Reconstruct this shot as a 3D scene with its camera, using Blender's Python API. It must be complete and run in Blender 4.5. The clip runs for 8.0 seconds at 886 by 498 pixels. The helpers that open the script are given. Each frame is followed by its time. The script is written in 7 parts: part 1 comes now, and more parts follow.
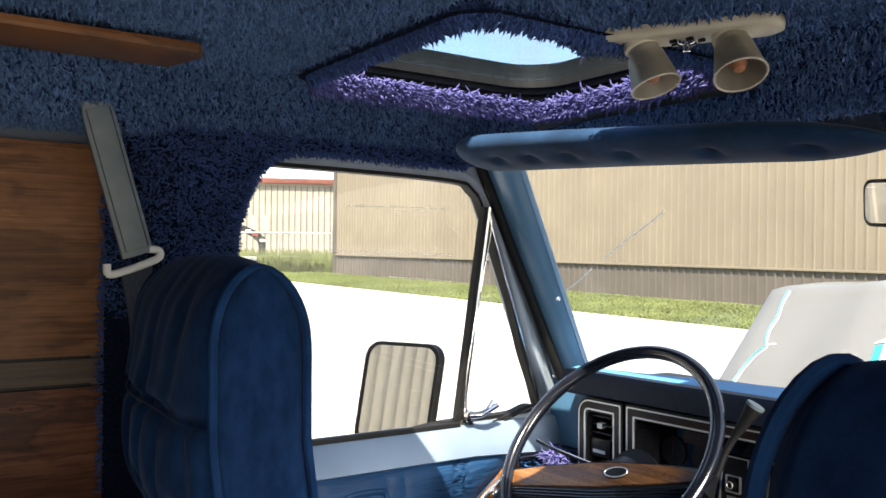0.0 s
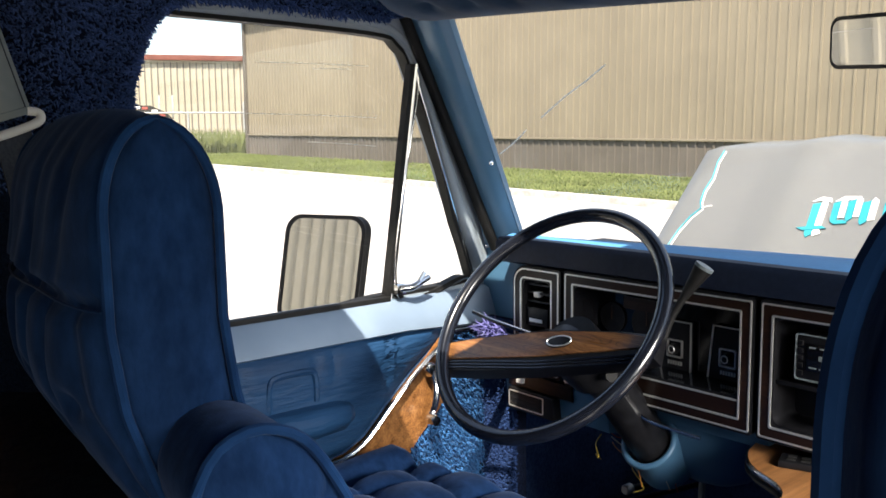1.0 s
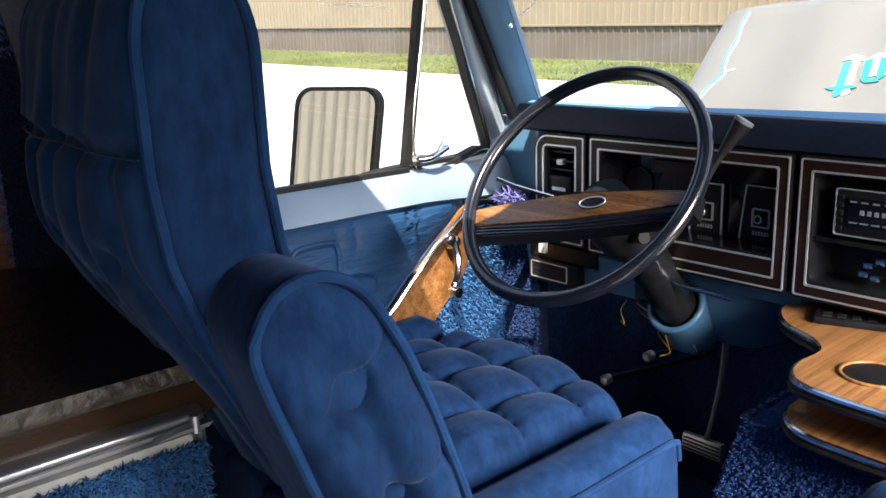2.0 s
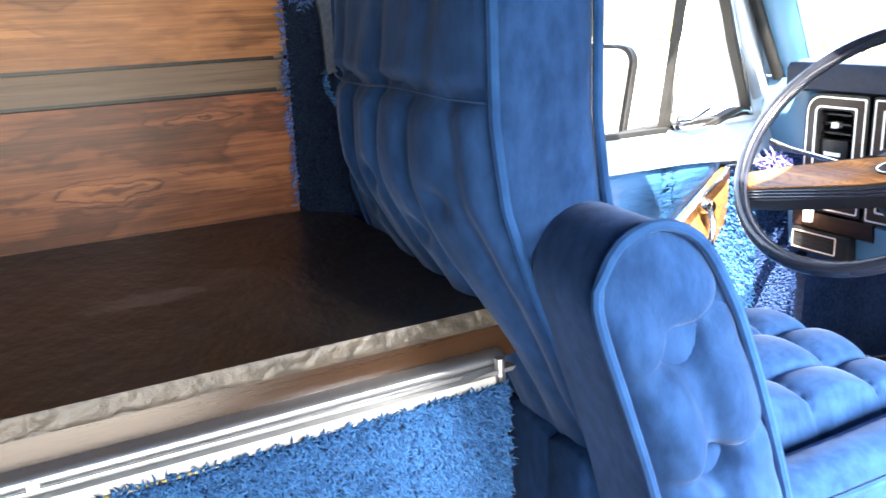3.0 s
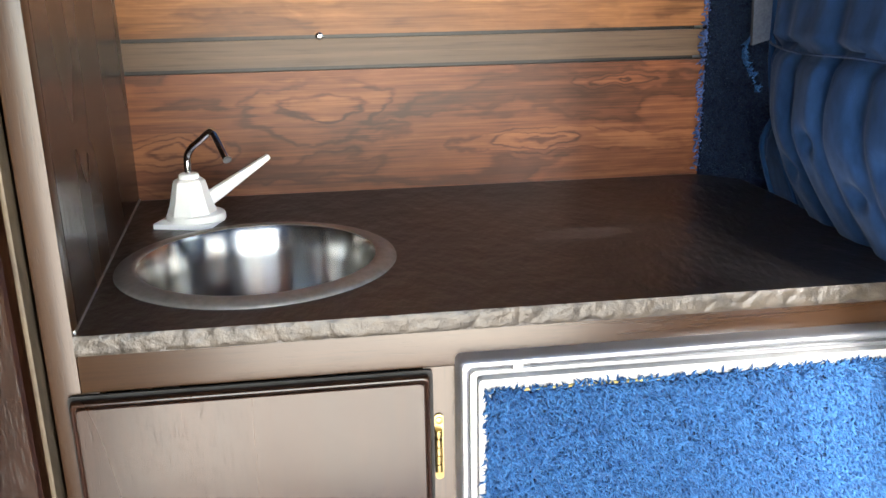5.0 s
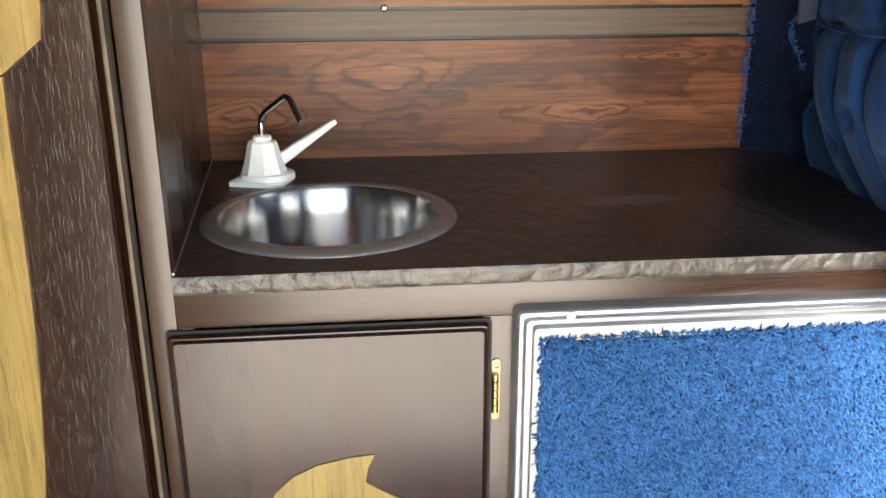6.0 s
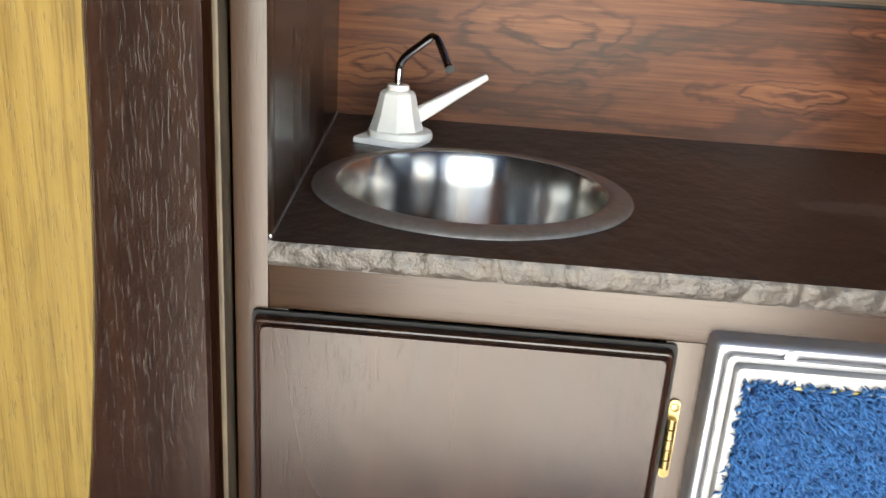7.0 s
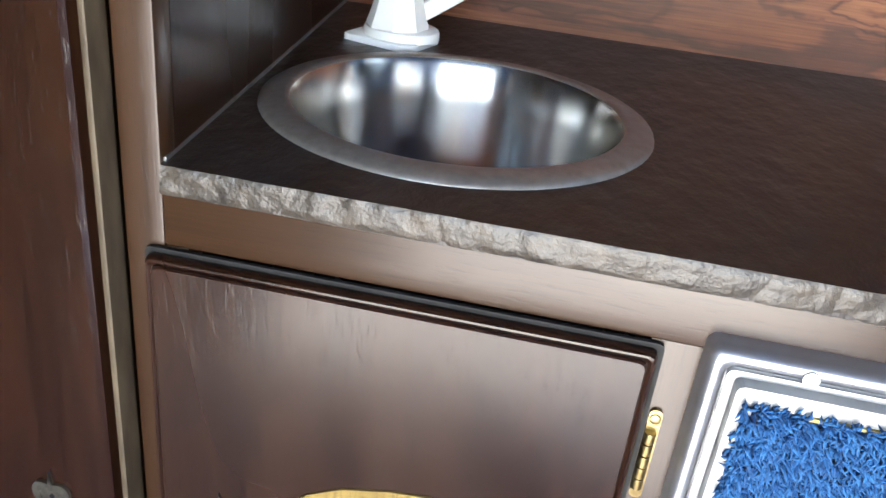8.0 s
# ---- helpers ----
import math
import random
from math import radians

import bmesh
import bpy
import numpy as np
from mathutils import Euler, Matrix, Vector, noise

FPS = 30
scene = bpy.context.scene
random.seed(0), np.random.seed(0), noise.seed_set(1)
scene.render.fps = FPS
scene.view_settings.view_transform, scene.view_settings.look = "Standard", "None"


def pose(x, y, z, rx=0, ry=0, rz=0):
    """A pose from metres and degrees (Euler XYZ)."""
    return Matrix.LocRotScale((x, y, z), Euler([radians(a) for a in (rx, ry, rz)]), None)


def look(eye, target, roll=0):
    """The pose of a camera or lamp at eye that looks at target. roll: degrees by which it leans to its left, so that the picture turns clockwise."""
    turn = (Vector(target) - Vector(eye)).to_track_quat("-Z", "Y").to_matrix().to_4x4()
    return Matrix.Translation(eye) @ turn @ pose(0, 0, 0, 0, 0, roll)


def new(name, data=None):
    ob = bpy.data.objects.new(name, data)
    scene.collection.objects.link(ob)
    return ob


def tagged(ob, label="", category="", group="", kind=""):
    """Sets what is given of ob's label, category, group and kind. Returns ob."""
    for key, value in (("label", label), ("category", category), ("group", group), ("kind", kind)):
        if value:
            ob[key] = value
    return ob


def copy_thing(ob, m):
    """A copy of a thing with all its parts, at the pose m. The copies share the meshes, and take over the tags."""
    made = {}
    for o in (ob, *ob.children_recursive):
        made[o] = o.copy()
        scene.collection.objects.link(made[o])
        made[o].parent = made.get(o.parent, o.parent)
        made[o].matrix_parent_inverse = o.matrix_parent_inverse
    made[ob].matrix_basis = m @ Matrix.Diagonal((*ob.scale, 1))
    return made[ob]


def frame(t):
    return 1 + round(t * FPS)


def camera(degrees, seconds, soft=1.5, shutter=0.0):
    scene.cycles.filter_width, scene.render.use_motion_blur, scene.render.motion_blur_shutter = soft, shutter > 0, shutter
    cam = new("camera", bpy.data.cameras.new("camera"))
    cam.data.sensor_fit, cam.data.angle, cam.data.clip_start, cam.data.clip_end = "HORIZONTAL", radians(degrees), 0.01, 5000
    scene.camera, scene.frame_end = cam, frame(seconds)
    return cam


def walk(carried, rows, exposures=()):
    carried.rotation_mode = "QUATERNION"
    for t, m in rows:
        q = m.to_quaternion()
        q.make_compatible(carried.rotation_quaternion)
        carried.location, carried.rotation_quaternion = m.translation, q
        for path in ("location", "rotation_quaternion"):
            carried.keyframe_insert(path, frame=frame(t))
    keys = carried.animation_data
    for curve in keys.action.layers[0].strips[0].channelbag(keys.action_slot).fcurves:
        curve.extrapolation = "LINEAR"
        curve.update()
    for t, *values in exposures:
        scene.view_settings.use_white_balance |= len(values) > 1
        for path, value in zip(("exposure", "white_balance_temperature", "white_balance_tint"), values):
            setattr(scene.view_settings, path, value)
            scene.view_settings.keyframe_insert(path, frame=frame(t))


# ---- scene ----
cam = camera(54.7, 8.0, 1.5, 0.12)
PATH = [
    (0, (0.458, -0.008, 1.098), (-1.189, 1.126, 1.13), 0.4),
    (0.5, (0.404, 0.025, 1.088), (-1.16, 1.268, 1.014), 0.3),
    (1, (0.356, 0.046, 1.072), (-1.164, 1.321, 0.82), -0.7),
    (1.2, (0.343, 0.052, 1.061), (-1.155, 1.335, 0.731), -1.1),
    (2.3, (0.275, -0.001, 1.021), (-1.213, 1.223, 0.485), -1.6),
    (2.5, (0.256, -0.02, 1.021), (-1.295, 1.121, 0.48), -1.9),
    (3, (0.228, -0.076, 1.012), (-1.468, 0.83, 0.461), -2.3),
    (3.5, (0.218, -0.143, 1.012), (-1.586, 0.518, 0.456), -2.3),
    (4, (0.233, -0.189, 1.013), (-1.62, 0.305, 0.448), -2.1),
    (4.5, (0.256, -0.217, 1.018), (-1.628, 0.135, 0.446), -1.9),
    (4.7, (0.264, -0.23, 1.017), (-1.629, 0.071, 0.444), -1.7),
    (5.8, (0.354, -0.278, 1.008), (-1.534, -0.08, 0.376), -0.3),
    (6, (0.356, -0.287, 1.021), (-1.528, -0.103, 0.375), -0.2),
    (6.5, (0.331, -0.323, 1.006), (-1.534, -0.148, 0.306), 1.9),
    (7, (0.159, -0.318, 0.946), (-1.724, -0.392, 0.276), 3.9),
    (7.5, (0.053, -0.256, 0.913), (-1.765, -0.604, 0.157), 9.6),
    (7.7, (0.041, -0.229, 0.938), (-1.733, -0.58, 0.086), 8.6),
    (8, (0.005, -0.233, 0.939), (-1.751, -0.489, 0.017), 6.6),
]
EXPOSURES = [(0.0, 1.68, 7150, 10), (0.6, 1.52, 7150, 10), (1.2, 1.38, 7150, 10), (2.3, 2.22, 7150, 10), (2.5, 2.65, 7150, 10), (3.0, 4.32, 7150, 10), (3.5, 4.68, 7150, 10), (4.0, 4.72, 7150, 10), (4.7, 4.68, 7250, 10), (5.8, 4.20, 7350, 10), (6.5, 4.25, 7400, 10), (7.2, 4.30, 7450, 10), (8.0, 4.60, 6600, 10)]
walk(cam, [(t, look(eye, target, roll)) for t, eye, target, roll in PATH], EXPOSURES)

# ---- light ----
SUN_DIR = Vector((0.46, -0.485, 1.0)).normalized()
world = bpy.data.worlds.new("sky")
scene.world = world
world.use_nodes = True
wn = world.node_tree.nodes
sky = wn.new("ShaderNodeTexSky")
sky.sky_type = 'NISHITA'
sky.sun_disc = False
sky.sun_elevation = math.asin(SUN_DIR.z)
sky.sun_rotation = math.atan2(SUN_DIR.x, SUN_DIR.y)
sky.air_density, sky.dust_density, sky.ozone_density = 1.0, 1.2, 1.0
wn["Background"].inputs[1].default_value = 0.15
wl = world.node_tree.links
way = wn.new("ShaderNodeTexCoord")
puffs = wn.new("ShaderNodeTexNoise")
puffs.inputs["Scale"].default_value, puffs.inputs["Detail"].default_value, puffs.inputs["Roughness"].default_value = 5.0, 6.0, 0.6
wl.new(way.outputs["Generated"], puffs.inputs["Vector"])
cover = wn.new("ShaderNodeMapRange")
cover.inputs["From Min"].default_value, cover.inputs["From Max"].default_value, cover.inputs["To Max"].default_value = 0.50, 0.66, 0.85
wl.new(puffs.outputs["Fac"], cover.inputs[0])
clouds = wn.new("ShaderNodeMix")
clouds.data_type = 'RGBA'
clouds.inputs[7].default_value = (2.7, 2.75, 2.8, 1)
wl.new(cover.outputs[0], clouds.inputs[0])
wl.new(sky.outputs[0], clouds.inputs[6])
wl.new(clouds.outputs[2], wn["Background"].inputs[0])
sun_data = bpy.data.lights.new("sun", 'SUN')
sun_data.energy, sun_data.angle, sun_data.color = 5.0, radians(0.5), (1.0, 0.95, 0.88)
sun = new("sun", sun_data)
sun.matrix_world = look(SUN_DIR * 30, (0, 0, 0))
door_light = bpy.data.lights.new("side_door_daylight", 'AREA')
door_light.shape, door_light.size, door_light.size_y, door_light.energy, door_light.color = 'RECTANGLE', 0.62, 1.1, 0.54, (1.0, 0.91, 0.76)
new("side_door_daylight", door_light).matrix_world = look((0.955, 0.09, 0.75), (-1, -0.05, 0.45))
# Added fill lamp in the unseen passenger window, aimed down at the driver's seat.
cab_light = bpy.data.lights.new("passenger_window_fill", 'AREA')
cab_light.shape, cab_light.size, cab_light.size_y, cab_light.energy, cab_light.color = 'RECTANGLE', 0.56, 0.46, 6.2, (0.97, 0.98, 1.0)
cab_light.spread = radians(76)
new("passenger_window_fill", cab_light).matrix_world = look((0.895, 0.81, 1.045), (-0.45, 0.87, -0.03))



# ---- materials ----
def nodes_of(m):
    m.use_nodes = True
    return m.node_tree.nodes, m.node_tree.links, m.node_tree.nodes["Principled BSDF"]


def ramp(n, l, fac, stops):
    r = n.new("ShaderNodeValToRGB")
    e = r.color_ramp.elements
    while len(e) < len(stops):
        e.new(0.5)
    for el, (p, c) in zip(e, stops):
        el.position, el.color = p, (*c, 1)
    l.new(fac, r.inputs[0])
    return r.outputs[0]


def coords(n, l, stretch=(1, 1, 1), where="Object"):
    tc, mp = n.new("ShaderNodeTexCoord"), n.new("ShaderNodeMapping")
    mp.inputs["Scale"].default_value = stretch
    l.new(tc.outputs[where], mp.inputs[0])
    return mp.outputs[0]


def noise_tex(n, l, vec, scale, detail=4.0, rough=0.55, distort=0.0):
    t = n.new("ShaderNodeTexNoise")
    t.inputs["Scale"].default_value, t.inputs["Detail"].default_value = scale, detail
    t.inputs["Roughness"].default_value, t.inputs["Distortion"].default_value = rough, distort
    l.new(vec, t.inputs["Vector"])
    return t.outputs["Fac"]


def bump_to(n, l, bsdf, height, strength, distance):
    b = n.new("ShaderNodeBump")
    b.inputs["Strength"].default_value, b.inputs["Distance"].default_value = strength, distance
    l.new(height, b.inputs["Height"])
    l.new(b.outputs[0], bsdf.inputs["Normal"])


def mix_col(n, l, fac, a, b, kind='MIX'):
    m = n.new("ShaderNodeMix")
    m.data_type, m.blend_type = 'RGBA', kind
    for sock, v in ((m.inputs[0], fac), (m.inputs[6], a), (m.inputs[7], b)):
        if hasattr(v, "is_linked"):
            l.new(v, sock)
        else:
            sock.default_value = v
    return m.outputs[2]


def surface(name, dark, light, scale=40.0, rough=0.5, rough_to=None, metal=0.0, bump=0.0, bump_scale=None,
            depth=0.001, stretch=(1, 1, 1), big=3.0, big_amount=0.25, coat=0.0, sheen=0.0, spec=0.5):
    """Two scales of variation in colour, gloss and relief."""
    m = bpy.data.materials.new(name)
    n, l, p = nodes_of(m)
    v = coords(n, l, stretch)
    fine = noise_tex(n, l, v, scale)
    c = ramp(n, l, fine, [(0.3, dark), (0.7, light)])
    large = noise_tex(n, l, v, big, 5.0)
    shade = ramp(n, l, large, [(0.3, (1 - big_amount,) * 3), (0.7, (1 + big_amount * 0.3,) * 3)])
    l.new(mix_col(n, l, 1.0, c, shade, 'MULTIPLY'), p.inputs["Base Color"])
    rr = n.new("ShaderNodeMapRange")
    rr.inputs["To Min"].default_value, rr.inputs["To Max"].default_value = rough, rough_to if rough_to else min(1, rough + 0.15)
    l.new(large, rr.inputs[0])
    l.new(rr.outputs[0], p.inputs["Roughness"])
    p.inputs["Metallic"].default_value = metal
    p.inputs["Coat Weight"].default_value = coat
    p.inputs["Sheen Weight"].default_value = sheen
    p.inputs["Sheen Roughness"].default_value = 0.4
    p.inputs["Specular IOR Level"].default_value = spec
    if bump:
        bump_to(n, l, p, noise_tex(n, l, v, bump_scale or scale * 2, 5.0), bump, depth)
    return m


def wood(name, stops, axis=1, scale=1.0, rough=0.4, coat=0.0, figure=0.5, spec=0.3, relief=0.0006, clouds=0.0, gloss_range=0.0, pits=0.0):
    """Streaks along one axis, contour-like figure, slow change of tone and fine pores."""
    m = bpy.data.materials.new(name)
    n, l, p = nodes_of(m)

    def along(across, down):
        st = [across * scale] * 3
        st[axis] = down * scale
        return coords(n, l, st)

    def calc(op, a, b):
        k = n.new("ShaderNodeMath")
        k.operation = op
        k.inputs[2].default_value = 0.5
        for sock, v in zip(k.inputs, (a, b)):
            if hasattr(v, "is_linked"):
                l.new(v, sock)
            else:
                sock.default_value = v
        return k.outputs[0]
    slow = noise_tex(n, l, along(6.0, 1.7), 1.0, 2.0, 0.45, 0.35)
    streak = noise_tex(n, l, along(95.0, 1.5), 1.0, 7.0, 0.68, 0.15)
    rings = calc('SINE', calc('ADD', calc('MULTIPLY', slow, 170.0), calc('MULTIPLY', streak, 6.0)), 0.0)
    rings = calc('POWER', calc('MULTIPLY_ADD', rings, 0.5), 5.0)
    tone = noise_tex(n, l, along(16.0, 0.7), 1.0, 3.0, 0.5, 0.1)
    fac = calc('ADD', calc('MULTIPLY', streak, 0.62), calc('ADD', calc('MULTIPLY', rings, -0.038 * figure), calc('MULTIPLY', tone, 0.38)))
    mr = n.new("ShaderNodeMapRange")
    mr.inputs["From Min"].default_value, mr.inputs["From Max"].default_value = 0.34, 0.64
    l.new(fac, mr.inputs[0])
    c = ramp(n, l, mr.outputs[0], stops)
    pores = noise_tex(n, l, along(330.0, 10.0), 1.0, 3.0)
    pc = ramp(n, l, pores, [(0.30, (0.5, 0.47, 0.45)), (0.46, (1, 1, 1))])
    if clouds:
        swirl = noise_tex(n, l, along(12.0, 2.3), 1.0, 5.0, 0.55, 1.6)
        cl = ramp(n, l, swirl, [(0.42, (1.25, 1.12, 1.0)), (0.50, (1, 1, 1)), (0.545, (0.50, 0.46, 0.55)), (0.60, (0.62, 0.56, 0.62)), (0.64, (0.92, 0.88, 0.9))])
        c = mix_col(n, l, clouds, c, cl, 'MULTIPLY')
    height = calc('ADD', pores, calc('MULTIPLY', streak, 1.5))
    if pits:
        pock = ramp(n, l, noise_tex(n, l, along(430.0, 48.0), 1.0, 3.0, 0.6, 0.4), [(0.335, (0.22, 0.20, 0.18)), (0.435, (1, 1, 1))])
        c = mix_col(n, l, pits, c, pock, 'MULTIPLY')
        height = calc('ADD', calc('MULTIPLY', height, 0.35), calc('MULTIPLY', pock, 0.85))
    l.new(mix_col(n, l, 0.7, c, pc, 'MULTIPLY'), p.inputs["Base Color"])
    rr = n.new("ShaderNodeMapRange")
    rr.inputs["To Min"].default_value, rr.inputs["To Max"].default_value = rough - 0.06 - 0.5 * gloss_range, rough + 0.12 + gloss_range
    l.new(slow if gloss_range else tone, rr.inputs[0])
    l.new(rr.outputs[0], p.inputs["Roughness"])
    p.inputs["Coat Weight"].default_value = coat
    p.inputs["Coat Roughness"].default_value = 0.18
    p.inputs["Specular IOR Level"].default_value = spec
    bump_to(n, l, p, height, 0.3, relief)
    return m


def rosewood(name, stops, knots=(), rough=0.36, spec=0.35, dark_below=None):
    """Veneer along y: fine streaks, wavering figure that closes into rings round the knots (y, z, half width, half
    height), dark patches, gathered towards the bottom where dark_below is set.
    """
    m = bpy.data.materials.new(name)
    n, l, p = nodes_of(m)

    def calc(op, a, b, c=0.0):
        k = n.new("ShaderNodeMath")
        k.operation = op
        for sock, v in zip(k.inputs, (a, b, c)):
            if hasattr(v, "is_linked"):
                l.new(v, sock)
            else:
                sock.default_value = v
        return k.outputs[0]

    def vec(op, a, b):
        k = n.new("ShaderNodeVectorMath")
        k.operation = op
        for sock, v in zip(k.inputs, (a, b)):
            if hasattr(v, "is_linked"):
                l.new(v, sock)
            else:
                sock.default_value = v
        return k
    at = coords(n, l)
    ripple = n.new("ShaderNodeTexNoise")
    ripple.inputs["Scale"].default_value, ripple.inputs["Detail"].default_value = 17.0, 3.0
    l.new(at, ripple.inputs["Vector"])
    shift = vec('MULTIPLY', vec('SUBTRACT', ripple.outputs["Color"], (0.5, 0.5, 0.5)).outputs[0], (0, 0.085, 0.034)).outputs[0]
    bent = vec('ADD', at, shift).outputs[0]
    close = 0.0
    for y, z, ry, rz in knots:
        d = vec('MULTIPLY', vec('SUBTRACT', bent, (0, y, z)).outputs[0], (0, 1 / ry, 1 / rz))
        r = vec('LENGTH', d.outputs[0], (0, 0, 0)).outputs["Value"]
        mr = n.new("ShaderNodeMapRange")
        mr.interpolation_type = 'SMOOTHSTEP'
        mr.inputs["From Min"].default_value, mr.inputs["From Max"].default_value = 2.0, 0.0
        l.new(r, mr.inputs[0])
        close = calc('ADD', close, mr.outputs[0])
    wide = noise_tex(n, l, vec('MULTIPLY', bent, (1, 2.6, 13.0)).outputs[0], 1.0, 3.0, 0.5, 0.6)
    streak = noise_tex(n, l, coords(n, l, (1, 3.0, 120.0)), 1.0, 6.0, 0.66, 0.2)
    hair = noise_tex(n, l, coords(n, l, (1, 14.0, 520.0)), 1.0, 4.0, 0.6)
    field = calc('ADD', wide, calc('MULTIPLY', close, 0.42))
    rings = calc('SINE', calc('MULTIPLY_ADD', field, 40.0, calc('MULTIPLY', streak, 5.0)), 0.0)
    rings = calc('POWER', calc('MULTIPLY_ADD', rings, 0.5, 0.5), 5.0)
    deep = calc('MULTIPLY', rings, calc('MULTIPLY_ADD', close, -0.10, -0.05))
    tone = calc('ADD', calc('MULTIPLY', wide, 0.50), calc('MULTIPLY', streak, 0.34))
    fac = calc('ADD', calc('ADD', tone, deep), calc('MULTIPLY_ADD', hair, 0.16, calc('MULTIPLY', close, 0.08)))
    mr = n.new("ShaderNodeMapRange")
    mr.inputs["From Min"].default_value, mr.inputs["From Max"].default_value = 0.38, 0.60
    l.new(fac, mr.inputs[0])
    c = ramp(n, l, mr.outputs[0], stops)
    patch = noise_tex(n, l, vec('MULTIPLY', bent, (1, 5.0, 15.0)).outputs[0], 1.0, 4.0, 0.55, 0.9)
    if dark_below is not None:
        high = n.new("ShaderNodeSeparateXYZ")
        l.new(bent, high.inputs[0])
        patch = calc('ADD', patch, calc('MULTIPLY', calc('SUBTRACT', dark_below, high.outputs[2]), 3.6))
    dark_patch = ramp(n, l, patch, [(0.45, (1, 1, 1)), (0.58, (0.66, 0.60, 0.66)), (0.70, (0.48, 0.43, 0.50))])
    c = mix_col(n, l, 0.45, c, dark_patch, 'MULTIPLY')
    l.new(c, p.inputs["Base Color"])
    rr = n.new("ShaderNodeMapRange")
    rr.inputs["To Min"].default_value, rr.inputs["To Max"].default_value = rough - 0.04, rough + 0.10
    l.new(wide, rr.inputs[0])
    l.new(rr.outputs[0], p.inputs["Roughness"])
    p.inputs["Specular IOR Level"].default_value = spec
    bump_to(n, l, p, calc('ADD', hair, streak), 0.15, 0.0004)
    return m


def shag_mat(name, dark, light, sheen=0.3, clump=0.0):
    m = bpy.data.materials.new(name)
    n, l, p = nodes_of(m)
    geo = n.new("ShaderNodeNewGeometry")
    big = noise_tex(n, l, coords(n, l), 7.0, 4.0)
    add = n.new("ShaderNodeMath")
    add.operation = 'MULTIPLY_ADD'
    l.new(geo.outputs["Random Per Island"], add.inputs[0])
    add.inputs[1].default_value = 0.6
    half = n.new("ShaderNodeMath")
    half.operation = 'MULTIPLY'
    l.new(big, half.inputs[0])
    half.inputs[1].default_value = 0.45
    l.new(half.outputs[0], add.inputs[2])
    if clump:
        tuft = n.new("ShaderNodeMath")
        tuft.operation = 'MULTIPLY_ADD'
        l.new(noise_tex(n, l, coords(n, l), 95.0, 2.0), tuft.inputs[0])
        tuft.inputs[1].default_value = clump
        tuft.inputs[2].default_value = -0.5 * clump
        both = n.new("ShaderNodeMath")
        l.new(add.outputs[0], both.inputs[0])
        l.new(tuft.outputs[0], both.inputs[1])
        add = both
    l.new(ramp(n, l, add.outputs[0], [(0.15, dark), (0.85, light)]), p.inputs["Base Color"])
    p.inputs["Roughness"].default_value = 0.85
    p.inputs["Specular IOR Level"].default_value = 0.12
    p.inputs["Sheen Weight"].default_value = sheen * 0.5
    p.inputs["Sheen Tint"].default_value = (0.6, 0.7, 1.0, 1)
    return m


def glass(name, gloss=0.06, tint=(1, 1, 1)):
    m = bpy.data.materials.new(name)
    n, l, p = nodes_of(m)
    n.remove(p)
    tr, gl, mx, fr, pw = (n.new("ShaderNode" + k) for k in ("BsdfTransparent", "BsdfGlossy", "MixShader", "LayerWeight", "Math"))
    tr.inputs[0].default_value = (*tint, 1)
    gl.inputs["Roughness"].default_value = 0.02
    pw.operation = 'MULTIPLY_ADD'
    sq = n.new("ShaderNodeMath")
    sq.operation = 'POWER'
    sq.inputs[1].default_value = 4.0
    l.new(fr.outputs["Facing"], sq.inputs[0])
    l.new(sq.outputs[0], pw.inputs[0])
    pw.inputs[1].default_value, pw.inputs[2].default_value = 0.45, gloss * 0.5
    l.new(pw.outputs[0], mx.inputs[0])
    l.new(tr.outputs[0], mx.inputs[1])
    l.new(gl.outputs[0], mx.inputs[2])
    l.new(mx.outputs[0], n["Material Output"].inputs[0])
    return m


M_SHAG = shag_mat("navy shag pile", (0.019, 0.040, 0.115), (0.068, 0.130, 0.34), 0.12)
# Same carpet as M_SHAG, paler: bounced light on the headliner put into colour.
M_SHAG_TOP_LIT = shag_mat("lit headliner pile", (0.034, 0.076, 0.165), (0.120, 0.225, 0.43), 0.12)
M_LINER = surface("navy headliner carpet", (0.013, 0.029, 0.075), (0.026, 0.055, 0.135), 140, 0.95, bump=0.9, depth=0.004, spec=0.1)
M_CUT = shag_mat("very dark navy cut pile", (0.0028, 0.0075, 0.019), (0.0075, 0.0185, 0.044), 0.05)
M_SHAG_MID = shag_mat("mid blue short pile", (0.018, 0.046, 0.150), (0.036, 0.086, 0.25), 0.15)
M_KICK = shag_mat("blue kick panel pile", (0.010, 0.027, 0.090), (0.024, 0.058, 0.170), 0.1)
M_PILE_BASE = surface("blue pile base", (0.017, 0.043, 0.135), (0.030, 0.072, 0.205), 160, 0.95, bump=0.9, depth=0.004, spec=0.1)
M_SHAG_BLUE = shag_mat("blue shag pile", (0.009, 0.043, 0.128), (0.029, 0.118, 0.28), 0.15, clump=0.8)
M_FOOT = surface("navy footwell carpet", (0.020, 0.042, 0.110), (0.045, 0.085, 0.200), 140, 0.95, big=6, big_amount=0.5, bump=0.9, depth=0.004, spec=0.1)
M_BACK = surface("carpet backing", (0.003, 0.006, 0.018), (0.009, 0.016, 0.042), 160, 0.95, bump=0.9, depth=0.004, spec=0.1)
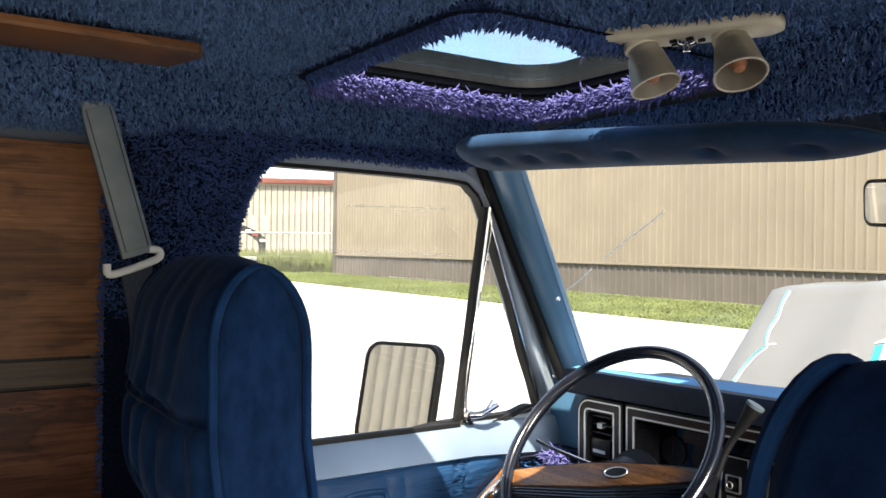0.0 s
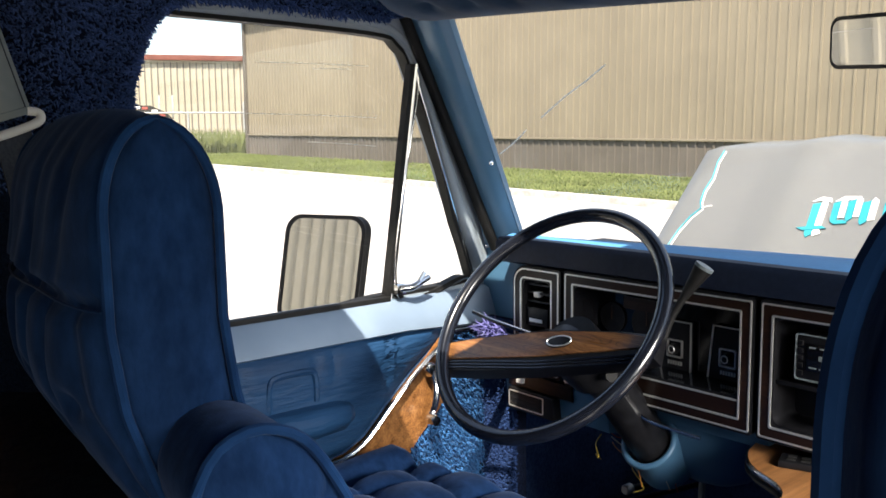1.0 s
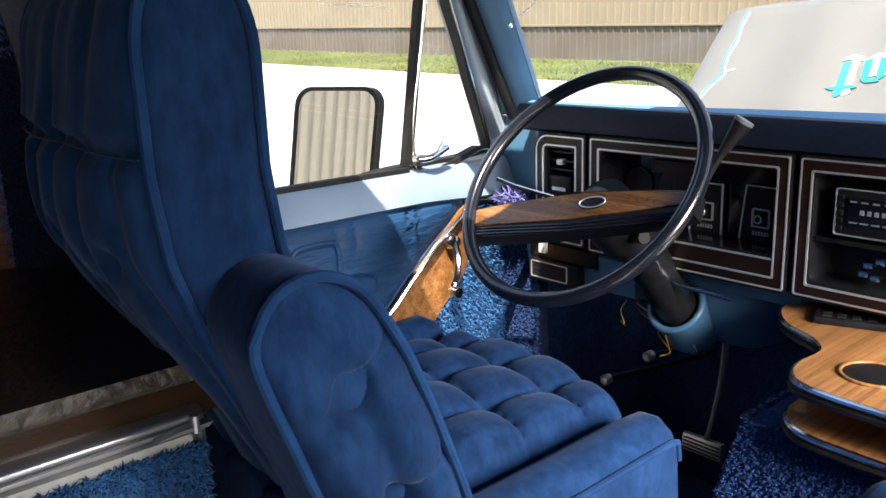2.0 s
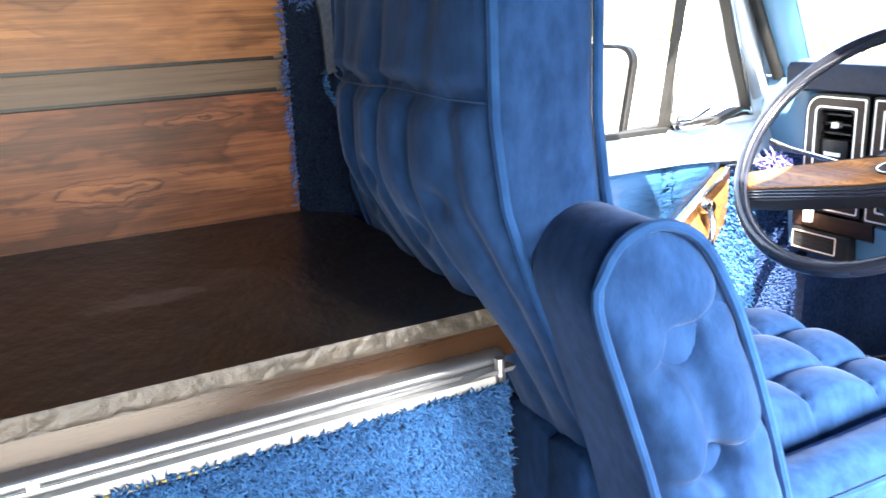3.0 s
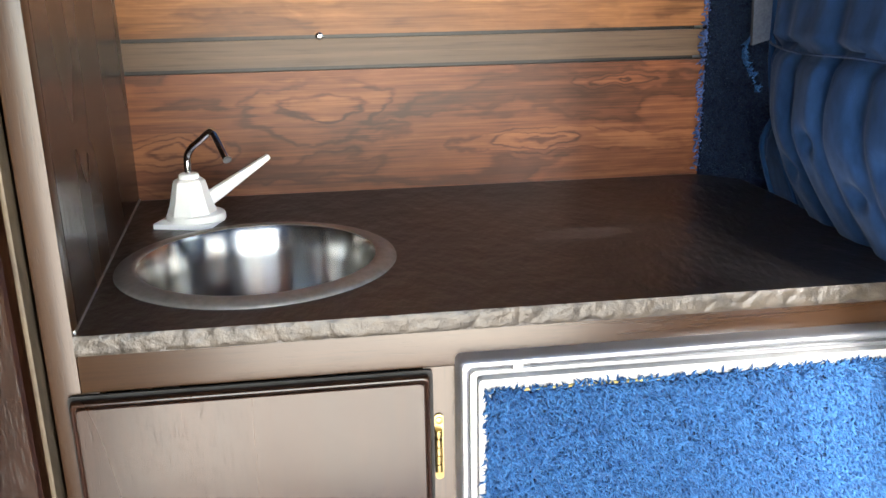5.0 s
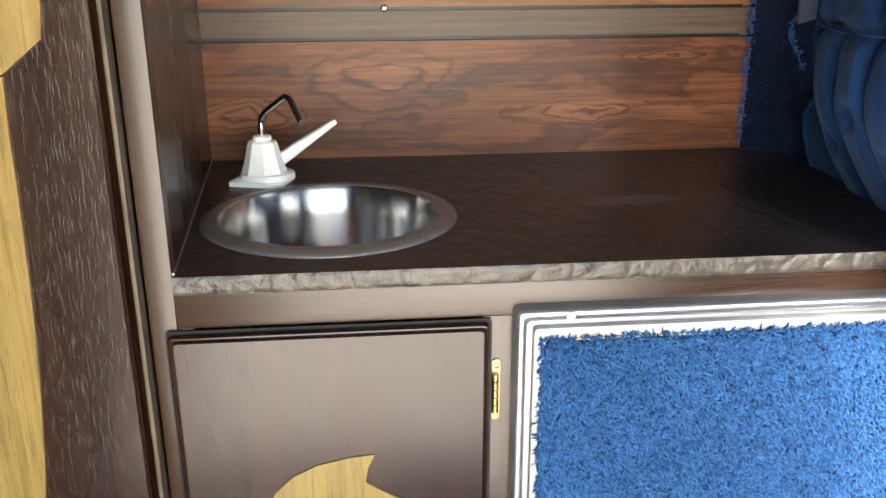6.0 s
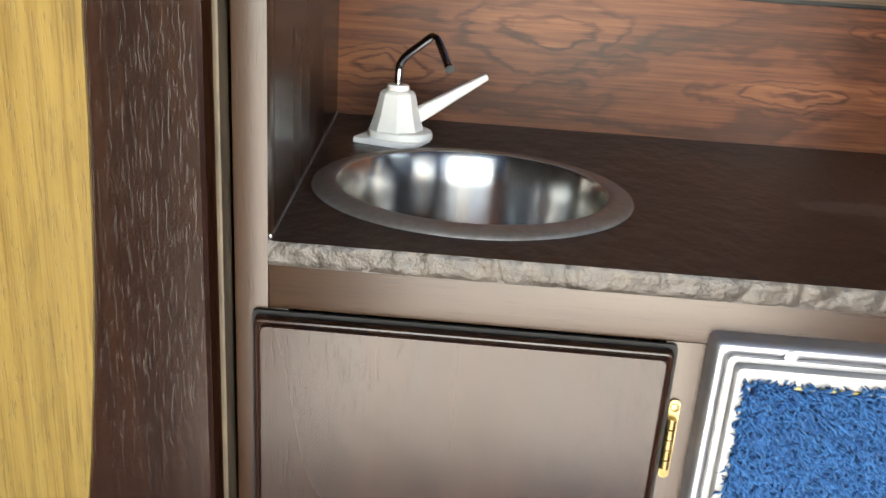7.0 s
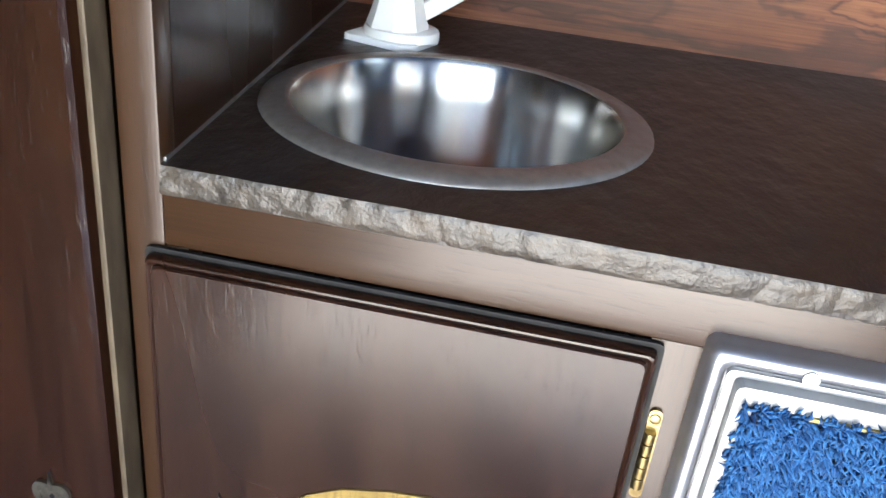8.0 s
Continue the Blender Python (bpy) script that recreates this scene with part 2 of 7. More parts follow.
M_VELVET = surface("blue velvet", (0.0054, 0.0205, 0.064), (0.0112, 0.0365, 0.106), 70, 0.85, 0.98, big=16, big_amount=0.30, sheen=0.10, spec=0.05, bump=0.3, bump_scale=500, depth=0.0010, stretch=(1, 1, 0.5))
M_VELVET.node_tree.nodes["Principled BSDF"].inputs["Sheen Tint"].default_value = (0.45, 0.62, 1.0, 1)
M_VELVET_DARK = surface("blue velvet piping", (0.0035, 0.023, 0.079), (0.008, 0.040, 0.122), 30, 0.8, sheen=0.05, spec=0.12)
M_VINYL = surface("blue vinyl", (0.0075, 0.034, 0.090), (0.014, 0.056, 0.135), 25, 0.42, 0.55, bump=0.9, bump_scale=75, depth=0.004, stretch=(1, 0.22, 1.5), spec=0.18)
M_RAIL = surface("pale grey-blue paint", (0.16, 0.22, 0.30), (0.20, 0.265, 0.35), 8, 0.3, 0.42, big_amount=0.15, coat=0.1)
M_PAINT = surface("pale blue paint", (0.10, 0.23, 0.37), (0.13, 0.28, 0.44), 8, 0.32, 0.45, big_amount=0.15, coat=0.2)
# Pale blue paint again, darkened for the shade under dash and pillar.
M_PAINT_SHADED = surface("shaded pale blue paint", (0.055, 0.145, 0.245), (0.07, 0.175, 0.29), 8, 0.36, 0.48, big_amount=0.15)
M_PAINT_GREY = surface("grey-blue painted frame", (0.25, 0.30, 0.35), (0.31, 0.355, 0.40), 10, 0.4, 0.5, big_amount=0.15)
M_DASH_TOP = surface("blue dash padding", (0.07, 0.24, 0.46), (0.09, 0.29, 0.53), 120, 0.6, 0.7, bump=0.25, bump_scale=500, depth=0.0006, spec=0.2)
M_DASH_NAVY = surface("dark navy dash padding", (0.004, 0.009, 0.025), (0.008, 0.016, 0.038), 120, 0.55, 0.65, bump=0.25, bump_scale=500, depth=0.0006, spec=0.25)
M_BLACK = surface("black plastic", (0.005, 0.005, 0.006), (0.012, 0.012, 0.014), 60, 0.30, 0.46, bump=0.1, bump_scale=400, depth=0.0004, spec=0.25)
M_RUBBER = surface("black rubber", (0.006, 0.006, 0.006), (0.014, 0.014, 0.014), 50, 0.55, 0.75, spec=0.25)
M_WHEEL = surface("dark navy wheel rim", (0.006, 0.007, 0.011), (0.011, 0.013, 0.020), 40, 0.16, 0.26, coat=0.5)
M_CHROME = surface("chrome", (0.70, 0.70, 0.70), (0.85, 0.85, 0.85), 60, 0.10, 0.22, metal=1.0, big_amount=0.1)
M_ALU = surface("bare aluminium", (0.36, 0.37, 0.39), (0.48, 0.49, 0.51), 30, 0.26, 0.38, metal=0.85, stretch=(1, 0.08, 1), big_amount=0.2, bump=0.08, bump_scale=300, depth=0.0003)
M_ALU_DULL = surface("dull grey aluminium", (0.30, 0.31, 0.32), (0.42, 0.43, 0.44), 30, 0.35, 0.5, metal=0.9, stretch=(1, 0.08, 1), big_amount=0.2)
M_TRIM = surface("silver trim line", (0.75, 0.74, 0.70), (0.9, 0.88, 0.84), 60, 0.30, 0.4, metal=0.8, big_amount=0.1)
M_STEEL = surface("brushed stainless steel", (0.50, 0.475, 0.43), (0.74, 0.71, 0.65), 60, 0.17, 0.26, metal=1.0, stretch=(1, 1, 0.03), big_amount=0.12)
M_STEEL.node_tree.nodes["Principled BSDF"].inputs["Anisotropic"].default_value = 0.85
M_STEEL.node_tree.nodes["Principled BSDF"].inputs["Anisotropic Rotation"].default_value = 0.25
M_STEEL.node_tree.links.new(M_STEEL.node_tree.nodes.new("ShaderNodeTangent").outputs[0], M_STEEL.node_tree.nodes["Principled BSDF"].inputs["Tangent"])
M_STEEL_RIM = surface("matt stainless rim", (0.205, 0.185, 0.165), (0.275, 0.25, 0.225), 120, 0.34, 0.46, metal=0.55, big_amount=0.15)
M_BRASS = surface("tarnished brass", (0.20, 0.145, 0.06), (0.48, 0.37, 0.17), 80, 0.28, 0.45, metal=1.0, big_amount=0.4)
M_PEWTER = surface("tarnished grey metal", (0.06, 0.055, 0.044), (0.28, 0.26, 0.215), 80, 0.28, 0.45, metal=0.9, big_amount=0.4)
M_WHITE = surface("white plastic", (0.78, 0.77, 0.74), (0.84, 0.83, 0.80), 20, 0.30, 0.4, big_amount=0.06)
M_CREAM = surface("cream plastic", (0.62, 0.56, 0.42), (0.72, 0.66, 0.50), 18, 0.35, 0.5, big_amount=0.2)
M_ALMOND = surface("aged silver lamp shade", (0.40, 0.37, 0.30), (0.55, 0.51, 0.42), 30, 0.30, 0.45, metal=0.6, big_amount=0.25)
M_BELT = surface("grey seat belt sleeve", (0.13, 0.165, 0.18), (0.18, 0.215, 0.23), 30, 0.45, 0.6, big_amount=0.25)
M_WEB = surface("dark seat belt webbing", (0.02, 0.03, 0.05), (0.05, 0.06, 0.08), 300, 0.8, bump=0.5, bump_scale=600)
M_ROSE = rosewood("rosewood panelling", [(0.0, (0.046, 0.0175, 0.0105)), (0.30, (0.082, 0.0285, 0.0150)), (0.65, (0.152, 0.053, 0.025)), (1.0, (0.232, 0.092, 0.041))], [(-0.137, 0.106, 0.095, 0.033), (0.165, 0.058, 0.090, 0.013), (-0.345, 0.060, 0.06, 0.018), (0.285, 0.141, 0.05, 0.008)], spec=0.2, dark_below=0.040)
M_ROSE_TOP = rosewood("pale rosewood panelling", [(0.0, (0.080, 0.0350, 0.0160)), (0.35, (0.138, 0.059, 0.025)), (0.65, (0.200, 0.088, 0.037)), (1.0, (0.275, 0.128, 0.056))], spec=0.2)
M_STAIN = wood("dark stained oak", [(0.0, (0.0130, 0.0050, 0.0027)), (0.5, (0.0172, 0.0068, 0.0036)), (1.0, (0.0235, 0.0100, 0.0052))], 2, 1.0, 0.22, 0.06, 0.3, 0.38, 0.0003, clouds=0.5, gloss_range=0.06, pits=0.4)
M_STAIN_H = wood("dark stained oak rail", [(0.0, (0.0205, 0.0092, 0.0040)), (0.5, (0.0265, 0.0122, 0.0053)), (1.0, (0.0360, 0.0178, 0.0082))], 1, 1.0, 0.26, 0.06, 0.3, 0.40, 0.0002, pits=0.3)
M_GROOVE = wood("brown panelling strip", [(0.0, (0.050, 0.030, 0.019)), (0.5, (0.080, 0.050, 0.032)), (1.0, (0.11, 0.07, 0.046))], 1, 1.0, 0.42, 0.0, 0.2)
M_STAIN_V = wood("dark stained oak stile", [(0.0, (0.0195, 0.0084, 0.0038)), (0.5, (0.0250, 0.0111, 0.0049)), (1.0, (0.0340, 0.0164, 0.0076))], 2, 1.0, 0.26, 0.06, 0.3, 0.40, 0.0002, pits=0.3)
M_GOLD = wood("gold painted wood", [(0.0, (0.125, 0.080, 0.021)), (0.25, (0.165, 0.108, 0.028)), (0.5, (0.195, 0.132, 0.036)), (1.0, (0.225, 0.155, 0.046))], 2, 1.3, 0.36, 0.1, 0.15, pits=0.3, clouds=0.12)
M_BURL = wood("burl wood trim", [(0.0, (0.07, 0.028, 0.010)), (0.5, (0.21, 0.09, 0.030)), (1.0, (0.36, 0.17, 0.06))], 0, 4.0, 0.28, 0.3, 2.0)
M_CONSOLE = wood("walnut console shelf", [(0.0, (0.10, 0.04, 0.015)), (0.5, (0.25, 0.11, 0.04)), (1.0, (0.38, 0.18, 0.07))], 1, 1.6, 0.28, 0.3, 0.6)
M_DASHWOOD = wood("dash woodgrain film", [(0.0, (0.006, 0.0026, 0.0018)), (0.5, (0.015, 0.0065, 0.0037)), (1.0, (0.030, 0.0132, 0.0066))], 0, 2.0, 0.30, 0.1, 0.4)
M_GLASS = glass("window glass")
M_MIRROR = surface("mirror", (0.68, 0.69, 0.69), (0.70, 0.71, 0.71), 3, 0.015, 0.03, metal=1.0, big_amount=0.0)
M_METALBODY = surface("silver-grey bodywork", (0.33, 0.335, 0.325), (0.365, 0.37, 0.36), 500, 0.26, 0.34, metal=0.25, big_amount=0.06, coat=0.5)
M_CYAN = surface("turquoise lettering", (0.012, 0.25, 0.31), (0.02, 0.32, 0.38), 20, 0.35)
M_WHITEPAINT = surface("white signwriting", (0.75, 0.76, 0.76), (0.82, 0.83, 0.83), 20, 0.35)
M_DARKGLASS = surface("dark instrument lens", (0.004, 0.004, 0.005), (0.008, 0.008, 0.010), 10, 0.08, 0.14)
M_FLOOR = surface("dark navy floor carpet", (0.008, 0.016, 0.050), (0.024, 0.042, 0.11), 90, 0.95, bump=0.8, bump_scale=200, depth=0.004, spec=0.1)
M_VAN = surface("van inner metal", (0.08, 0.10, 0.14), (0.11, 0.14, 0.18), 10, 0.6)
M_ORANGE = surface("orange bulb reflector", (0.45, 0.18, 0.10), (0.55, 0.26, 0.14), 10, 0.3)


# ---- building blocks ----
ORIGIN = {}


def thing(name, at, label, category, group="", kind=""):
    ob = new(name)
    ob.location = at
    ORIGIN[ob] = Vector(at)
    return tagged(ob, label, category, group, kind)


def part(name, bm, material, parent=None, label="", smooth=True, angle=40):
    """Links a bmesh, built in world places, as one mesh under a thing or part."""
    me = bpy.data.meshes.new(name)
    bmesh.ops.recalc_face_normals(bm, faces=bm.faces)
    o = ORIGIN[parent] if parent else Vector()
    bmesh.ops.translate(bm, vec=-o, verts=bm.verts)
    bm.to_mesh(me)
    bm.free()
    if smooth:
        me.shade_smooth()
        me.set_sharp_from_angle(angle=radians(angle))
    me.materials.append(material)
    ob = new(name, me)
    if parent:
        ob.parent = parent
        ORIGIN[ob] = o
    if label:
        tagged(ob, label)
    return ob


def lone(name, bm, material, label, category, kind="", group="", smooth=True):
    """A thing that is one mesh."""
    ob = part(name, bm, material, None, "", smooth)
    ORIGIN[ob] = Vector()
    return tagged(ob, label, category, group, kind)


def box(x0, x1, y0, y1, z0, z1, bevel=0.0, seg=2, bm=None):
    bm = bm or bmesh.new()
    v = [bm.verts.new((x, y, z)) for x in (x0, x1) for y in (y0, y1) for z in (z0, z1)]
    fs = [bm.faces.new([v[i] for i in q]) for q in ((0, 1, 3, 2), (4, 6, 7, 5), (0, 4, 5, 1), (2, 3, 7, 6), (0, 2, 6, 4), (1, 5, 7, 3))]
    if bevel:
        es = {e for f in fs for e in f.edges}
        bmesh.ops.bevel(bm, geom=list(es), offset=bevel, segments=seg, profile=0.6, affect='EDGES')
    return bm


def prism(pts, axis, a, b, bevel=0.0, seg=2, bm=None):
    """A flat outline, drawn in the two other axes, drawn out along one axis from a to b."""
    bm = bm or bmesh.new()
    put = {"x": lambda p, t: (t, p[0], p[1]), "y": lambda p, t: (p[0], t, p[1]), "z": lambda p, t: (p[0], p[1], t)}[axis]
    lo = [bm.verts.new(put(p, a)) for p in pts]
    hi = [bm.verts.new(put(p, b)) for p in pts]
    fs = [bm.faces.new(lo), bm.faces.new(list(reversed(hi)))]
    k = len(pts)
    fs += [bm.faces.new((lo[i], hi[i], hi[(i + 1) % k], lo[(i + 1) % k])) for i in range(k)]
    if bevel:
        es = {e for f in fs[:2] for e in f.edges}
        bmesh.ops.bevel(bm, geom=list(es), offset=bevel, segments=seg, profile=0.6, affect='EDGES')
    return bm


def loft(loops, closed=True, caps=True, bm=None):
    bm = bm or bmesh.new()
    rows = [[bm.verts.new(p) for p in lp] for lp in loops]
    k = len(rows[0])
    for r, q in zip(rows, rows[1:]):
        for i in range(k if closed else k - 1):
            j = (i + 1) % k
            bm.faces.new((r[i], r[j], q[j], q[i]))
    if caps and closed:
        bm.faces.new(list(reversed(rows[0])))
        bm.faces.new(rows[-1])
    return bm


def tube(pts, r, n=8, closed=False, bm=None, caps=True, taper=None):
    pts = [Vector(p) for p in pts]
    k = len(pts)
    loops, last = [], None
    for i, p in enumerate(pts):
        a = pts[(i - 1) % k] if closed or i else p
        b = pts[(i + 1) % k] if closed or i < k - 1 else p
        t = (b - a).normalized()
        if last is None:
            u = t.orthogonal().normalized()
        else:
            u = (last - t * last.dot(t))
            u = u.normalized() if u.length > 1e-6 else t.orthogonal().normalized()
        last = u
        w = t.cross(u)
        rr = r if taper is None else r * (taper[0] + (taper[1] - taper[0]) * i / (k - 1))
        loops.append([p + rr * (math.cos(s * math.tau / n) * u + math.sin(s * math.tau / n) * w) for s in range(n)])
    if closed:
        loops.append(loops[0])
        bm2 = loft(loops, True, False, bm)
        bmesh.ops.remove_doubles(bm2, verts=bm2.verts, dist=1e-6)
        return bm2
    return loft(loops, True, caps, bm)


def lathe(profile, at, n=32, bm=None, m=None, ring=False):
    """profile: (radius, height) from one end to the other, about the z axis at a place."""
    loops = [[Vector((r * math.cos(i * math.tau / n), r * math.sin(i * math.tau / n), h)) for i in range(n)] for r, h in profile]
    m = m or Matrix()
    loops = [[Vector(at) + m @ p for p in lp] for lp in loops]
    if ring:
        b = loft(loops + [loops[0]], True, False, bm)
        bmesh.ops.remove_doubles(b, verts=b.verts, dist=1e-6)
        return b
    return loft(loops, True, True, bm)


def torus(at, m, R, r, n=48, k=10, bm=None, squash=1.0):
    pts = [Vector(at) + m @ Vector((R * math.cos(i * math.tau / n), R * math.sin(i * math.tau / n), 0)) for i in range(n)]
    return tube(pts, r, k, True, bm)


def arc(cx, cy, r, a0, a1, n=8):
    return [(cx + r * math.cos(radians(a0 + (a1 - a0) * i / n)), cy + r * math.sin(radians(a0 + (a1 - a0) * i / n))) for i in range(n + 1)]


def round_rect(x0, x1, y0, y1, r, n=6):
    if not hasattr(r, "__len__"):
        r = (r, r, r, r)
    return (arc(x1 - r[0], y1 - r[0], r[0], 0, 90, n) + arc(x0 + r[1], y1 - r[1], r[1], 90, 180, n)
            + arc(x0 + r[2], y0 + r[2], r[2], 180, 270, n) + arc(x1 - r[3], y0 + r[3], r[3], 270, 360, n))


def ring_plate(outer, inner, axis, a, b, bm=None):
    """A plate with a hole: two outlines of the same number of points, drawn out along an axis."""
    bm = bm or bmesh.new()
    put = {"x": lambda p, t: (t, p[0], p[1]), "y": lambda p, t: (p[0], t, p[1]), "z": lambda p, t: (p[0], p[1], t)}[axis]
    k = len(outer)
    rows = [[bm.verts.new(put(p, t)) for p in loop] for loop, t in ((outer, a), (outer, b), (inner, b), (inner, a))]
    for s in range(4):
        r, q = rows[s], rows[(s + 1) % 4]
        for i in range(k):
            j = (i + 1) % k
            bm.faces.new((r[i], r[j], q[j], q[i]))
    return bm


def resample(pts, n, closed=True):
    pts = [Vector(p) for p in pts]
    if closed:
        pts = pts + [pts[0]]
    d = [0.0]
    for a, b in zip(pts, pts[1:]):
        d.append(d[-1] + (b - a).length)
    out, j = [], 0
    for i in range(n):
        s = d[-1] * i / (n if closed else n - 1)
        while j < len(d) - 2 and d[j + 1] < s:
            j += 1
        f = (s - d[j]) / max(1e-9, d[j + 1] - d[j])
        out.append(pts[j].lerp(pts[j + 1], f))
    return out


def smooth_loop(pts, n, closed=True):
    """Catmull-Rom through a few points, evenly resampled."""
    p = [Vector(q) for q in pts]
    k = len(p)
    fine = []
    for i in range(k if closed else k - 1):
        a, b, c, d = ((p[(i + o) % k] if closed else p[min(max(i + o, 0), k - 1)]) for o in (-1, 0, 1, 2))
        for s in range(12):
            t = s / 12
            fine.append(0.5 * (2 * b + (c - a) * t + (2 * a - 5 * b + 4 * c - d) * t * t + (3 * b - a - 3 * c + d) * t ** 3))
    if not closed:
        fine.append(p[-1])
    return resample(fine, n, closed)


def pad(outline, axis, side, thick, bulge, pinches=(), edge=0.02, n=72, rings=14, bm=None, grooves=()):
    """An upholstered panel: its outline (two axes) at one side, swelling out along the axis, with pinched buttons and grooves."""
    bm = bm or bmesh.new()
    loop = [Vector((p[0], p[1])) for p in resample([(q[0], q[1], 0) for q in outline], n)]
    c = sum(loop, Vector((0, 0))) / n
    sgn = 1 if thick > 0 else -1
    put = {"x": lambda p, t: (t, p[0], p[1]), "y": lambda p, t: (p[0], t, p[1]), "z": lambda p, t: (p[0], p[1], t)}[axis]
    rows = [[bm.verts.new(put(p, side)) for p in loop]]
    for k in range(rings):
        s = 1 - (k / rings) ** 1.15
        row = []
        for p in loop:
            q = c + (p - c) * s
            rim = (1 - s)
            h = abs(thick) * (1 - math.exp(-rim * 9)) if k else abs(thick) * 0.35
            h += bulge * (1 - s * s)
            for bx, by, depth, width in pinches:
                d2 = ((q.x - bx) ** 2 + (q.y - by) ** 2) / width ** 2
                h -= depth * math.exp(-d2) + depth * 0.5 * math.exp(-d2 * 9)
            for (ax, ay), (gx, gy), depth, width in grooves:
                e = Vector((gx - ax, gy - ay))
                t = max(0, min(1, (q - Vector((ax, ay))).dot(e) / e.length_squared))
                d2 = (q - Vector((ax, ay)) - e * t).length_squared / width ** 2
                h -= depth * (1 - 0.75 * t) * math.exp(-d2)
            row.append(bm.verts.new(put(q, side + sgn * h)))
        rows.append(row)
    for r, q in zip(rows, rows[1:]):
        for i in range(n):
            j = (i + 1) % n
            bm.faces.new((r[i], r[j], q[j], q[i]))
    bm.faces.new(rows[-1])
    bm.faces.new(list(reversed(rows[0])))
    return bm


def strands(name, pts, nrm, length, radius, material, parent, label="", seed=1, lean=0.8, droop=(0, 0, 0)):
    """Pile yarns: each a bent three-sided spike, all joined in one mesh."""
    rng = np.random.default_rng(seed)
    pts, nrm = np.asarray(pts, float), np.asarray(nrm, float)
    k = len(pts)
    o = np.array(ORIGIN[parent]) if parent else np.zeros(3)
    wild = rng.normal(0, 1, (k, 3))
    ln = length * rng.uniform(0.65, 1.3, (k, 1))
    way = nrm + lean * wild * 0.6 + np.array(droop)
    way /= np.linalg.norm(way, axis=1, keepdims=True)
    tip = way + lean * rng.normal(0, 0.6, (k, 3)) + np.array(droop)
    tip /= np.linalg.norm(tip, axis=1, keepdims=True)
    a = np.cross(way, rng.normal(0, 1, (k, 3)))
    a /= np.linalg.norm(a, axis=1, keepdims=True)
    b = np.cross(way, a)
    v = np.zeros((k, 7, 3))
    mid = pts + way * ln * 0.55
    for i in range(3):
        t = i * math.tau / 3
        off = math.cos(t) * a + math.sin(t) * b
        v[:, i] = pts - nrm * 0.002 + off * radius
        v[:, 3 + i] = mid + off * radius * 0.95
    v[:, 6] = mid + tip * ln * 0.5
    v -= o
    tri = np.array([(0, 1, 4), (0, 4, 3), (1, 2, 5), (1, 5, 4), (2, 0, 3), (2, 3, 5), (3, 4, 6), (4, 5, 6), (5, 3, 6)])
    f = (tri[None] + 7 * np.arange(k)[:, None, None]).reshape(-1)
    me = bpy.data.meshes.new(name)
    me.vertices.add(k * 7)
    me.vertices.foreach_set("co", v.reshape(-1))
    me.loops.add(len(f))
    me.loops.foreach_set("vertex_index", f.astype(np.int32))
    me.polygons.add(len(f) // 3)
    me.polygons.foreach_set("loop_start", np.arange(0, len(f), 3, dtype=np.int32))
    me.update(calc_edges=True)
    me.shade_smooth()
    me.materials.append(material)
    ob = new(name, me)
    if parent:
        ob.parent = parent
    return tagged(ob, label, "", "", "stuff")


def spread(k, x0, x1, y0, y1, keep=None, seed=3):
    rng = np.random.default_rng(seed)
    p = np.stack([rng.uniform(x0, x1, k), rng.uniform(y0, y1, k)], 1)
    return p[keep(p[:, 0], p[:, 1])] if keep else p


# ---- outdoors: the land lies slightly askew to the van ----
TILT = Matrix.Rotation(radians(1.14), 4, Vector((0.367, 0.930, 0)))
GROUND = -0.65


def outdoors(ob):
    ob.matrix_world = TILT @ ob.matrix_basis
    return ob


M_ROAD = surface("sunlit concrete road", (0.36, 0.35, 0.33), (0.46, 0.45, 0.43), 3, 0.9, big=0.3, big_amount=0.15, bump=0.3, bump_scale=30, depth=0.01)
M_GRASS = surface("mown grass", (0.075, 0.105, 0.030), (0.175, 0.20, 0.070), 6, 0.9, big=0.4, big_amount=0.4, bump=0.9, bump_scale=12, depth=0.06)
M_KERB = surface("concrete kerb", (0.34, 0.33, 0.30), (0.45, 0.43, 0.40), 6, 0.9, big_amount=0.2)
M_SIDING = surface("beige metal siding", (0.185, 0.158, 0.115), (0.21, 0.18, 0.13), 0.6, 0.6, 0.7, big=0.15, big_amount=0.08)
M_SIDING_GREY = surface("grey-brown metal siding", (0.095, 0.083, 0.070), (0.115, 0.10, 0.086), 0.6, 0.6, 0.7, big=0.15, big_amount=0.1)
M_SHED = surface("pale cream metal siding", (0.34, 0.305, 0.235), (0.38, 0.34, 0.265), 0.6, 0.6, 0.7, big=0.15, big_amount=0.08)
M_REDTRIM = surface("red-brown roof trim", (0.16, 0.05, 0.035), (0.20, 0.07, 0.05), 2, 0.6)
M_GALV = surface("galvanised steel", (0.42, 0.43, 0.43), (0.52, 0.53, 0.53), 20, 0.4, metal=0.7)
M_REDPAINT = surface("faded red paint", (0.30, 0.05, 0.04), (0.38, 0.08, 0.06), 10, 0.5)
M_TYRE = surface("tyre rubber", (0.015, 0.015, 0.015), (0.03, 0.03, 0.03), 20, 0.8)

bm = bmesh.new()
R0 = 900
vs = [bm.verts.new((x, y, GROUND)) for x, y in ((-R0, -R0), (R0, -R0), (R0, R0), (-R0, R0))]
bm.faces.new(vs)
outdoors(lone("ground", bm, M_ROAD, "pale sunlit concrete road and yard surface", "ground", "structure"))


def kerb_y(x):
    return 14.55 + 0.035 * (-x - 10)


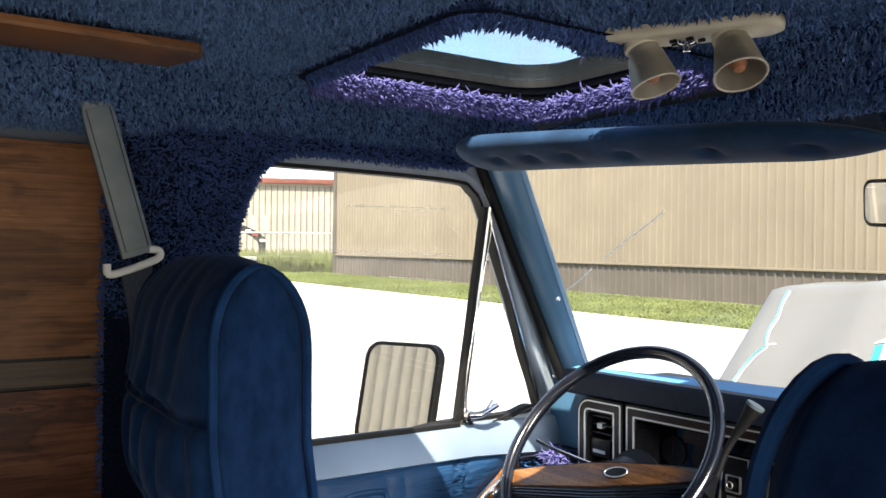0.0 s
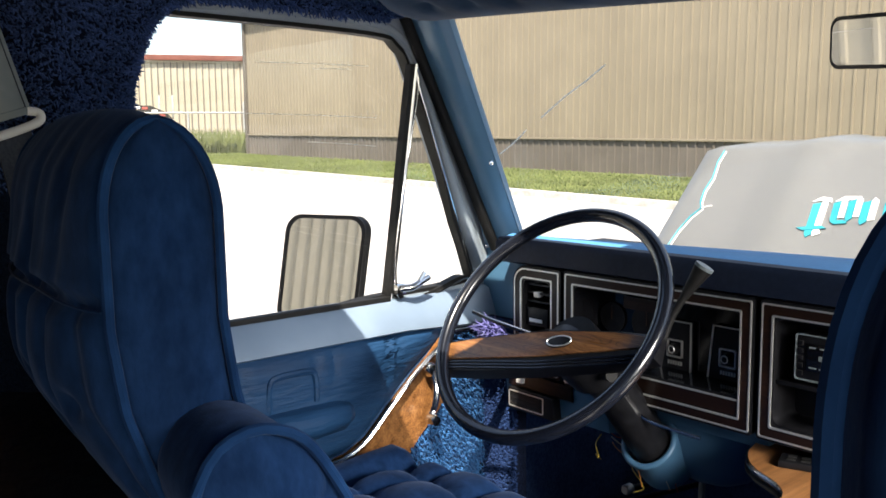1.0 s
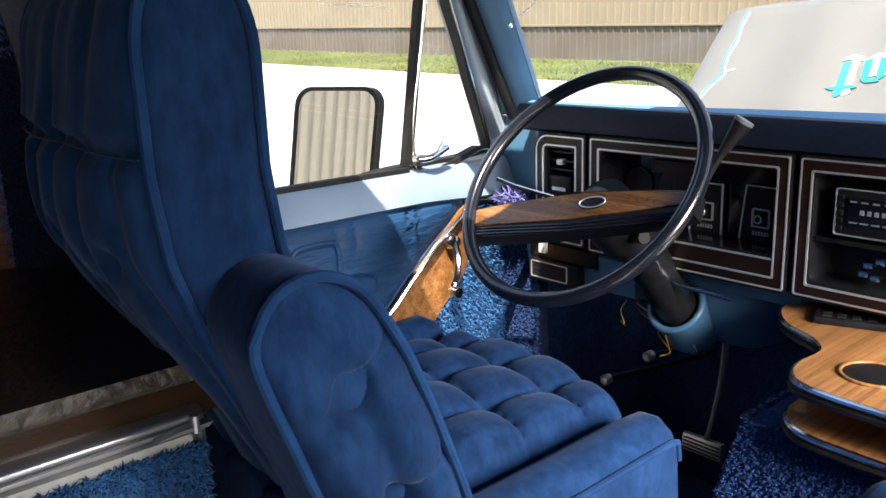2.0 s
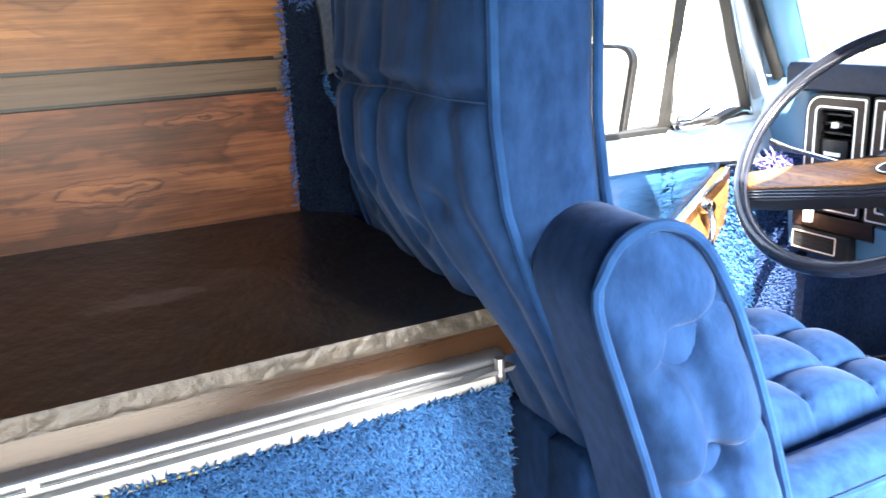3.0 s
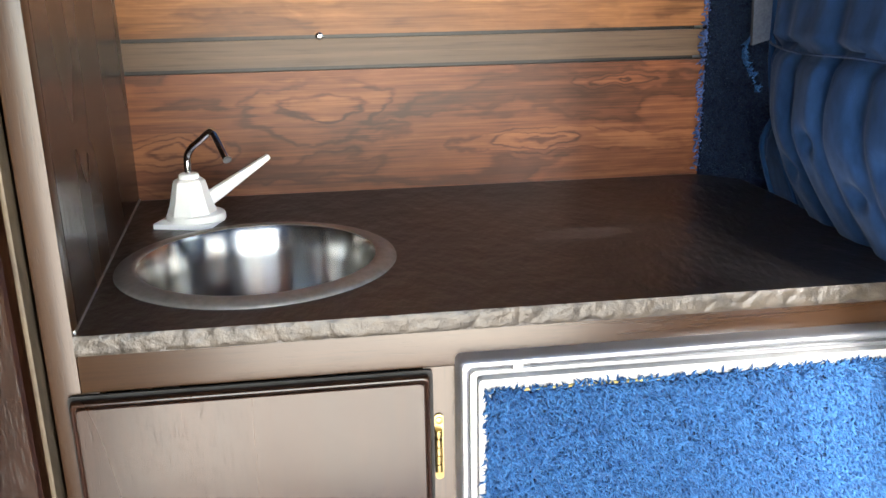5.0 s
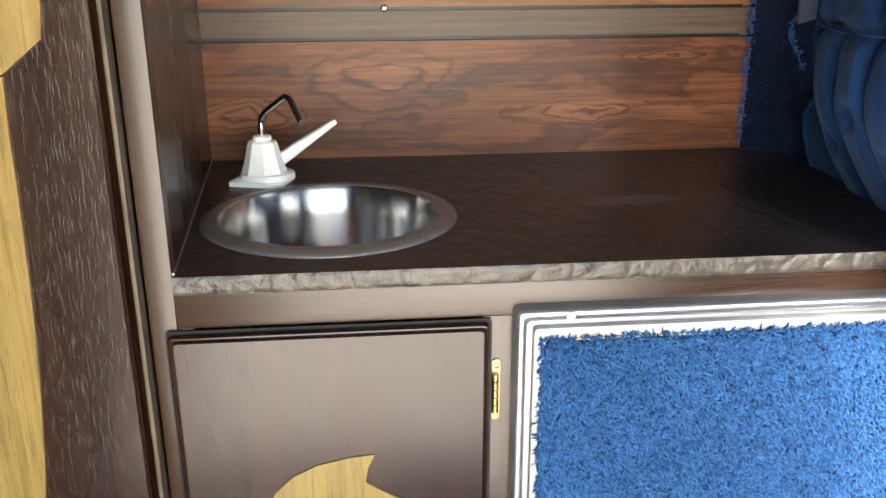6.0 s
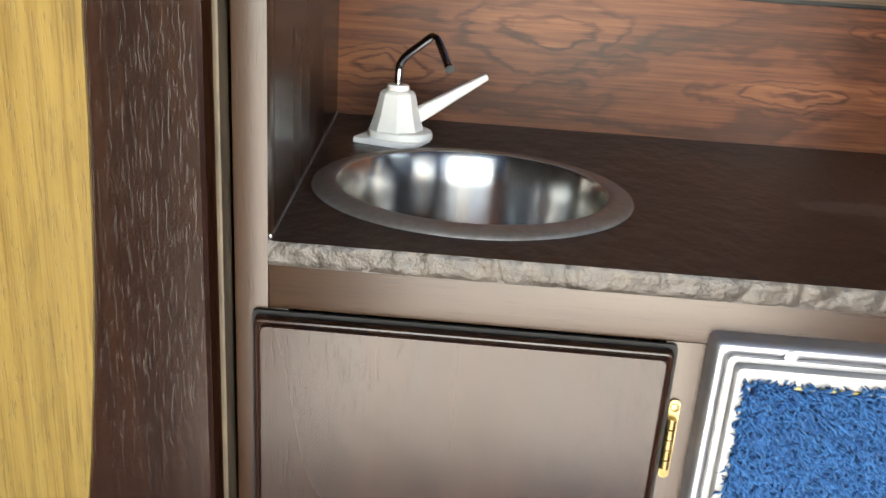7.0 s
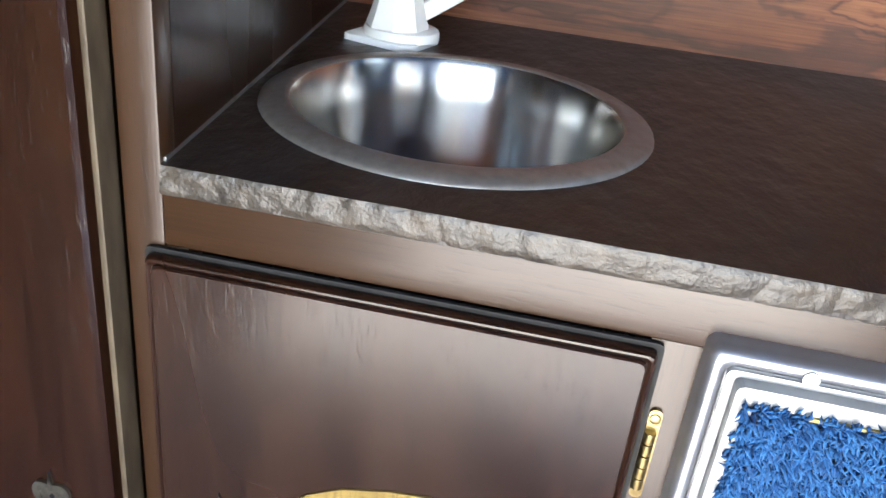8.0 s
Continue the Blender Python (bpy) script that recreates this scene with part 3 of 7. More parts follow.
def strip(x0, x1, y_lo, y_hi, z0, z1, bm):
    n = 24
    xs = [x0 + (x1 - x0) * i / n for i in range(n + 1)]
    loops = [[(x, y_lo(x), z0), (x, y_hi(x), z0), (x, y_hi(x), z1), (x, y_lo(x), z1)] for x in xs]
    return loft(loops, True, True, bm)


kerb = bmesh.new()
strip(-90, 40, lambda x: kerb_y(x), lambda x: kerb_y(x) + 0.35, GROUND - 0.1, GROUND + 0.14, kerb)
bmesh.ops.bevel(kerb, geom=[e for e in kerb.edges if len(e.link_faces) == 2 and e.calc_face_angle() > 1], offset=0.02, segments=1, affect='EDGES')
outdoors(lone("kerb", kerb, M_KERB, "low pale concrete kerb along the road", "kerb", "structure"))
gr = bmesh.new()
nx, ny = 120, 10
grid = []
for i in range(nx + 1):
    x = -90 + 130 * i / nx
    grid.append([gr.verts.new((x, kerb_y(x) + 0.35 + (22.4 - kerb_y(x) - 0.35) * j / ny, GROUND + 0.12 + 0.05 * noise.noise((x * 0.7, j * 0.9, 0)))) for j in range(ny + 1)])
for i in range(nx):
    for j in range(ny):
        gr.faces.new((grid[i][j], grid[i + 1][j], grid[i + 1][j + 1], grid[i][j + 1]))
lawn = outdoors(lone("lawn", gr, M_GRASS, "strip of mown green grass before the warehouse", "grass", "structure"))
rng = np.random.default_rng(8)
gx = rng.uniform(-60, 2, 26000)
gy = np.array([kerb_y(x) for x in gx]) + 0.4 + rng.uniform(0, 1, 26000) ** 1.3 * 6
blades = strands("grass_blades", np.stack([gx, gy, np.full(26000, GROUND + 0.12)], 1), np.tile([0, 0, 1.0], (26000, 1)), 0.11, 0.02, M_GRASS, None, "short green grass blades", 5, 0.7)
tagged(blades, category="grass")
outdoors(blades)


def siding(parent, x0, x1, y, z0, z1, material, name, pitch=0.30, face=-1):
    """Ribbed sheet: trapezoid ribs standing off a flat wall."""
    bm = bmesh.new()
    prof, x = [], x0
    while x < x1:
        for dx, dy in ((0, 0), (pitch * 0.70, 0), (pitch * 0.76, 0.04), (pitch * 0.92, 0.04), (pitch * 0.98, 0)):
            prof.append((x + dx, y + face * dy))
        x += pitch
    lo = [bm.verts.new((px, py, z0)) for px, py in prof]
    hi = [bm.verts.new((px, py, z1)) for px, py in prof]
    for i in range(len(prof) - 1):
        bm.faces.new((lo[i], lo[i + 1], hi[i + 1], hi[i]))
    return part(name, bm, material, parent, smooth=False)


CORNER = -42.1
wh = outdoors(thing("warehouse", (-10, 22, GROUND), "long beige metal-clad warehouse with grey-brown lower siding", "building"))
part("wall", box(CORNER, 30, 22.06, 40, GROUND, 6.5), M_SIDING, wh, smooth=False)
siding(wh, CORNER, 30, 22.05, 0.55, 6.5, M_SIDING, "siding")
siding(wh, CORNER, 30, 22.03, GROUND, 0.53, M_SIDING_GREY, "lower_siding")
part("flashing", box(CORNER - 0.02, 30, 21.94, 22.0, 0.52, 0.59, 0.01), M_SIDING, wh)
part("corner_trim", box(CORNER - 0.12, CORNER + 0.1, 21.92, 22.2, GROUND, 6.5, 0.01), M_SIDING_GREY, wh)
part("roof", box(CORNER - 0.4, 30.4, 21.7, 40, 6.5, 6.7), M_SIDING, wh)


def askew(name, at, label, category, kind=""):
    """A thing of the yard beyond the warehouse, which stands at an angle to it."""
    ob = thing(name, at, label, category, "", kind)
    ob.rotation_euler.z = radians(66.5)
    return outdoors(ob)


SX, SY = -52.6, 23.4
wb = askew("warehouse", (SX, SY, GROUND), "pale cream metal-clad shed with red-brown roof edge", "building")
part("wall", box(SX - 26, SX + 14, SY + 0.06, SY + 14, GROUND, 5.1), M_SHED, wb, smooth=False)
siding(wb, SX - 26, SX + 14, SY + 0.05, GROUND, 5.0, M_SHED, "siding", 0.39)
# Dark strips stand in for the shade at the siding's seams.
seams = bmesh.new()
for i in range(102):
    box(SX - 26 + 0.39 * i, SX - 26 + 0.39 * i + 0.05, SY + 0.03, SY + 0.06, GROUND, 5.0, bm=seams)
part("seam_shade_strips", seams, M_SIDING_GREY, wb, "dark strips for the shade in the panel seams", smooth=False)
part("fascia", box(SX - 26.2, SX + 14.2, SY - 0.10, SY + 0.06, 5.0, 5.14, 0.01), M_SHED, wb)
part("roof", box(SX - 26.4, SX + 14.4, SY - 0.25, SY + 14, 5.14, 5.48, 0.02), M_REDTRIM, wb)
NX, NY = -44.0, 22.8
fence = askew("fence", (NX, NY, GROUND), "tall pipe-rail fence with galvanised posts before the shed", "fence")
for i in range(6):
    part("post", tube([(NX - 3.0 * i, NY, GROUND), (NX - 3.0 * i, NY, GROUND + (3.0 if i in (0, 3) else 2.5))], 0.06, 6), M_GALV, fence)
for z in (1.05, 2.40):
    part("rail", tube([(NX, NY, GROUND + z), (NX - 15, NY, GROUND + z)], 0.05, 6), M_GALV, fence)
part("brace", tube([(NX - 0.05, NY, GROUND + 1.0), (NX + 0.35, NY - 0.6, GROUND)], 0.045, 6), M_GALV, fence)
wires = bmesh.new()
for i in range(60):
    tube([(NX - 0.25 * i, NY, GROUND), (NX - 0.25 * i, NY, GROUND + 2.4)], 0.005, 3, bm=wires)
part("wire_mesh", wires, M_GALV, fence)
bucket = askew("loader_bucket", (NX - 1.1, NY - 0.8, GROUND), "dark steel loader bucket lying in the weeds", "bucket")
part("shell", prism([(NX - 2.2, GROUND), (NX - 2.05, GROUND + 0.92), (NX - 0.55, GROUND + 0.92), (NX - 0.12, GROUND)], "y", NY - 1.2, NY - 0.4, 0.03), M_TYRE, bucket)
for i in range(7):
    part("slot", box(NX - 1.92 + 0.19 * i, NX - 1.80 + 0.19 * i, NY - 1.215, NY - 1.17, GROUND + 0.72, GROUND + 0.84), M_GALV, bucket, smooth=False)
part("lip", box(NX - 2.10, NX - 0.5, NY - 1.25, NY - 1.15, GROUND + 0.90, GROUND + 0.97, 0.01), M_TYRE, bucket)
TX, TY = -46.45, 17.5
tr = askew("trailer", (TX, TY, GROUND), "black gooseneck trailer with red and white striped marking", "trailer")
neck = [(-5.0, 2.95), (0.9, 2.95), (1.65, 2.60), (2.05, 2.25), (2.10, 1.75), (1.70, 1.75), (1.62, 2.05), (1.30, 2.30), (0.80, 2.62), (-5.0, 2.62)]
part("gooseneck", prism([(TX + u, GROUND + v - 0.15) for u, v in neck], "y", TY - 0.12, TY + 0.12, 0.02), M_TYRE, tr)
for i, (u, v) in enumerate(((-0.75, 2.66), (-0.35, 2.66), (0.05, 2.66), (0.45, 2.64), (0.95, 2.48), (1.35, 2.28), (1.75, 1.95))):
    part("marking", box(TX + u, TX + u + 0.3, TY - 0.14, TY - 0.115, GROUND + v - 0.05, GROUND + v + 0.09), M_REDPAINT if i % 2 else M_WHITEPAINT, tr, smooth=False)
for u in (1.35, 2.05):
    part("post", box(TX + u - 0.05, TX + u + 0.05, TY - 0.05, TY + 0.05, GROUND + 2.2, GROUND + 3.35, 0.01), M_GALV, tr)
part("coupler", box(TX + 1.72, TX + 2.08, TY - 0.1, TY + 0.1, GROUND + 0.9, GROUND + 1.65, 0.02), M_TYRE, tr)
part("bed", box(TX - 12, TX + 1.6, TY - 1.2, TY + 1.2, GROUND + 0.85, GROUND + 1.05, 0.03), M_GALV, tr)
part("jack", box(TX + 1.3, TX + 1.45, TY - 0.08, TY + 0.08, GROUND, GROUND + 0.9, 0.01), M_GALV, tr)
for u in (-9.0, -7.9):
    part("wheel", lathe([(0.14, -0.14), (0.38, -0.12), (0.42, 0), (0.38, 0.12), (0.14, 0.14)], (TX + u, TY - 1.1, GROUND + 0.42), 20, m=Matrix.Rotation(radians(90), 3, 'X')), M_TYRE, tr)
bush = askew("weeds", (NX, NY, GROUND), "tall green weeds at the foot of the fence", "plant")
r2 = np.random.default_rng(4)
bp = np.stack([NX - r2.uniform(-0.3, 5.5, 3000), NY + r2.uniform(-0.7, 0.9, 3000), np.full(3000, GROUND)], 1)
strands("leaves", bp, np.tile([0, 0, 1.0], (3000, 1)), 1.25, 0.03, M_GRASS, bush, "", 9, 0.35)
wr = thing("warehouse", (-9, -13, GROUND), "cream ribbed metal warehouse wall behind the van", "building")
wr.rotation_euler.z = radians(-60)
outdoors(wr)
part("wall", box(-21, 14, -30, -13.06, GROUND, 7), M_SHED, wr, smooth=False)
siding(wr, -21, 14, -13.05, GROUND, 7, M_SHED, "siding", 0.5, 1)


# ---- the van: shell ----
SR = (-0.69, -0.240, 0.505, 0.985)          # sunroof opening: x0, x1, y0, y1


def ceil_z(x, y):
    z = 1.372
    ax = abs(x)
    if ax > 0.70:
        z -= 0.10 * min(1, (ax - 0.70) / 0.20) ** 1.6
    if y > 0.90:
        z -= 0.075 * min(1, (y - 0.90) / 0.14) ** 1.3
    return max(z, 1.297)


def steps(marks, d):
    out = []
    for a, b in zip(marks, marks[1:]):
        k = max(1, round((b - a) / d))
        out += [a + (b - a) * i / k for i in range(k)]
    return out + [marks[-1]]


bm = bmesh.new()
xs = steps([-0.93, SR[0], SR[1], 0.93], 0.05)
ys = steps([-2.2, 0.0, SR[2], SR[3], 1.06], 0.05)
gv = {(i, j): bm.verts.new((x, y, ceil_z(x, y))) for i, x in enumerate(xs) for j, y in enumerate(ys)}
for i in range(len(xs) - 1):
    for j in range(len(ys) - 1):
        cx, cy = (xs[i] + xs[i + 1]) / 2, (ys[j] + ys[j + 1]) / 2
        if not (SR[0] < cx < SR[1] and SR[2] < cy < SR[3]):
            bm.faces.new((gv[i, j], gv[i + 1, j], gv[i + 1, j + 1], gv[i, j + 1]))
headliner = lone("ceiling", bm, M_LINER, "navy shag-carpeted van headliner", "ceiling", "structure")

# roof panel with the sunroof cut out
ro = round_rect(-0.98, 0.98, -2.3, 1.12, 0.05)
ri = round_rect(SR[0] - 0.02, SR[1] + 0.02, SR[2] - 0.02, SR[3] + 0.02, 0.08)
lone("roof_panel", ring_plate(ro, ri, "z", 1.407, 1.43), M_METALBODY, "van steel roof panel with sunroof opening", "roof", "structure")


def sunroof_keep(x, y):
    inside = (x > SR[0]) & (x < SR[1]) & (y > SR[2]) & (y < SR[3])
    a, b = (x + 0.180) * 0.863 + (y - 0.775) * 0.505, (y - 0.775) * 0.863 - (x + 0.180) * 0.505
    return ~inside & ~((abs(a) < 0.115) & (abs(b) < 0.060))


p2 = spread(110000, -0.92, 0.45, 0.02, 1.05, sunroof_keep, 11)
pz = np.array([ceil_z(x, y) for x, y in p2])
strands("shag_pile", np.column_stack([p2, pz]), np.tile([0, 0, -1.0], (len(p2), 1)), 0.0105, 0.0015, M_SHAG_TOP_LIT, headliner, "navy shag pile", 12, 1.0)

# carpeted lining of the sunroof well, with longer yarns
well = bmesh.new()
lo = round_rect(SR[0], SR[1], SR[2], SR[3], 0.05)
ins = round_rect(SR[0] + 0.012, SR[1] - 0.012, SR[2] + 0.012, SR[3] - 0.012, 0.05)
loft([[(x, y, z) for x, y in lp] for lp, z in ((lo, 1.362), (ins, 1.362), (ins, 1.377), (lo, 1.378))], True, False, well)
lining = part("well_lining", well, M_BACK, headliner)
wp, wnr = [], []
rng = np.random.default_rng(21)
loop = resample([(x, y, 0) for x, y in ins], 400)
cen = Vector(((SR[0] + SR[1]) / 2, (SR[2] + SR[3]) / 2, 0))
for k in range(9000):
    q = loop[rng.integers(0, 400)]
    nn = (cen - q)
    nn = Vector((nn.x / 0.205 ** 2, nn.y / 0.23 ** 2, 0)).normalized()
    if abs(q.x - SR[0]) < 0.03 or abs(q.x - SR[1]) < 0.03:
        nn = Vector((1 if q.x < cen.x else -1, 0, 0))
    elif abs(q.y - SR[2]) < 0.03 or abs(q.y - SR[3]) < 0.03:
        nn = Vector((0, 1 if q.y < cen.y else -1, 0))
    z = 1.350 + 0.026 * rng.uniform(0, 1)
    wp.append((q.x, q.y, z))
    wnr.append((nn.x, nn.y, -0.6 if z < 1.362 else -0.15))
wp, wnr = np.array(wp), np.array(wnr)
# Sunlit left and front sides get violet yarn: sunlight put into the colour.
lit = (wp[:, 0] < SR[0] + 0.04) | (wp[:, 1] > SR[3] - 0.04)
M_SHAG_LONG = shag_mat("sun-tinted violet-blue shag", (0.035, 0.035, 0.12), (0.14, 0.135, 0.36))
strands("shag_fringe", wp[lit], wnr[lit], 0.020, 0.0024, M_SHAG_LONG, headliner, "long shag fringe, sunlight in its violet colour", 22, 0.75, (0, 0, -0.25))
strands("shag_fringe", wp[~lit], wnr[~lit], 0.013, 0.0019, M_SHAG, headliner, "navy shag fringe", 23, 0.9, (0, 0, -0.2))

sunroof = thing("sunroof", (-0.485, 0.757, 1.40), "tinted pop-up sunroof with black rubber frame", "sunroof")
for k, (zz, w, t) in enumerate(((1.378, 0.004, 0.008), (1.387, 0.013, 0.008), (1.396, 0.022, 0.010), (1.4065, 0.018, 0.030))):
    fo = round_rect(SR[0] - 0.018, SR[1] + 0.018, SR[2] - 0.018, SR[3] + 0.018, 0.07)
    fi = round_rect(SR[0] + w, SR[1] - w, SR[2] + w, SR[3] - w, 0.075)
    part("frame", ring_plate(fo, fi, "z", zz, zz + t), M_RUBBER, sunroof, "black stepped rubber frame")
pane = part("pane", prism(round_rect(SR[0] + 0.02, SR[1] - 0.02, SR[2] + 0.02, SR[3] - 0.02, 0.07), "z", 1.408, 1.413), glass("sunroof glass", 0.05, (0.80, 0.88, 0.92)), sunroof, "tinted glass")
pane.visible_shadow = False
part("latch_screw", lathe([(0.004, 0), (0.004, 0.003)], (-0.42, 0.971, 1.392), 10, m=Matrix.Rotation(radians(90), 3, 'X')), M_CHROME, sunroof)

# floor and the closed rear and far sides of the body
# The step well is unseen, added so light off the ground gets in.
fl = bmesh.new()
for x0, x1, y0, y1, z0, z1 in ((-0.97, 0.46, -2.2, 1.75, -0.05, 0.0), (0.46, 0.97, -2.2, -0.80, -0.05, 0.0), (0.46, 0.97, 0.38, 1.75, -0.05, 0.0), (0.46, 0.68, -0.80, 0.38, -0.34, -0.28), (0.44, 0.46, -0.80, 0.38, -0.34, -0.05)):
    box(x0, x1, y0, y1, z0, z1, bm=fl)
lone("floor", fl, M_FLOOR, "dark navy carpeted van floor with an unseen step well", "floor", "structure", smooth=False)
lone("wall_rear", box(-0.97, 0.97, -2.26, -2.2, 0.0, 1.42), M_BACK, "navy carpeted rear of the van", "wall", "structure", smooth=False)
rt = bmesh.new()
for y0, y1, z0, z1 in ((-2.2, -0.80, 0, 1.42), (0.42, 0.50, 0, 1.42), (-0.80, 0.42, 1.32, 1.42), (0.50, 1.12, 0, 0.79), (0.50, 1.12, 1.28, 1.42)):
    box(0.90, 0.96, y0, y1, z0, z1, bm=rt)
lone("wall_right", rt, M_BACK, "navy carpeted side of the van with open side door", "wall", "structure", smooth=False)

# left side: rear wall behind the panelling, post behind the driver's door
lone("wall_left", box(-0.985, -0.955, -2.2, 0.47, 0.0, 1.40), M_VAN, "painted steel side of the van", "wall", "structure", smooth=False)
post = [(0.40, 0.0), (0.40, 1.40), (1.03, 1.40), (1.03, 1.290), (0.93, 1.280), (0.60, 1.282), (0.540, 1.255), (0.503, 1.185), (0.489, 1.10), (0.49, 0.78), (0.50, 0.0)]
fur_post = lone("door_post", prism(post, "x", -0.945, -0.852), M_BACK, "navy shag-carpeted door post beside the driver's window", "wall", "structure", smooth=False)


def poly_keep(poly):
    def keep(px, py):
        r = np.zeros(len(px), bool)
        j = len(poly) - 1
        for i in range(len(poly)):
            (xi, yi), (xj, yj) = poly[i], poly[j]
            r ^= ((yi > py) != (yj > py)) & (px < (xj - xi) * (py - yi) / (yj - yi + 1e-12) + xi)
            j = i
        return r
    return keep


wedge = loft([[(-0.945, 0.312, z), (-0.926, 0.312, z), (-0.852, 0.40, z), (-0.945, 0.40, z)] for z in (0.0, 1.40)])
part("post_flare", wedge, M_BACK, fur_post, smooth=False)
pp = spread(52000, 0.285, 1.04, 0.70, 1.40, poly_keep([(0.305, 0.0), (0.305, 1.40)] + post[2:]), 13)
pp = pp[(pp[:, 1] > 1.03 + 0.02 * np.sin(pp[:, 0] * 90)) | (pp[:, 0] > 0.43)]
strands("shag_pile", np.column_stack([np.clip(-0.926 + (pp[:, 0] - 0.312) / 0.088 * 0.074, -0.93, -0.852), pp]), np.tile([1.0, 0, 0], (len(pp), 1)), 0.0115, 0.0015, M_SHAG, fur_post, "navy shag pile", 14, 1.0, (0, 0, -0.2))
rw = np.random.default_rng(15)
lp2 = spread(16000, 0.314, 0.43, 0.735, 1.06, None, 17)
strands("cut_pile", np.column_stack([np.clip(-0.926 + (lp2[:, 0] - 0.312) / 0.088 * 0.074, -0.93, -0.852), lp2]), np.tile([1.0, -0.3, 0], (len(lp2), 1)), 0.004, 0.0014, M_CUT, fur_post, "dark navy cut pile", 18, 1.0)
tz = rw.uniform(0.86, 0.985, 110)
strands("torn_fringe", np.column_stack([np.full(110, -0.868), 0.352 + 0.012 * np.sin(tz * 60), tz]), np.tile([0.7, 0.6, 0], (110, 1)), 0.010, 0.0014, M_SHAG_BLUE, fur_post, "torn blue carpet threads", 19, 1.2)
zz = rw.uniform(0.74, 1.06, 380)
strands("shag_edge", np.column_stack([np.full(380, -0.929), rw.uniform(0.306, 0.322, 380), zz]), np.tile([0.5, -0.8, 0], (380, 1)), 0.009, 0.0016, M_SHAG, fur_post, "ragged carpet edge", 16, 0.9)
# shaggy rim that overhangs the window opening
rim = [(0.49, 0.86), (0.489, 1.10), (0.503, 1.185), (0.540, 1.255), (0.60, 1.280), (0.75, 1.281), (0.90, 1.279), (0.95, 1.282)]
rl = smooth_loop([(0, a, b) for a, b in rim], 500, False)
rng = np.random.default_rng(31)
ed, en = [], []
for k in range(3600):
    i = rng.integers(0, 499)
    q, t = rl[i], (rl[i + 1] - rl[i]).normalized()
    ed.append((-0.872 + 0.022 * rng.uniform(0, 1), q.y, q.z))
    nv = Vector((0, t.z, -t.y))
    en.append((0.25, nv.y, nv.z))
strands("shag_edge", ed, en, 0.012, 0.0020, M_SHAG, fur_post, "ragged shag edge", 32, 0.8)

# wood strip let into the headliner
lone("ceiling_trim", prism([(-0.530, -1.2), (-0.535, 0.325), (-0.560, 0.338), (-0.638, 0.320), (-0.645, -1.2)], "z", 1.344, 1.356, 0.003), M_ROSE_TOP, "rosewood strip let into the carpeted headliner", "trim", "structure")

# ---- left wall panelling ----
panel = thing("wall_panel", (-0.93, -0.1, 0.735), "rosewood-grained wall panelling with a brown groove strip", "wall panel", "", "structure")


def board(z0, z1, name, material, x, ragged=0.0):
    n = 14
    right = [(0.318 + ragged * noise.noise((z0 + (z1 - z0) * i / n * 1.0, 0, 3.7)) * 1.0 + ragged * 0.6 * noise.noise(((z0 + (z1 - z0) * i / n) * 45, 2, 0)), z0 + (z1 - z0) * i / n) for i in range(n + 1)]
    left = [(-0.525, z1), (-0.525, z0)]
    return part(name, prism(right + left, "x", -0.955, x), material, panel)


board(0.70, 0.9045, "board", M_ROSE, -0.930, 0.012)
board(0.9525, 1.275, "board", M_ROSE_TOP, -0.930, 0.012)
board(0.910, 0.947, "groove_strip", M_GROOVE, -0.9335, 0.008)
# Black backs put into both gaps for the shade inside the grooves.
part("groove", box(-0.955, -0.938, -0.525, 0.296, 0.903, 0.911), M_BLACK, panel, smooth=False)
part("groove", box(-0.955, -0.938, -0.525, 0.296, 0.946, 0.9535), M_BLACK, panel, smooth=False)
part("screw", lathe([(0.0055, 0.0), (0.0052, 0.002), (0.003, 0.0032)], (-0.931, -0.246, 0.951), 14, m=Matrix.Rotation(radians(90), 3, 'Y')), M_CHROME, panel, "bright screw head")

# ---- galley: counter, cupboard, fridge, wardrobe ----
FACE = -0.430
counter = thing("counter", (-0.68, -0.08, 0.735), "dark slate-textured laminate counter with brown rough edge", "counter")
M_SLATE = surface("dark slate laminate", (0.0145, 0.0119, 0.0110), (0.0305, 0.0252, 0.0232), 20, 0.26, 0.42, bump=0.9, bump_scale=22, depth=0.004, stretch=(1, 1.6, 1), big=5, big_amount=0.35, spec=0.38)
M_SLATE_EDGE = surface("brown slate laminate edge", (0.019, 0.0155, 0.012), (0.053, 0.042, 0.031), 70, 0.32, 0.48, bump=0.7, bump_scale=60, depth=0.0045, stretch=(1, 1, 1.1), big=14, big_amount=0.45)
SINK = (-0.617, -0.325)
sn, sl, sp_ = M_SLATE.node_tree.nodes, M_SLATE.node_tree.links, M_SLATE.node_tree.nodes["Principled BSDF"]
rub = sn.new("ShaderNodeMapping")
rub.vector_type = 'TEXTURE'
rub.inputs["Location"].default_value, rub.inputs["Rotation"].default_value, rub.inputs["Scale"].default_value = (0.030, 0.125, -0.0025), (0, 0, radians(2)), (0.030, 0.085, 1.0)
sl.new(sn.new("ShaderNodeTexCoord").outputs["Object"], rub.inputs[0])
rub_d = sn.new("ShaderNodeVectorMath")
rub_d.operation = 'LENGTH'
sl.new(rub.outputs[0], rub_d.inputs[0])
rub_n = sn.new("ShaderNodeTexNoise")
rub_n.inputs["Scale"].default_value = 60.0
rub_a = sn.new("ShaderNodeMath")
rub_a.operation = 'MULTIPLY_ADD'
rub_a.inputs[1].default_value = 0.5
sl.new(rub_n.outputs["Fac"], rub_a.inputs[0])
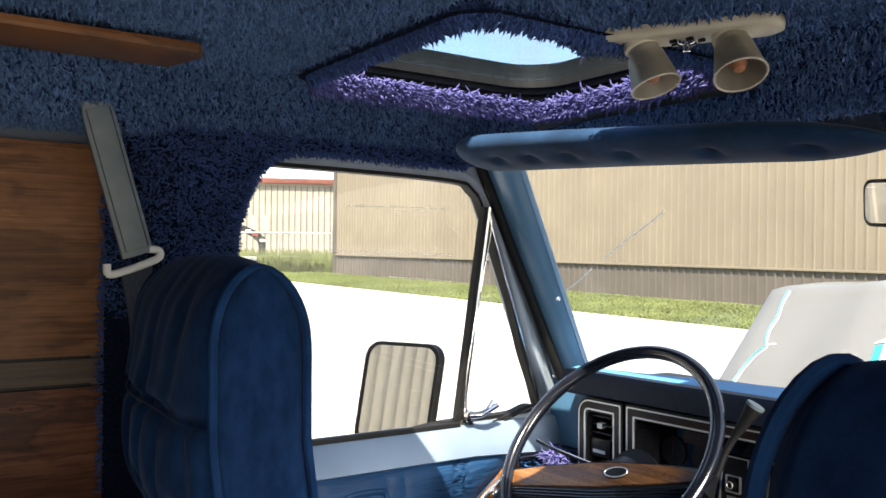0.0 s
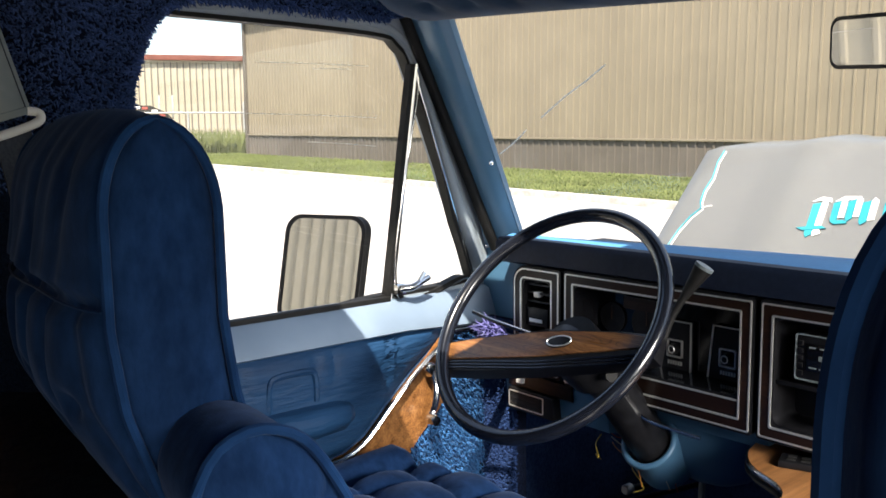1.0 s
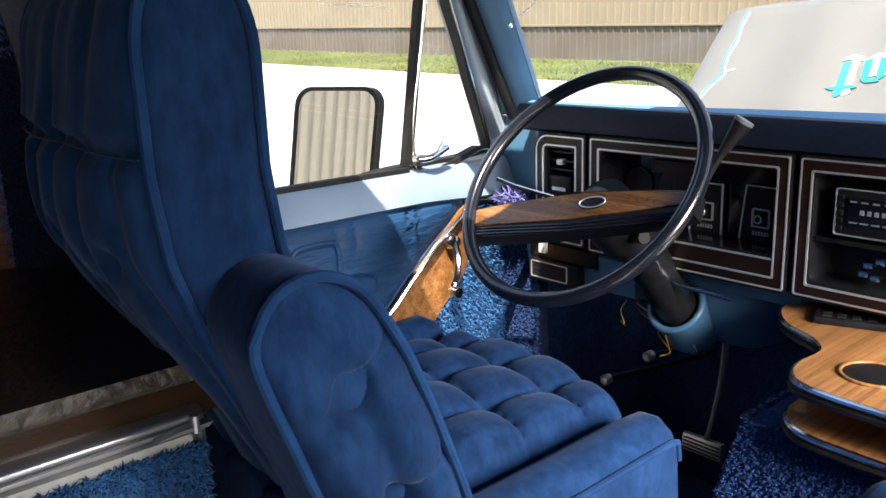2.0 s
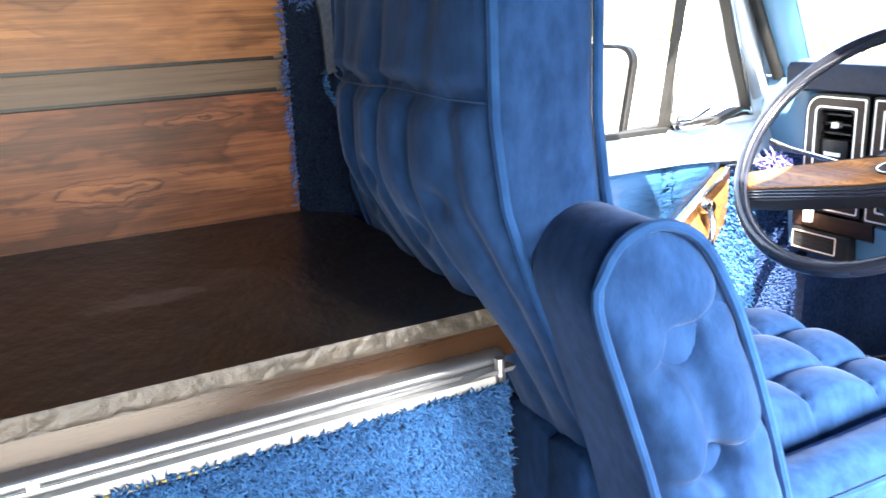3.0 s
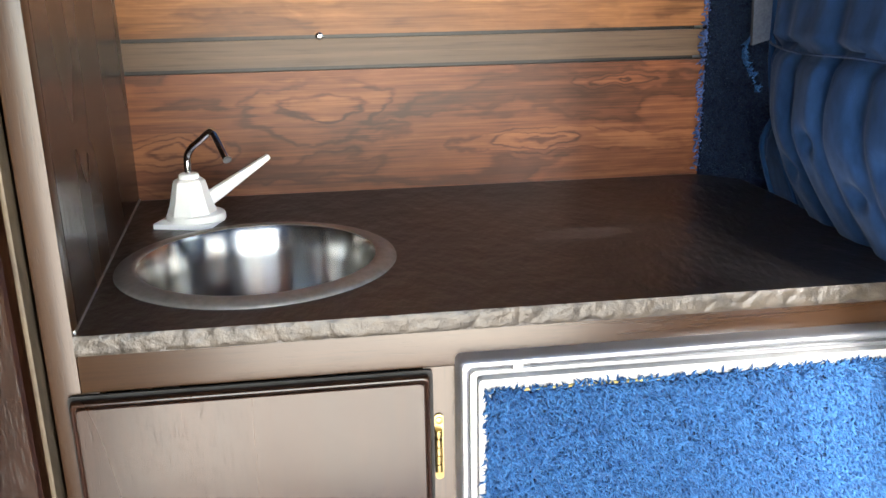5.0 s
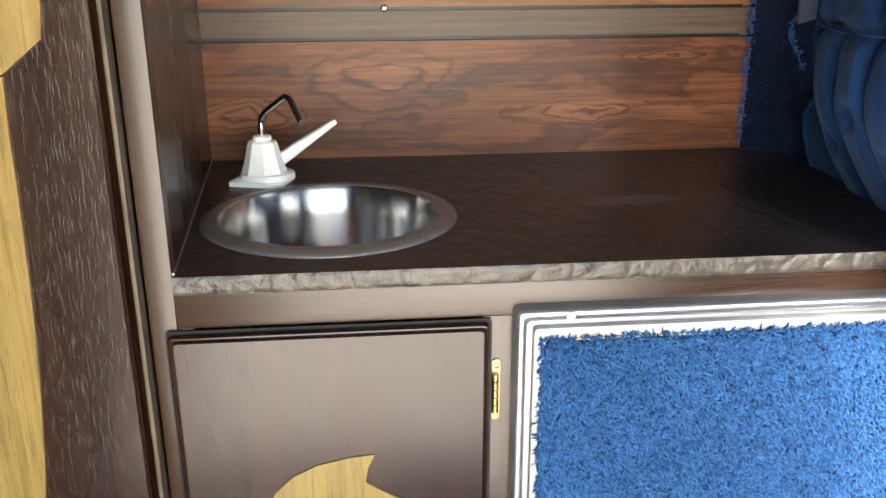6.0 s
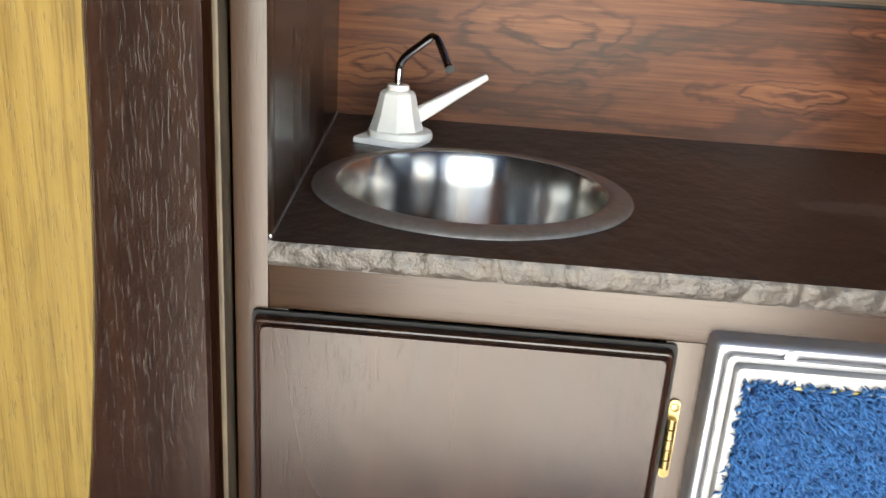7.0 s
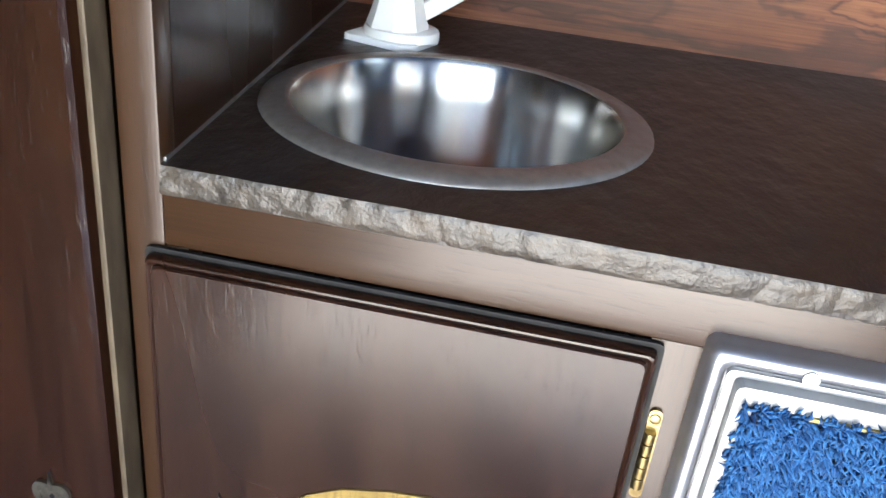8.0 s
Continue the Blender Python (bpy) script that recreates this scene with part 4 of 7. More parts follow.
sl.new(rub_d.outputs["Value"], rub_a.inputs[2])
rub_f = ramp(sn, sl, rub_a.outputs[0], [(0.95, (0.55, 0.55, 0.55)), (1.0, (0, 0, 0))])
old = sp_.inputs["Base Color"].links[0].from_socket
sl.new(mix_col(sn, sl, rub_f, old, (0.105, 0.092, 0.083, 1)), sp_.inputs["Base Color"])
outl = [(-0.4285, -0.470), (-0.4285, 0.36), (-0.935, 0.36), (-0.935, -0.512)]
outer = resample([(x, y, 0) for x, y in outl], 96)
# pair each hole point with the outline point in the same direction
start = min(range(96), key=lambda i: (Vector((outer[i].x - SINK[0], outer[i].y - SINK[1])).normalized() - Vector((1, 0))).length)
oo = [(outer[(start + i) % 96].x, outer[(start + i) % 96].y) for i in range(96)]
area = sum(oo[i][0] * oo[(i + 1) % 96][1] - oo[(i + 1) % 96][0] * oo[i][1] for i in range(96))
inner = [(SINK[0] + 0.134 * math.cos(math.tau * i / 96 * (1 if area > 0 else -1)), SINK[1] + 0.134 * math.sin(math.tau * i / 96 * (1 if area > 0 else -1))) for i in range(96)]
part("top", ring_plate(oo, inner, "z", 0.7135, 0.7325), M_SLATE, counter, "near-black slate-textured laminate", smooth=False)
eb = bmesh.new()
n = 420
rows = []
for i in range(n + 1):
    y = -0.470 + 0.83 * i / n
    row = []
    for j in range(7):
        z = 0.7140 + 0.0185 * j / 6
        h = 0.0009 * noise.noise((y * 70, z * 90, 1.0)) + 0.0018 * abs(noise.noise((y * 34 + z * 30, z * 40, 5.0))) - 0.0012 * max(0.0, 0.06 - abs(noise.noise((y * 22 - z * 14, z * 20, 9.0)))) / 0.06
        row.append(eb.verts.new((-0.4275 + h - (0.0012 if j in (0, 6) else 0), y, z)))
    rows.append(row)
for i in range(n):
    for j in range(6):
        eb.faces.new((rows[i][j], rows[i + 1][j], rows[i + 1][j + 1], rows[i][j + 1]))
part("edge_band", eb, M_SLATE_EDGE, counter, "rough brown stone-textured edge band", angle=80)

cab = thing("sink_cabinet", (-0.66, -0.30, 0.0), "dark stained oak sink cabinet with gold leaf cut-out door", "cabinet")
part("top_rail", box(-0.45, FACE, -0.470, 0.36, 0.6785, 0.7133, 0.0008), M_STAIN_H, cab)
part("stile", box(-0.45, FACE - 0.0008, -0.170, -0.132, 0.02, 0.6779, 0.0008), M_STAIN_V, cab)
part("stile", box(-0.45, FACE - 0.0008, -0.470, -0.455, 0.02, 0.6779, 0.0008), M_STAIN_V, cab)
part("side_panel", box(-0.93, -0.45, -0.158, -0.144, 0.02, 0.712), M_STAIN, cab, smooth=False)
part("plinth", box(-0.47, FACE - 0.03, -0.505, -0.127, 0.0, 0.06), M_STAIN_H, cab, smooth=False)


def lip_door(y0, y1, z0, z1, x_back, x_face, lip):
    """A slab with a stepped, rounded lip all round."""
    loops = []
    for d, x in ((0.0, x_back), (0.0, x_back + 0.004), (0.003, x_back + 0.008), (lip * 0.75, x_back + 0.0095), (lip, x_face - 0.003), (lip + 0.003, x_face)):
        loops.append([(x, a, b) for a, b in round_rect(y0 + d, y1 - d, z0 + d, z1 - d, 0.004, 2)])
    return loft(loops)


DOOR_X = FACE + 0.0135
prof = [(0.0022, FACE), (0.0020, FACE + 0.0070), (0.0024, FACE + 0.0098), (0.0034, FACE + 0.0116), (0.0046, FACE + 0.0120), (0.0057, FACE + 0.0113), (0.0064, FACE + 0.0100), (0.0069, FACE + 0.0098), (0.0072, FACE + 0.0122), (0.0082, DOOR_X)]
door = part("door", loft([[(x, p, q) for p, q in round_rect(-0.4815 + d, -0.1625 - d, 0.06 + d, 0.6762 - d, 0.004, 2)] for d, x in prof]), M_STAIN, cab, "stained door with a rounded lip", angle=30)
# Black ring laid in for the shade in the gap round the door.
lipb = bmesh.new()
ring_plate(round_rect(-0.4822, -0.1612, 0.0595, 0.6773, 0.004, 2), round_rect(-0.4790, -0.1650, 0.0632, 0.6737, 0.003, 2), "x", FACE + 0.0005, FACE + 0.0035, lipb)
part("gap_shade", lipb, M_RUBBER, door, "black ring for the shade in the door gap")
leaf = [(a - 0.006, b + 0.0145) for a, b in ((-0.395, 0.440), (-0.391, 0.462), (-0.380, 0.482), (-0.362, 0.499), (-0.337, 0.511), (-0.305, 0.518), (-0.277, 0.5205), (-0.2845, 0.505), (-0.2875, 0.488), (-0.268, 0.475), (-0.242, 0.459), (-0.262, 0.437), (-0.290, 0.415), (-0.318, 0.385), (-0.345, 0.372), (-0.375, 0.385), (-0.391, 0.41))]
part("leaf_inlay", prism(leaf, "x", DOOR_X - 0.0005, DOOR_X + 0.0016), M_GOLD, door, "gold painted leaf shape", smooth=False)


def escutcheon(y, z, x, parent):
    """Pointed trefoil plate with raised rim and a keyhole."""
    def shape(k):
        pts = []
        for t in range(40):
            a = math.tau * t / 40
            r = 0.0132 * (1 + 0.20 * math.cos(3 * a - math.pi / 2)) * k
            pts.append((y + r * math.cos(a), z + r * 1.35 * math.sin(a)))
        return pts
    o = shape(1.0)
    o[10] = (y, z + 0.0265)
    o[30] = (y, z - 0.0235)
    e = part("keyhole_plate", ring_plate(o, shape(0.62), "x", x, x + 0.0028), M_PEWTER, parent, "tarnished metal keyhole plate")
    part("plate_centre", prism(shape(0.64), "x", x, x + 0.0014), M_PEWTER, e)
    part("keyhole", prism([(y - 0.0015, z - 0.006), (y + 0.0015, z - 0.006), (y + 0.001, z), (y + 0.0022, z + 0.003), (y, z + 0.0052), (y - 0.0022, z + 0.003), (y - 0.001, z)], "x", x + 0.001, x + 0.0018), M_BLACK, e, smooth=False)


escutcheon(-0.4315, 0.4705, DOOR_X, door)


def hinge(y, z0, z1, x, parent):
    h = part("hinge", prism(round_rect(y - 0.0040, y + 0.0040, z0, z1, 0.0035, 4), "x", x, x + 0.002), M_BRASS, parent, "small brass butt hinge")
    k = 5
    for i in range(k):
        a, b = z0 + 0.010 + (z1 - z0 - 0.024) * i / k, z0 + 0.010 + (z1 - z0 - 0.024) * (i + 1) / k - 0.001
        part("knuckle", tube([(x + 0.004, y - 0.001, a), (x + 0.004, y - 0.001, b)], 0.0036, 10), M_BRASS, h)
    part("screw", lathe([(0.0036, 0), (0.0034, 0.0012), (0.002, 0.0018)], (x + 0.002, y, z1 - 0.0065), 12, m=Matrix.Rotation(radians(90), 3, 'Y')), M_BRASS, h)


hinge(-0.1560, 0.5615, 0.6305, FACE, cab)

# sink
sink = thing("sink", (SINK[0], SINK[1], 0.60), "round stainless steel bowl sink set in the counter", "sink")
part("bowl", lathe([(0.004, 0.612), (0.030, 0.612), (0.085, 0.613), (0.104, 0.622), (0.1140, 0.645), (0.1190, 0.700), (0.1235, 0.733), (0.1262, 0.7372), (0.1278, 0.7372), (0.1255, 0.730), (0.121, 0.700), (0.116, 0.643), (0.106, 0.618), (0.085, 0.6105), (0.004, 0.610)], (SINK[0], SINK[1], 0), 72), M_STEEL, sink, "bright brushed steel bowl")
part("rim", lathe([(0.1268, 0.7330), (0.1266, 0.7378), (0.1280, 0.7388), (0.1310, 0.7390), (0.1400, 0.7380), (0.1462, 0.7362), (0.1485, 0.7347), (0.1492, 0.7328)], (SINK[0], SINK[1], 0), 72, ring=True), M_STEEL_RIM, sink, "matt grey-brown steel rim")
part("drain", lathe([(0.0, 0.6125), (0.022, 0.6125), (0.024, 0.614), (0.020, 0.6155), (0.012, 0.6145), (0.0, 0.6145)], (SINK[0], SINK[1], 0), 24), M_CHROME, sink)

# faucet
FX, FY = -0.791, -0.417
fau = thing("faucet", (FX, FY, 0.735), "white plastic hand-pump faucet with chrome spout", "faucet")
turn_ = Matrix.Rotation(radians(-17), 2)


def faucet_ring(pts, z):
    """An outline round the pump's axis, turned as it stands on the counter."""
    return [(FX + q.x, FY + q.y, z) for q in (turn_ @ Vector(p) for p in pts)]


def octagon(r, k=8):
    return [(r * math.cos(radians(22.5 + 360 * i / k)), r * math.sin(radians(22.5 + 360 * i / k))) for i in range(k)]


plate_o = round_rect(-0.034, 0.033, -0.039, 0.034, (0.016, 0.016, 0.004, 0.004), 5)
plate_i = [(a * 0.96, b * 0.96) for a, b in plate_o]
part("base_plate", loft([faucet_ring(p, z) for p, z in ((plate_o, 0.7326), (plate_o, 0.7382), (plate_i, 0.7392))]), M_WHITE, fau, angle=35)
oval = [(0.033 * math.cos(math.tau * i / 36) - 0.002, 0.037 * math.sin(math.tau * i / 36) + 0.004) for i in range(36)]
part("collar", loft([faucet_ring([(a * k, b * k) for a, b in oval], z) for k, z in ((1.0, 0.7385), (1.0, 0.7440), (0.97, 0.7465), (0.90, 0.7475))]), M_WHITE, fau, angle=35)
part("body", loft([faucet_ring(octagon(r), z) for r, z in ((0.0300, 0.7470), (0.0296, 0.7500), (0.0262, 0.7600), (0.0230, 0.7720), (0.0205, 0.7830), (0.0192, 0.7875), (0.0165, 0.7900), (0.0120, 0.7905))]), M_WHITE, fau, angle=22)
part("top_ring", lathe([(0.0, 0.7900), (0.0115, 0.7900), (0.0125, 0.7915), (0.0125, 0.7945), (0.0110, 0.7965), (0.0, 0.7968)], (FX, FY, 0), 28), M_WHITE, fau)
sp = smooth_loop([(FX, FY, 0.794), (FX + 0.0005, FY + 0.0002, 0.806), (FX + 0.001, FY + 0.001, 0.818), (FX + 0.007, FY + 0.005, 0.8255), (FX + 0.020, FY + 0.012, 0.8335), (FX + 0.042, FY + 0.025, 0.845), (FX + 0.064, FY + 0.0365, 0.8555), (FX + 0.074, FY + 0.042, 0.8590), (FX + 0.082, FY + 0.046, 0.8575), (FX + 0.090, FY + 0.050, 0.8515), (FX + 0.100, FY + 0.0555, 0.8420), (FX + 0.110, FY + 0.061, 0.8320)], 44, False)
part("spout", tube(sp, 0.0045, 14), M_CHROME, fau, "bent chrome tube spout")
part("spout_tip", tube([sp[-1] - (sp[-1] - sp[-2]) * 0.3, sp[-1] + (sp[-1] - sp[-2]) * 0.25], 0.0048, 14), M_ALU_DULL, fau, "dull open end of the spout")
h0, h1 = Vector((FX - 0.008, FY + 0.014, 0.7570)), Vector((FX - 0.040, FY + 0.097, 0.8065))
hd_ax = (h1 - h0).normalized()
hd_up = Vector((0, 0, 1)) - hd_ax * hd_ax.z
hd_up.normalize()
hd_side = hd_ax.cross(hd_up)
lever = []
for f, hh, ww in ((0.0, 0.0085, 0.0075), (0.25, 0.0080, 0.0070), (0.6, 0.0058, 0.0055), (0.93, 0.0040, 0.0042), (0.985, 0.0037, 0.0038), (1.0, 0.0028, 0.0028)):
    c = h0.lerp(h1, f)
    lever.append([c + hd_up * (b * hh) + hd_side * (a * ww) for a, b in round_rect(-1, 1, -1, 1, 0.5, 3)])
part("pump_handle", loft(lever), M_WHITE, fau, "white tapered pump lever", angle=50)

# fridge with a carpeted door
fr = thing("fridge", (-0.66, 0.105, 0.08), "built-in fridge with aluminium frame and blue shag-covered door", "fridge")
FY0, FY1, FZ0, FZ1 = -0.1400, 0.334, 0.12, 0.6905


def frame_step(d0, d1, x0, x1, name, material=M_ALU):
    return part(name, ring_plate(round_rect(FY0 + d0, FY1 - d0, FZ0 + d0, FZ1 - d0, 0.004, 2), round_rect(FY0 + d1, FY1 - d1, FZ0 + d1, FZ1 - d1, 0.003, 2), "x", x0, x1), material, fr, smooth=False)


bevel = [(0.0, FACE), (0.0002, -0.4265), (0.0012, -0.4235), (0.0016, -0.4205), (0.0024, -0.4170), (0.0042, -0.4145), (0.0066, -0.4138), (0.0100, -0.4145), (0.0114, -0.4165), (0.0118, FACE)]
part("outer_frame", loft([[(x, p, q) for p, q in round_rect(FY0 + d, FY1 - d, FZ0 + d, FZ1 - d, 0.006, 3)] for d, x in bevel], caps=False), M_ALU, fr, "rounded aluminium frame", angle=60)
frame_step(0.0119, 0.0124, FACE, -0.4160, "frame_bead", M_ALU_DULL)
frame_step(0.0124, 0.0142, FACE, -0.4130, "inner_channel", M_ALU)
frame_step(0.0142, 0.0182, FACE, -0.4165, "inner_channel", M_ALU_DULL)
frame_step(0.0182, 0.0189, FACE, -0.4190, "frame_bead", M_BLACK)
frame_step(0.0189, 0.0300, FACE, -0.4080, "door_edging", surface("satin white metal", (0.33, 0.33, 0.325), (0.41, 0.41, 0.40), 30, 0.35, 0.5, metal=0.2, big_amount=0.1))
M_YELLOW = surface("yellow adhesive edge", (0.30, 0.23, 0.06), (0.45, 0.37, 0.15), 90, 0.6)
part("door_panel", box(FACE, -0.4075, FY0 + 0.0302, FY1 - 0.0110, FZ0 + 0.0302, FZ1 - 0.0302, 0.001), M_BACK, fr)
part("glue_line", box(-0.4080, -0.4060, FY0 + 0.06, FY0 + 0.19, FZ1 - 0.0315, FZ1 - 0.0294), M_YELLOW, fr, "thin yellow glue line", smooth=False)
part("frame_screw", lathe([(0.0048, 0), (0.0048, 0.0016), (0.002, 0.0022)], (-0.4140, -0.084, 0.6812), 12, m=Matrix.Rotation(radians(90), 3, 'Y')), M_GALV, fr)
part("top_hinge", prism([(0.280, 0.6760), (0.330, 0.6760), (0.334, 0.6800), (0.300, 0.6795)], "x", -0.414, -0.402), M_ALU, fr)
part("hinge_pin", tube([(-0.406, 0.318, 0.673), (-0.406, 0.318, 0.690)], 0.005, 10), M_ALU_DULL, fr)
part("fridge_box", box(-0.93, FACE - 0.001, -0.13, 0.325, 0.09, 0.681), M_BLACK, fr, smooth=False)
pd = spread(90000, FY0 + 0.0255, FY1 - 0.008, FZ0 + 0.027, FZ1 - 0.0325, None, 41)
strands("shag_panel", np.column_stack([np.full(len(pd), -0.4072), pd]), np.tile([1.0, 0, 0], (len(pd), 1)), 0.0095, 0.0013, M_SHAG_BLUE, fr, "blue shag carpet panel", 42, 0.95, (0, 0, -0.25))
loose = [(FY0 + 0.0255 + 0.44 * random.random() ** 1.0, FZ1 - 0.0325 + 0.002 * random.random()) for _ in range(520)] + [(FY1 - 0.10 + 0.055 * random.random(), FZ1 - 0.0310) for _ in range(70)]
strands("loose_yarn", np.array([(-0.4068, a, b) for a, b in loose]), np.tile([0.75, 0, 0.6], (len(loose), 1)), 0.0085, 0.0012, M_SHAG_BLUE, fr, "loose blue yarns along the top edge", 43, 1.0, (0, 0, 0.1))

# wardrobe beside the sink
wd = thing("wardrobe", (-0.66, -0.80, 0.0), "tall dark stained oak wardrobe with gold cut-out shapes", "wardrobe")
part("stile", box(-0.45, FACE, -0.4962, -0.4705, 0.0, 1.345, 0.0015), M_STAIN_V, wd)
part("side_panel", prism([(-0.45, -0.4705), (-0.45, -0.487), (-0.945, -0.527), (-0.945, -0.5105)], "z", 0.0, 1.345), M_STAIN, wd, smooth=False)
part("side_moulding", prism([(FACE - 0.004, -0.4704), (FACE - 0.004, -0.4685), (-0.934, -0.5079), (-0.934, -0.5098)], "z", 0.7326, 0.7352), M_ALU_DULL, wd, smooth=False)
part("body", box(-0.945, -0.45, -1.20, -0.562, 0.0, 1.345), M_STAIN, wd, smooth=False)
wdoor = part("door", lip_door(-1.10, -0.5026, 0.05, 1.32, FACE, -0.4065, 0.006), M_STAIN, wd, "stained wardrobe door", angle=30)
part("hinge_strip", box(FACE, -0.4090, -0.5020, -0.4976, 0.05, 1.32, 0.0012), surface("dull brass piano hinge", (0.03, 0.02, 0.011), (0.10, 0.075, 0.045), 60, 0.45, metal=0.3, stretch=(1, 1, 0.3)), wdoor, "dull brass piano hinge")
g_low = [(-0.584, 0.927), (-0.5865, 0.88), (-0.5875, 0.82), (-0.590, 0.75), (-0.593, 0.69), (-0.598, 0.625), (-0.605, 0.55), (-0.6155, 0.468), (-0.632, 0.40), (-0.66, 0.33), (-0.70, 0.28), (-0.80, 0.30), (-0.86, 0.40), (-0.88, 0.60), (-0.86, 0.80), (-0.80, 0.89)]
g_top = [(-0.584, 0.9285), (-0.566, 0.943), (-0.549, 0.957), (-0.5445, 0.985), (-0.549, 1.05), (-0.575, 1.12), (-0.66, 1.19), (-0.76, 1.19), (-0.80, 1.05), (-0.80, 0.8925)]
part("gold_panel", prism(g_low, "x", -0.4070, -0.4035), M_GOLD, wdoor, "gold painted curved cut-out", smooth=False)
part("gold_panel", prism(g_top, "x", -0.4070, -0.4033), M_GOLD, wdoor, "gold painted curved cut-out", smooth=False)
escutcheon(-0.5555, 0.4650, -0.4065, wdoor)
M_SCRATCH = bpy.data.materials.new("scratch in glass")
sc_n, sc_l, sc_p = nodes_of(M_SCRATCH)
sc_t = sc_n.new("ShaderNodeBsdfTranslucent")
sc_t.inputs[0].default_value = (0.85, 0.85, 0.82, 1)
sc_l.new(sc_t.outputs[0], sc_n["Material Output"].inputs[0])
sc_n.remove(sc_p)

# ---- cab: driver's door ----
dr = thing("driver_door", (-0.86, 0.80, 0.0), "pale blue van door with padded vinyl, wood and carpet trim", "van door")
DX = -0.872
win_out = [(0.455, 0.775), (0.945, 0.765), (1.180, 0.79), (1.190, 0.83), (1.045, 1.220), (0.995, 1.275), (0.93, 1.298), (0.60, 1.310), (0.49, 1.295), (0.455, 1.24)]
win_in = [(0.475, 0.792), (0.936, 0.792), (1.125, 0.799), (1.145, 0.825), (1.005, 1.180), (0.972, 1.236), (0.920, 1.256), (0.60, 1.262), (0.51, 1.257), (0.475, 1.21)]
fo = smooth_loop([(a, b, 0) for a, b in win_out], 120)
fi = smooth_loop([(a, b, 0) for a, b in win_in], 120)


def lean(bm):
    """The window leans in towards the roof."""
    for v in bm.verts:
        if v.co.z > 0.79:
            v.co.x += (v.co.z - 0.79) * 0.02
    return bm


def as2(lp):
    return [(p.x, p.y) for p in lp]


part("window_frame", lean(ring_plate(as2(fo), as2(fi), "x", DX - 0.03, DX + 0.006)), M_PAINT_GREY, dr, "grey-blue painted window frame", angle=60)
gi = smooth_loop([(a + (0.80 - a) * 0.012, b + (1.03 - b) * 0.03, 0) for a, b in win_in], 120)
arch = smooth_loop([(0, a, b) for a, b in ((0.56, 1.272), (0.75, 1.276), (0.90, 1.272), (0.962, 1.258), (1.004, 1.216), (1.055, 1.090), (1.112, 0.945), (1.160, 0.835))], 60, False)
part("window_surround", loft([[(DX + 0.006 + 0.014 * math.sin(math.pi * k / 6), q.y + 0.012 * math.cos(math.pi * k / 6) * (0.3 + 0.7 * (1.30 - q.z) / 0.4 if q.z > 0.9 else 1.0), q.z + 0.010 * math.cos(math.pi * k / 6)) for k in range(7)] for q in arch], False, False), M_PAINT_GREY, dr, "rounded painted window surround", angle=70)
part("window_seal", lean(ring_plate(as2(fi), as2(gi), "x", DX - 0.02, DX + 0.004)), M_RUBBER, dr, "black rubber seal", angle=60)
gl = part("window_glass", lean(prism(as2(fi), "x", DX - 0.012, DX - 0.008)), M_GLASS, dr, "clear glass")
gl.visible_shadow = False
for ya, yb, z0, z1 in ((0.699, 0.909, 1.196, 1.199), (0.676, 0.924, 1.117, 1.112), (0.786, 0.922, 1.072, 1.063), (0.80, 0.87, 1.190, 1.192)):
    part("scratch", tube([(-0.866, ya, z0), (-0.866, (ya + yb) / 2, (z0 + z1) / 2 + 0.001), (-0.866, yb, z1)], 0.0005, 4), M_SCRATCH, gl, "fine pale scratch")
div = [(DX + 0.002, 0.945, 0.788), (DX + 0.022, 0.994, 1.205)]
dvb = bmesh.new()
loft([[(x + dx, y + dy, z) for dx, dy in ((-0.008, -0.001), (0.005, -0.001), (0.0065, 0.002), (0.0065, 0.0065), (0.003, 0.0085), (-0.008, 0.0085))] for x, y, z in div], bm=dvb)
part("division_bar", dvb, M_CHROME, dr, "chrome division bar")
dvb = bmesh.new()
loft([[(x + dx, y + dy, z) for dx, dy in ((-0.009, -0.0100), (0.0080, -0.0100), (0.0080, -0.0005), (-0.009, -0.0005))] for x, y, z in div], bm=dvb)
part("bar_seal", dvb, M_RUBBER, dr)
vent = [(0.952, 0.802), (1.118, 0.808), (1.134, 0.828), (1.012, 1.155), (1.004, 1.150)]
vo = smooth_loop([(a, b, 0) for a, b in vent], 80)
vi = [p + (Vector((1.035, 0.90, 0)) - p).normalized() * 0.010 for p in vo]
part("vent_frame", lean(ring_plate(as2(vo), as2(vi), "x", DX - 0.008, DX + 0.012)), M_RUBBER, dr, "black quarter-light seal", angle=60)
vc = [p + (Vector((1.035, 0.90, 0)) - p).normalized() * 0.002 for p in vo]
part("vent_bead", lean(tube([(DX + 0.013, q.x, q.y) for q in vc], 0.0018, 6, True)), M_CHROME, dr, "thin chrome bead")
lt = part("vent_latch", tube(smooth_loop([(DX + 0.024, 0.955, 0.810), (DX + 0.034, 0.975, 0.812), (DX + 0.036, 1.0, 0.822), (DX + 0.036, 1.012, 0.826)], 14, False), 0.0065, 10, taper=(1.2, 0.8)), M_CHROME, dr, "chrome quarter-light latch")
part("latch_base", box(DX + 0.004, DX + 0.030, 0.945, 0.965, 0.800, 0.818, 0.003), M_CHROME, lt)
part("latch_tip", tube([(DX + 0.036, 0.990, 0.822), (DX + 0.034, 1.003, 0.836)], 0.004, 8), M_CHROME, lt)
# belt rail: painted slope under the glass, dipping towards the front
br = []
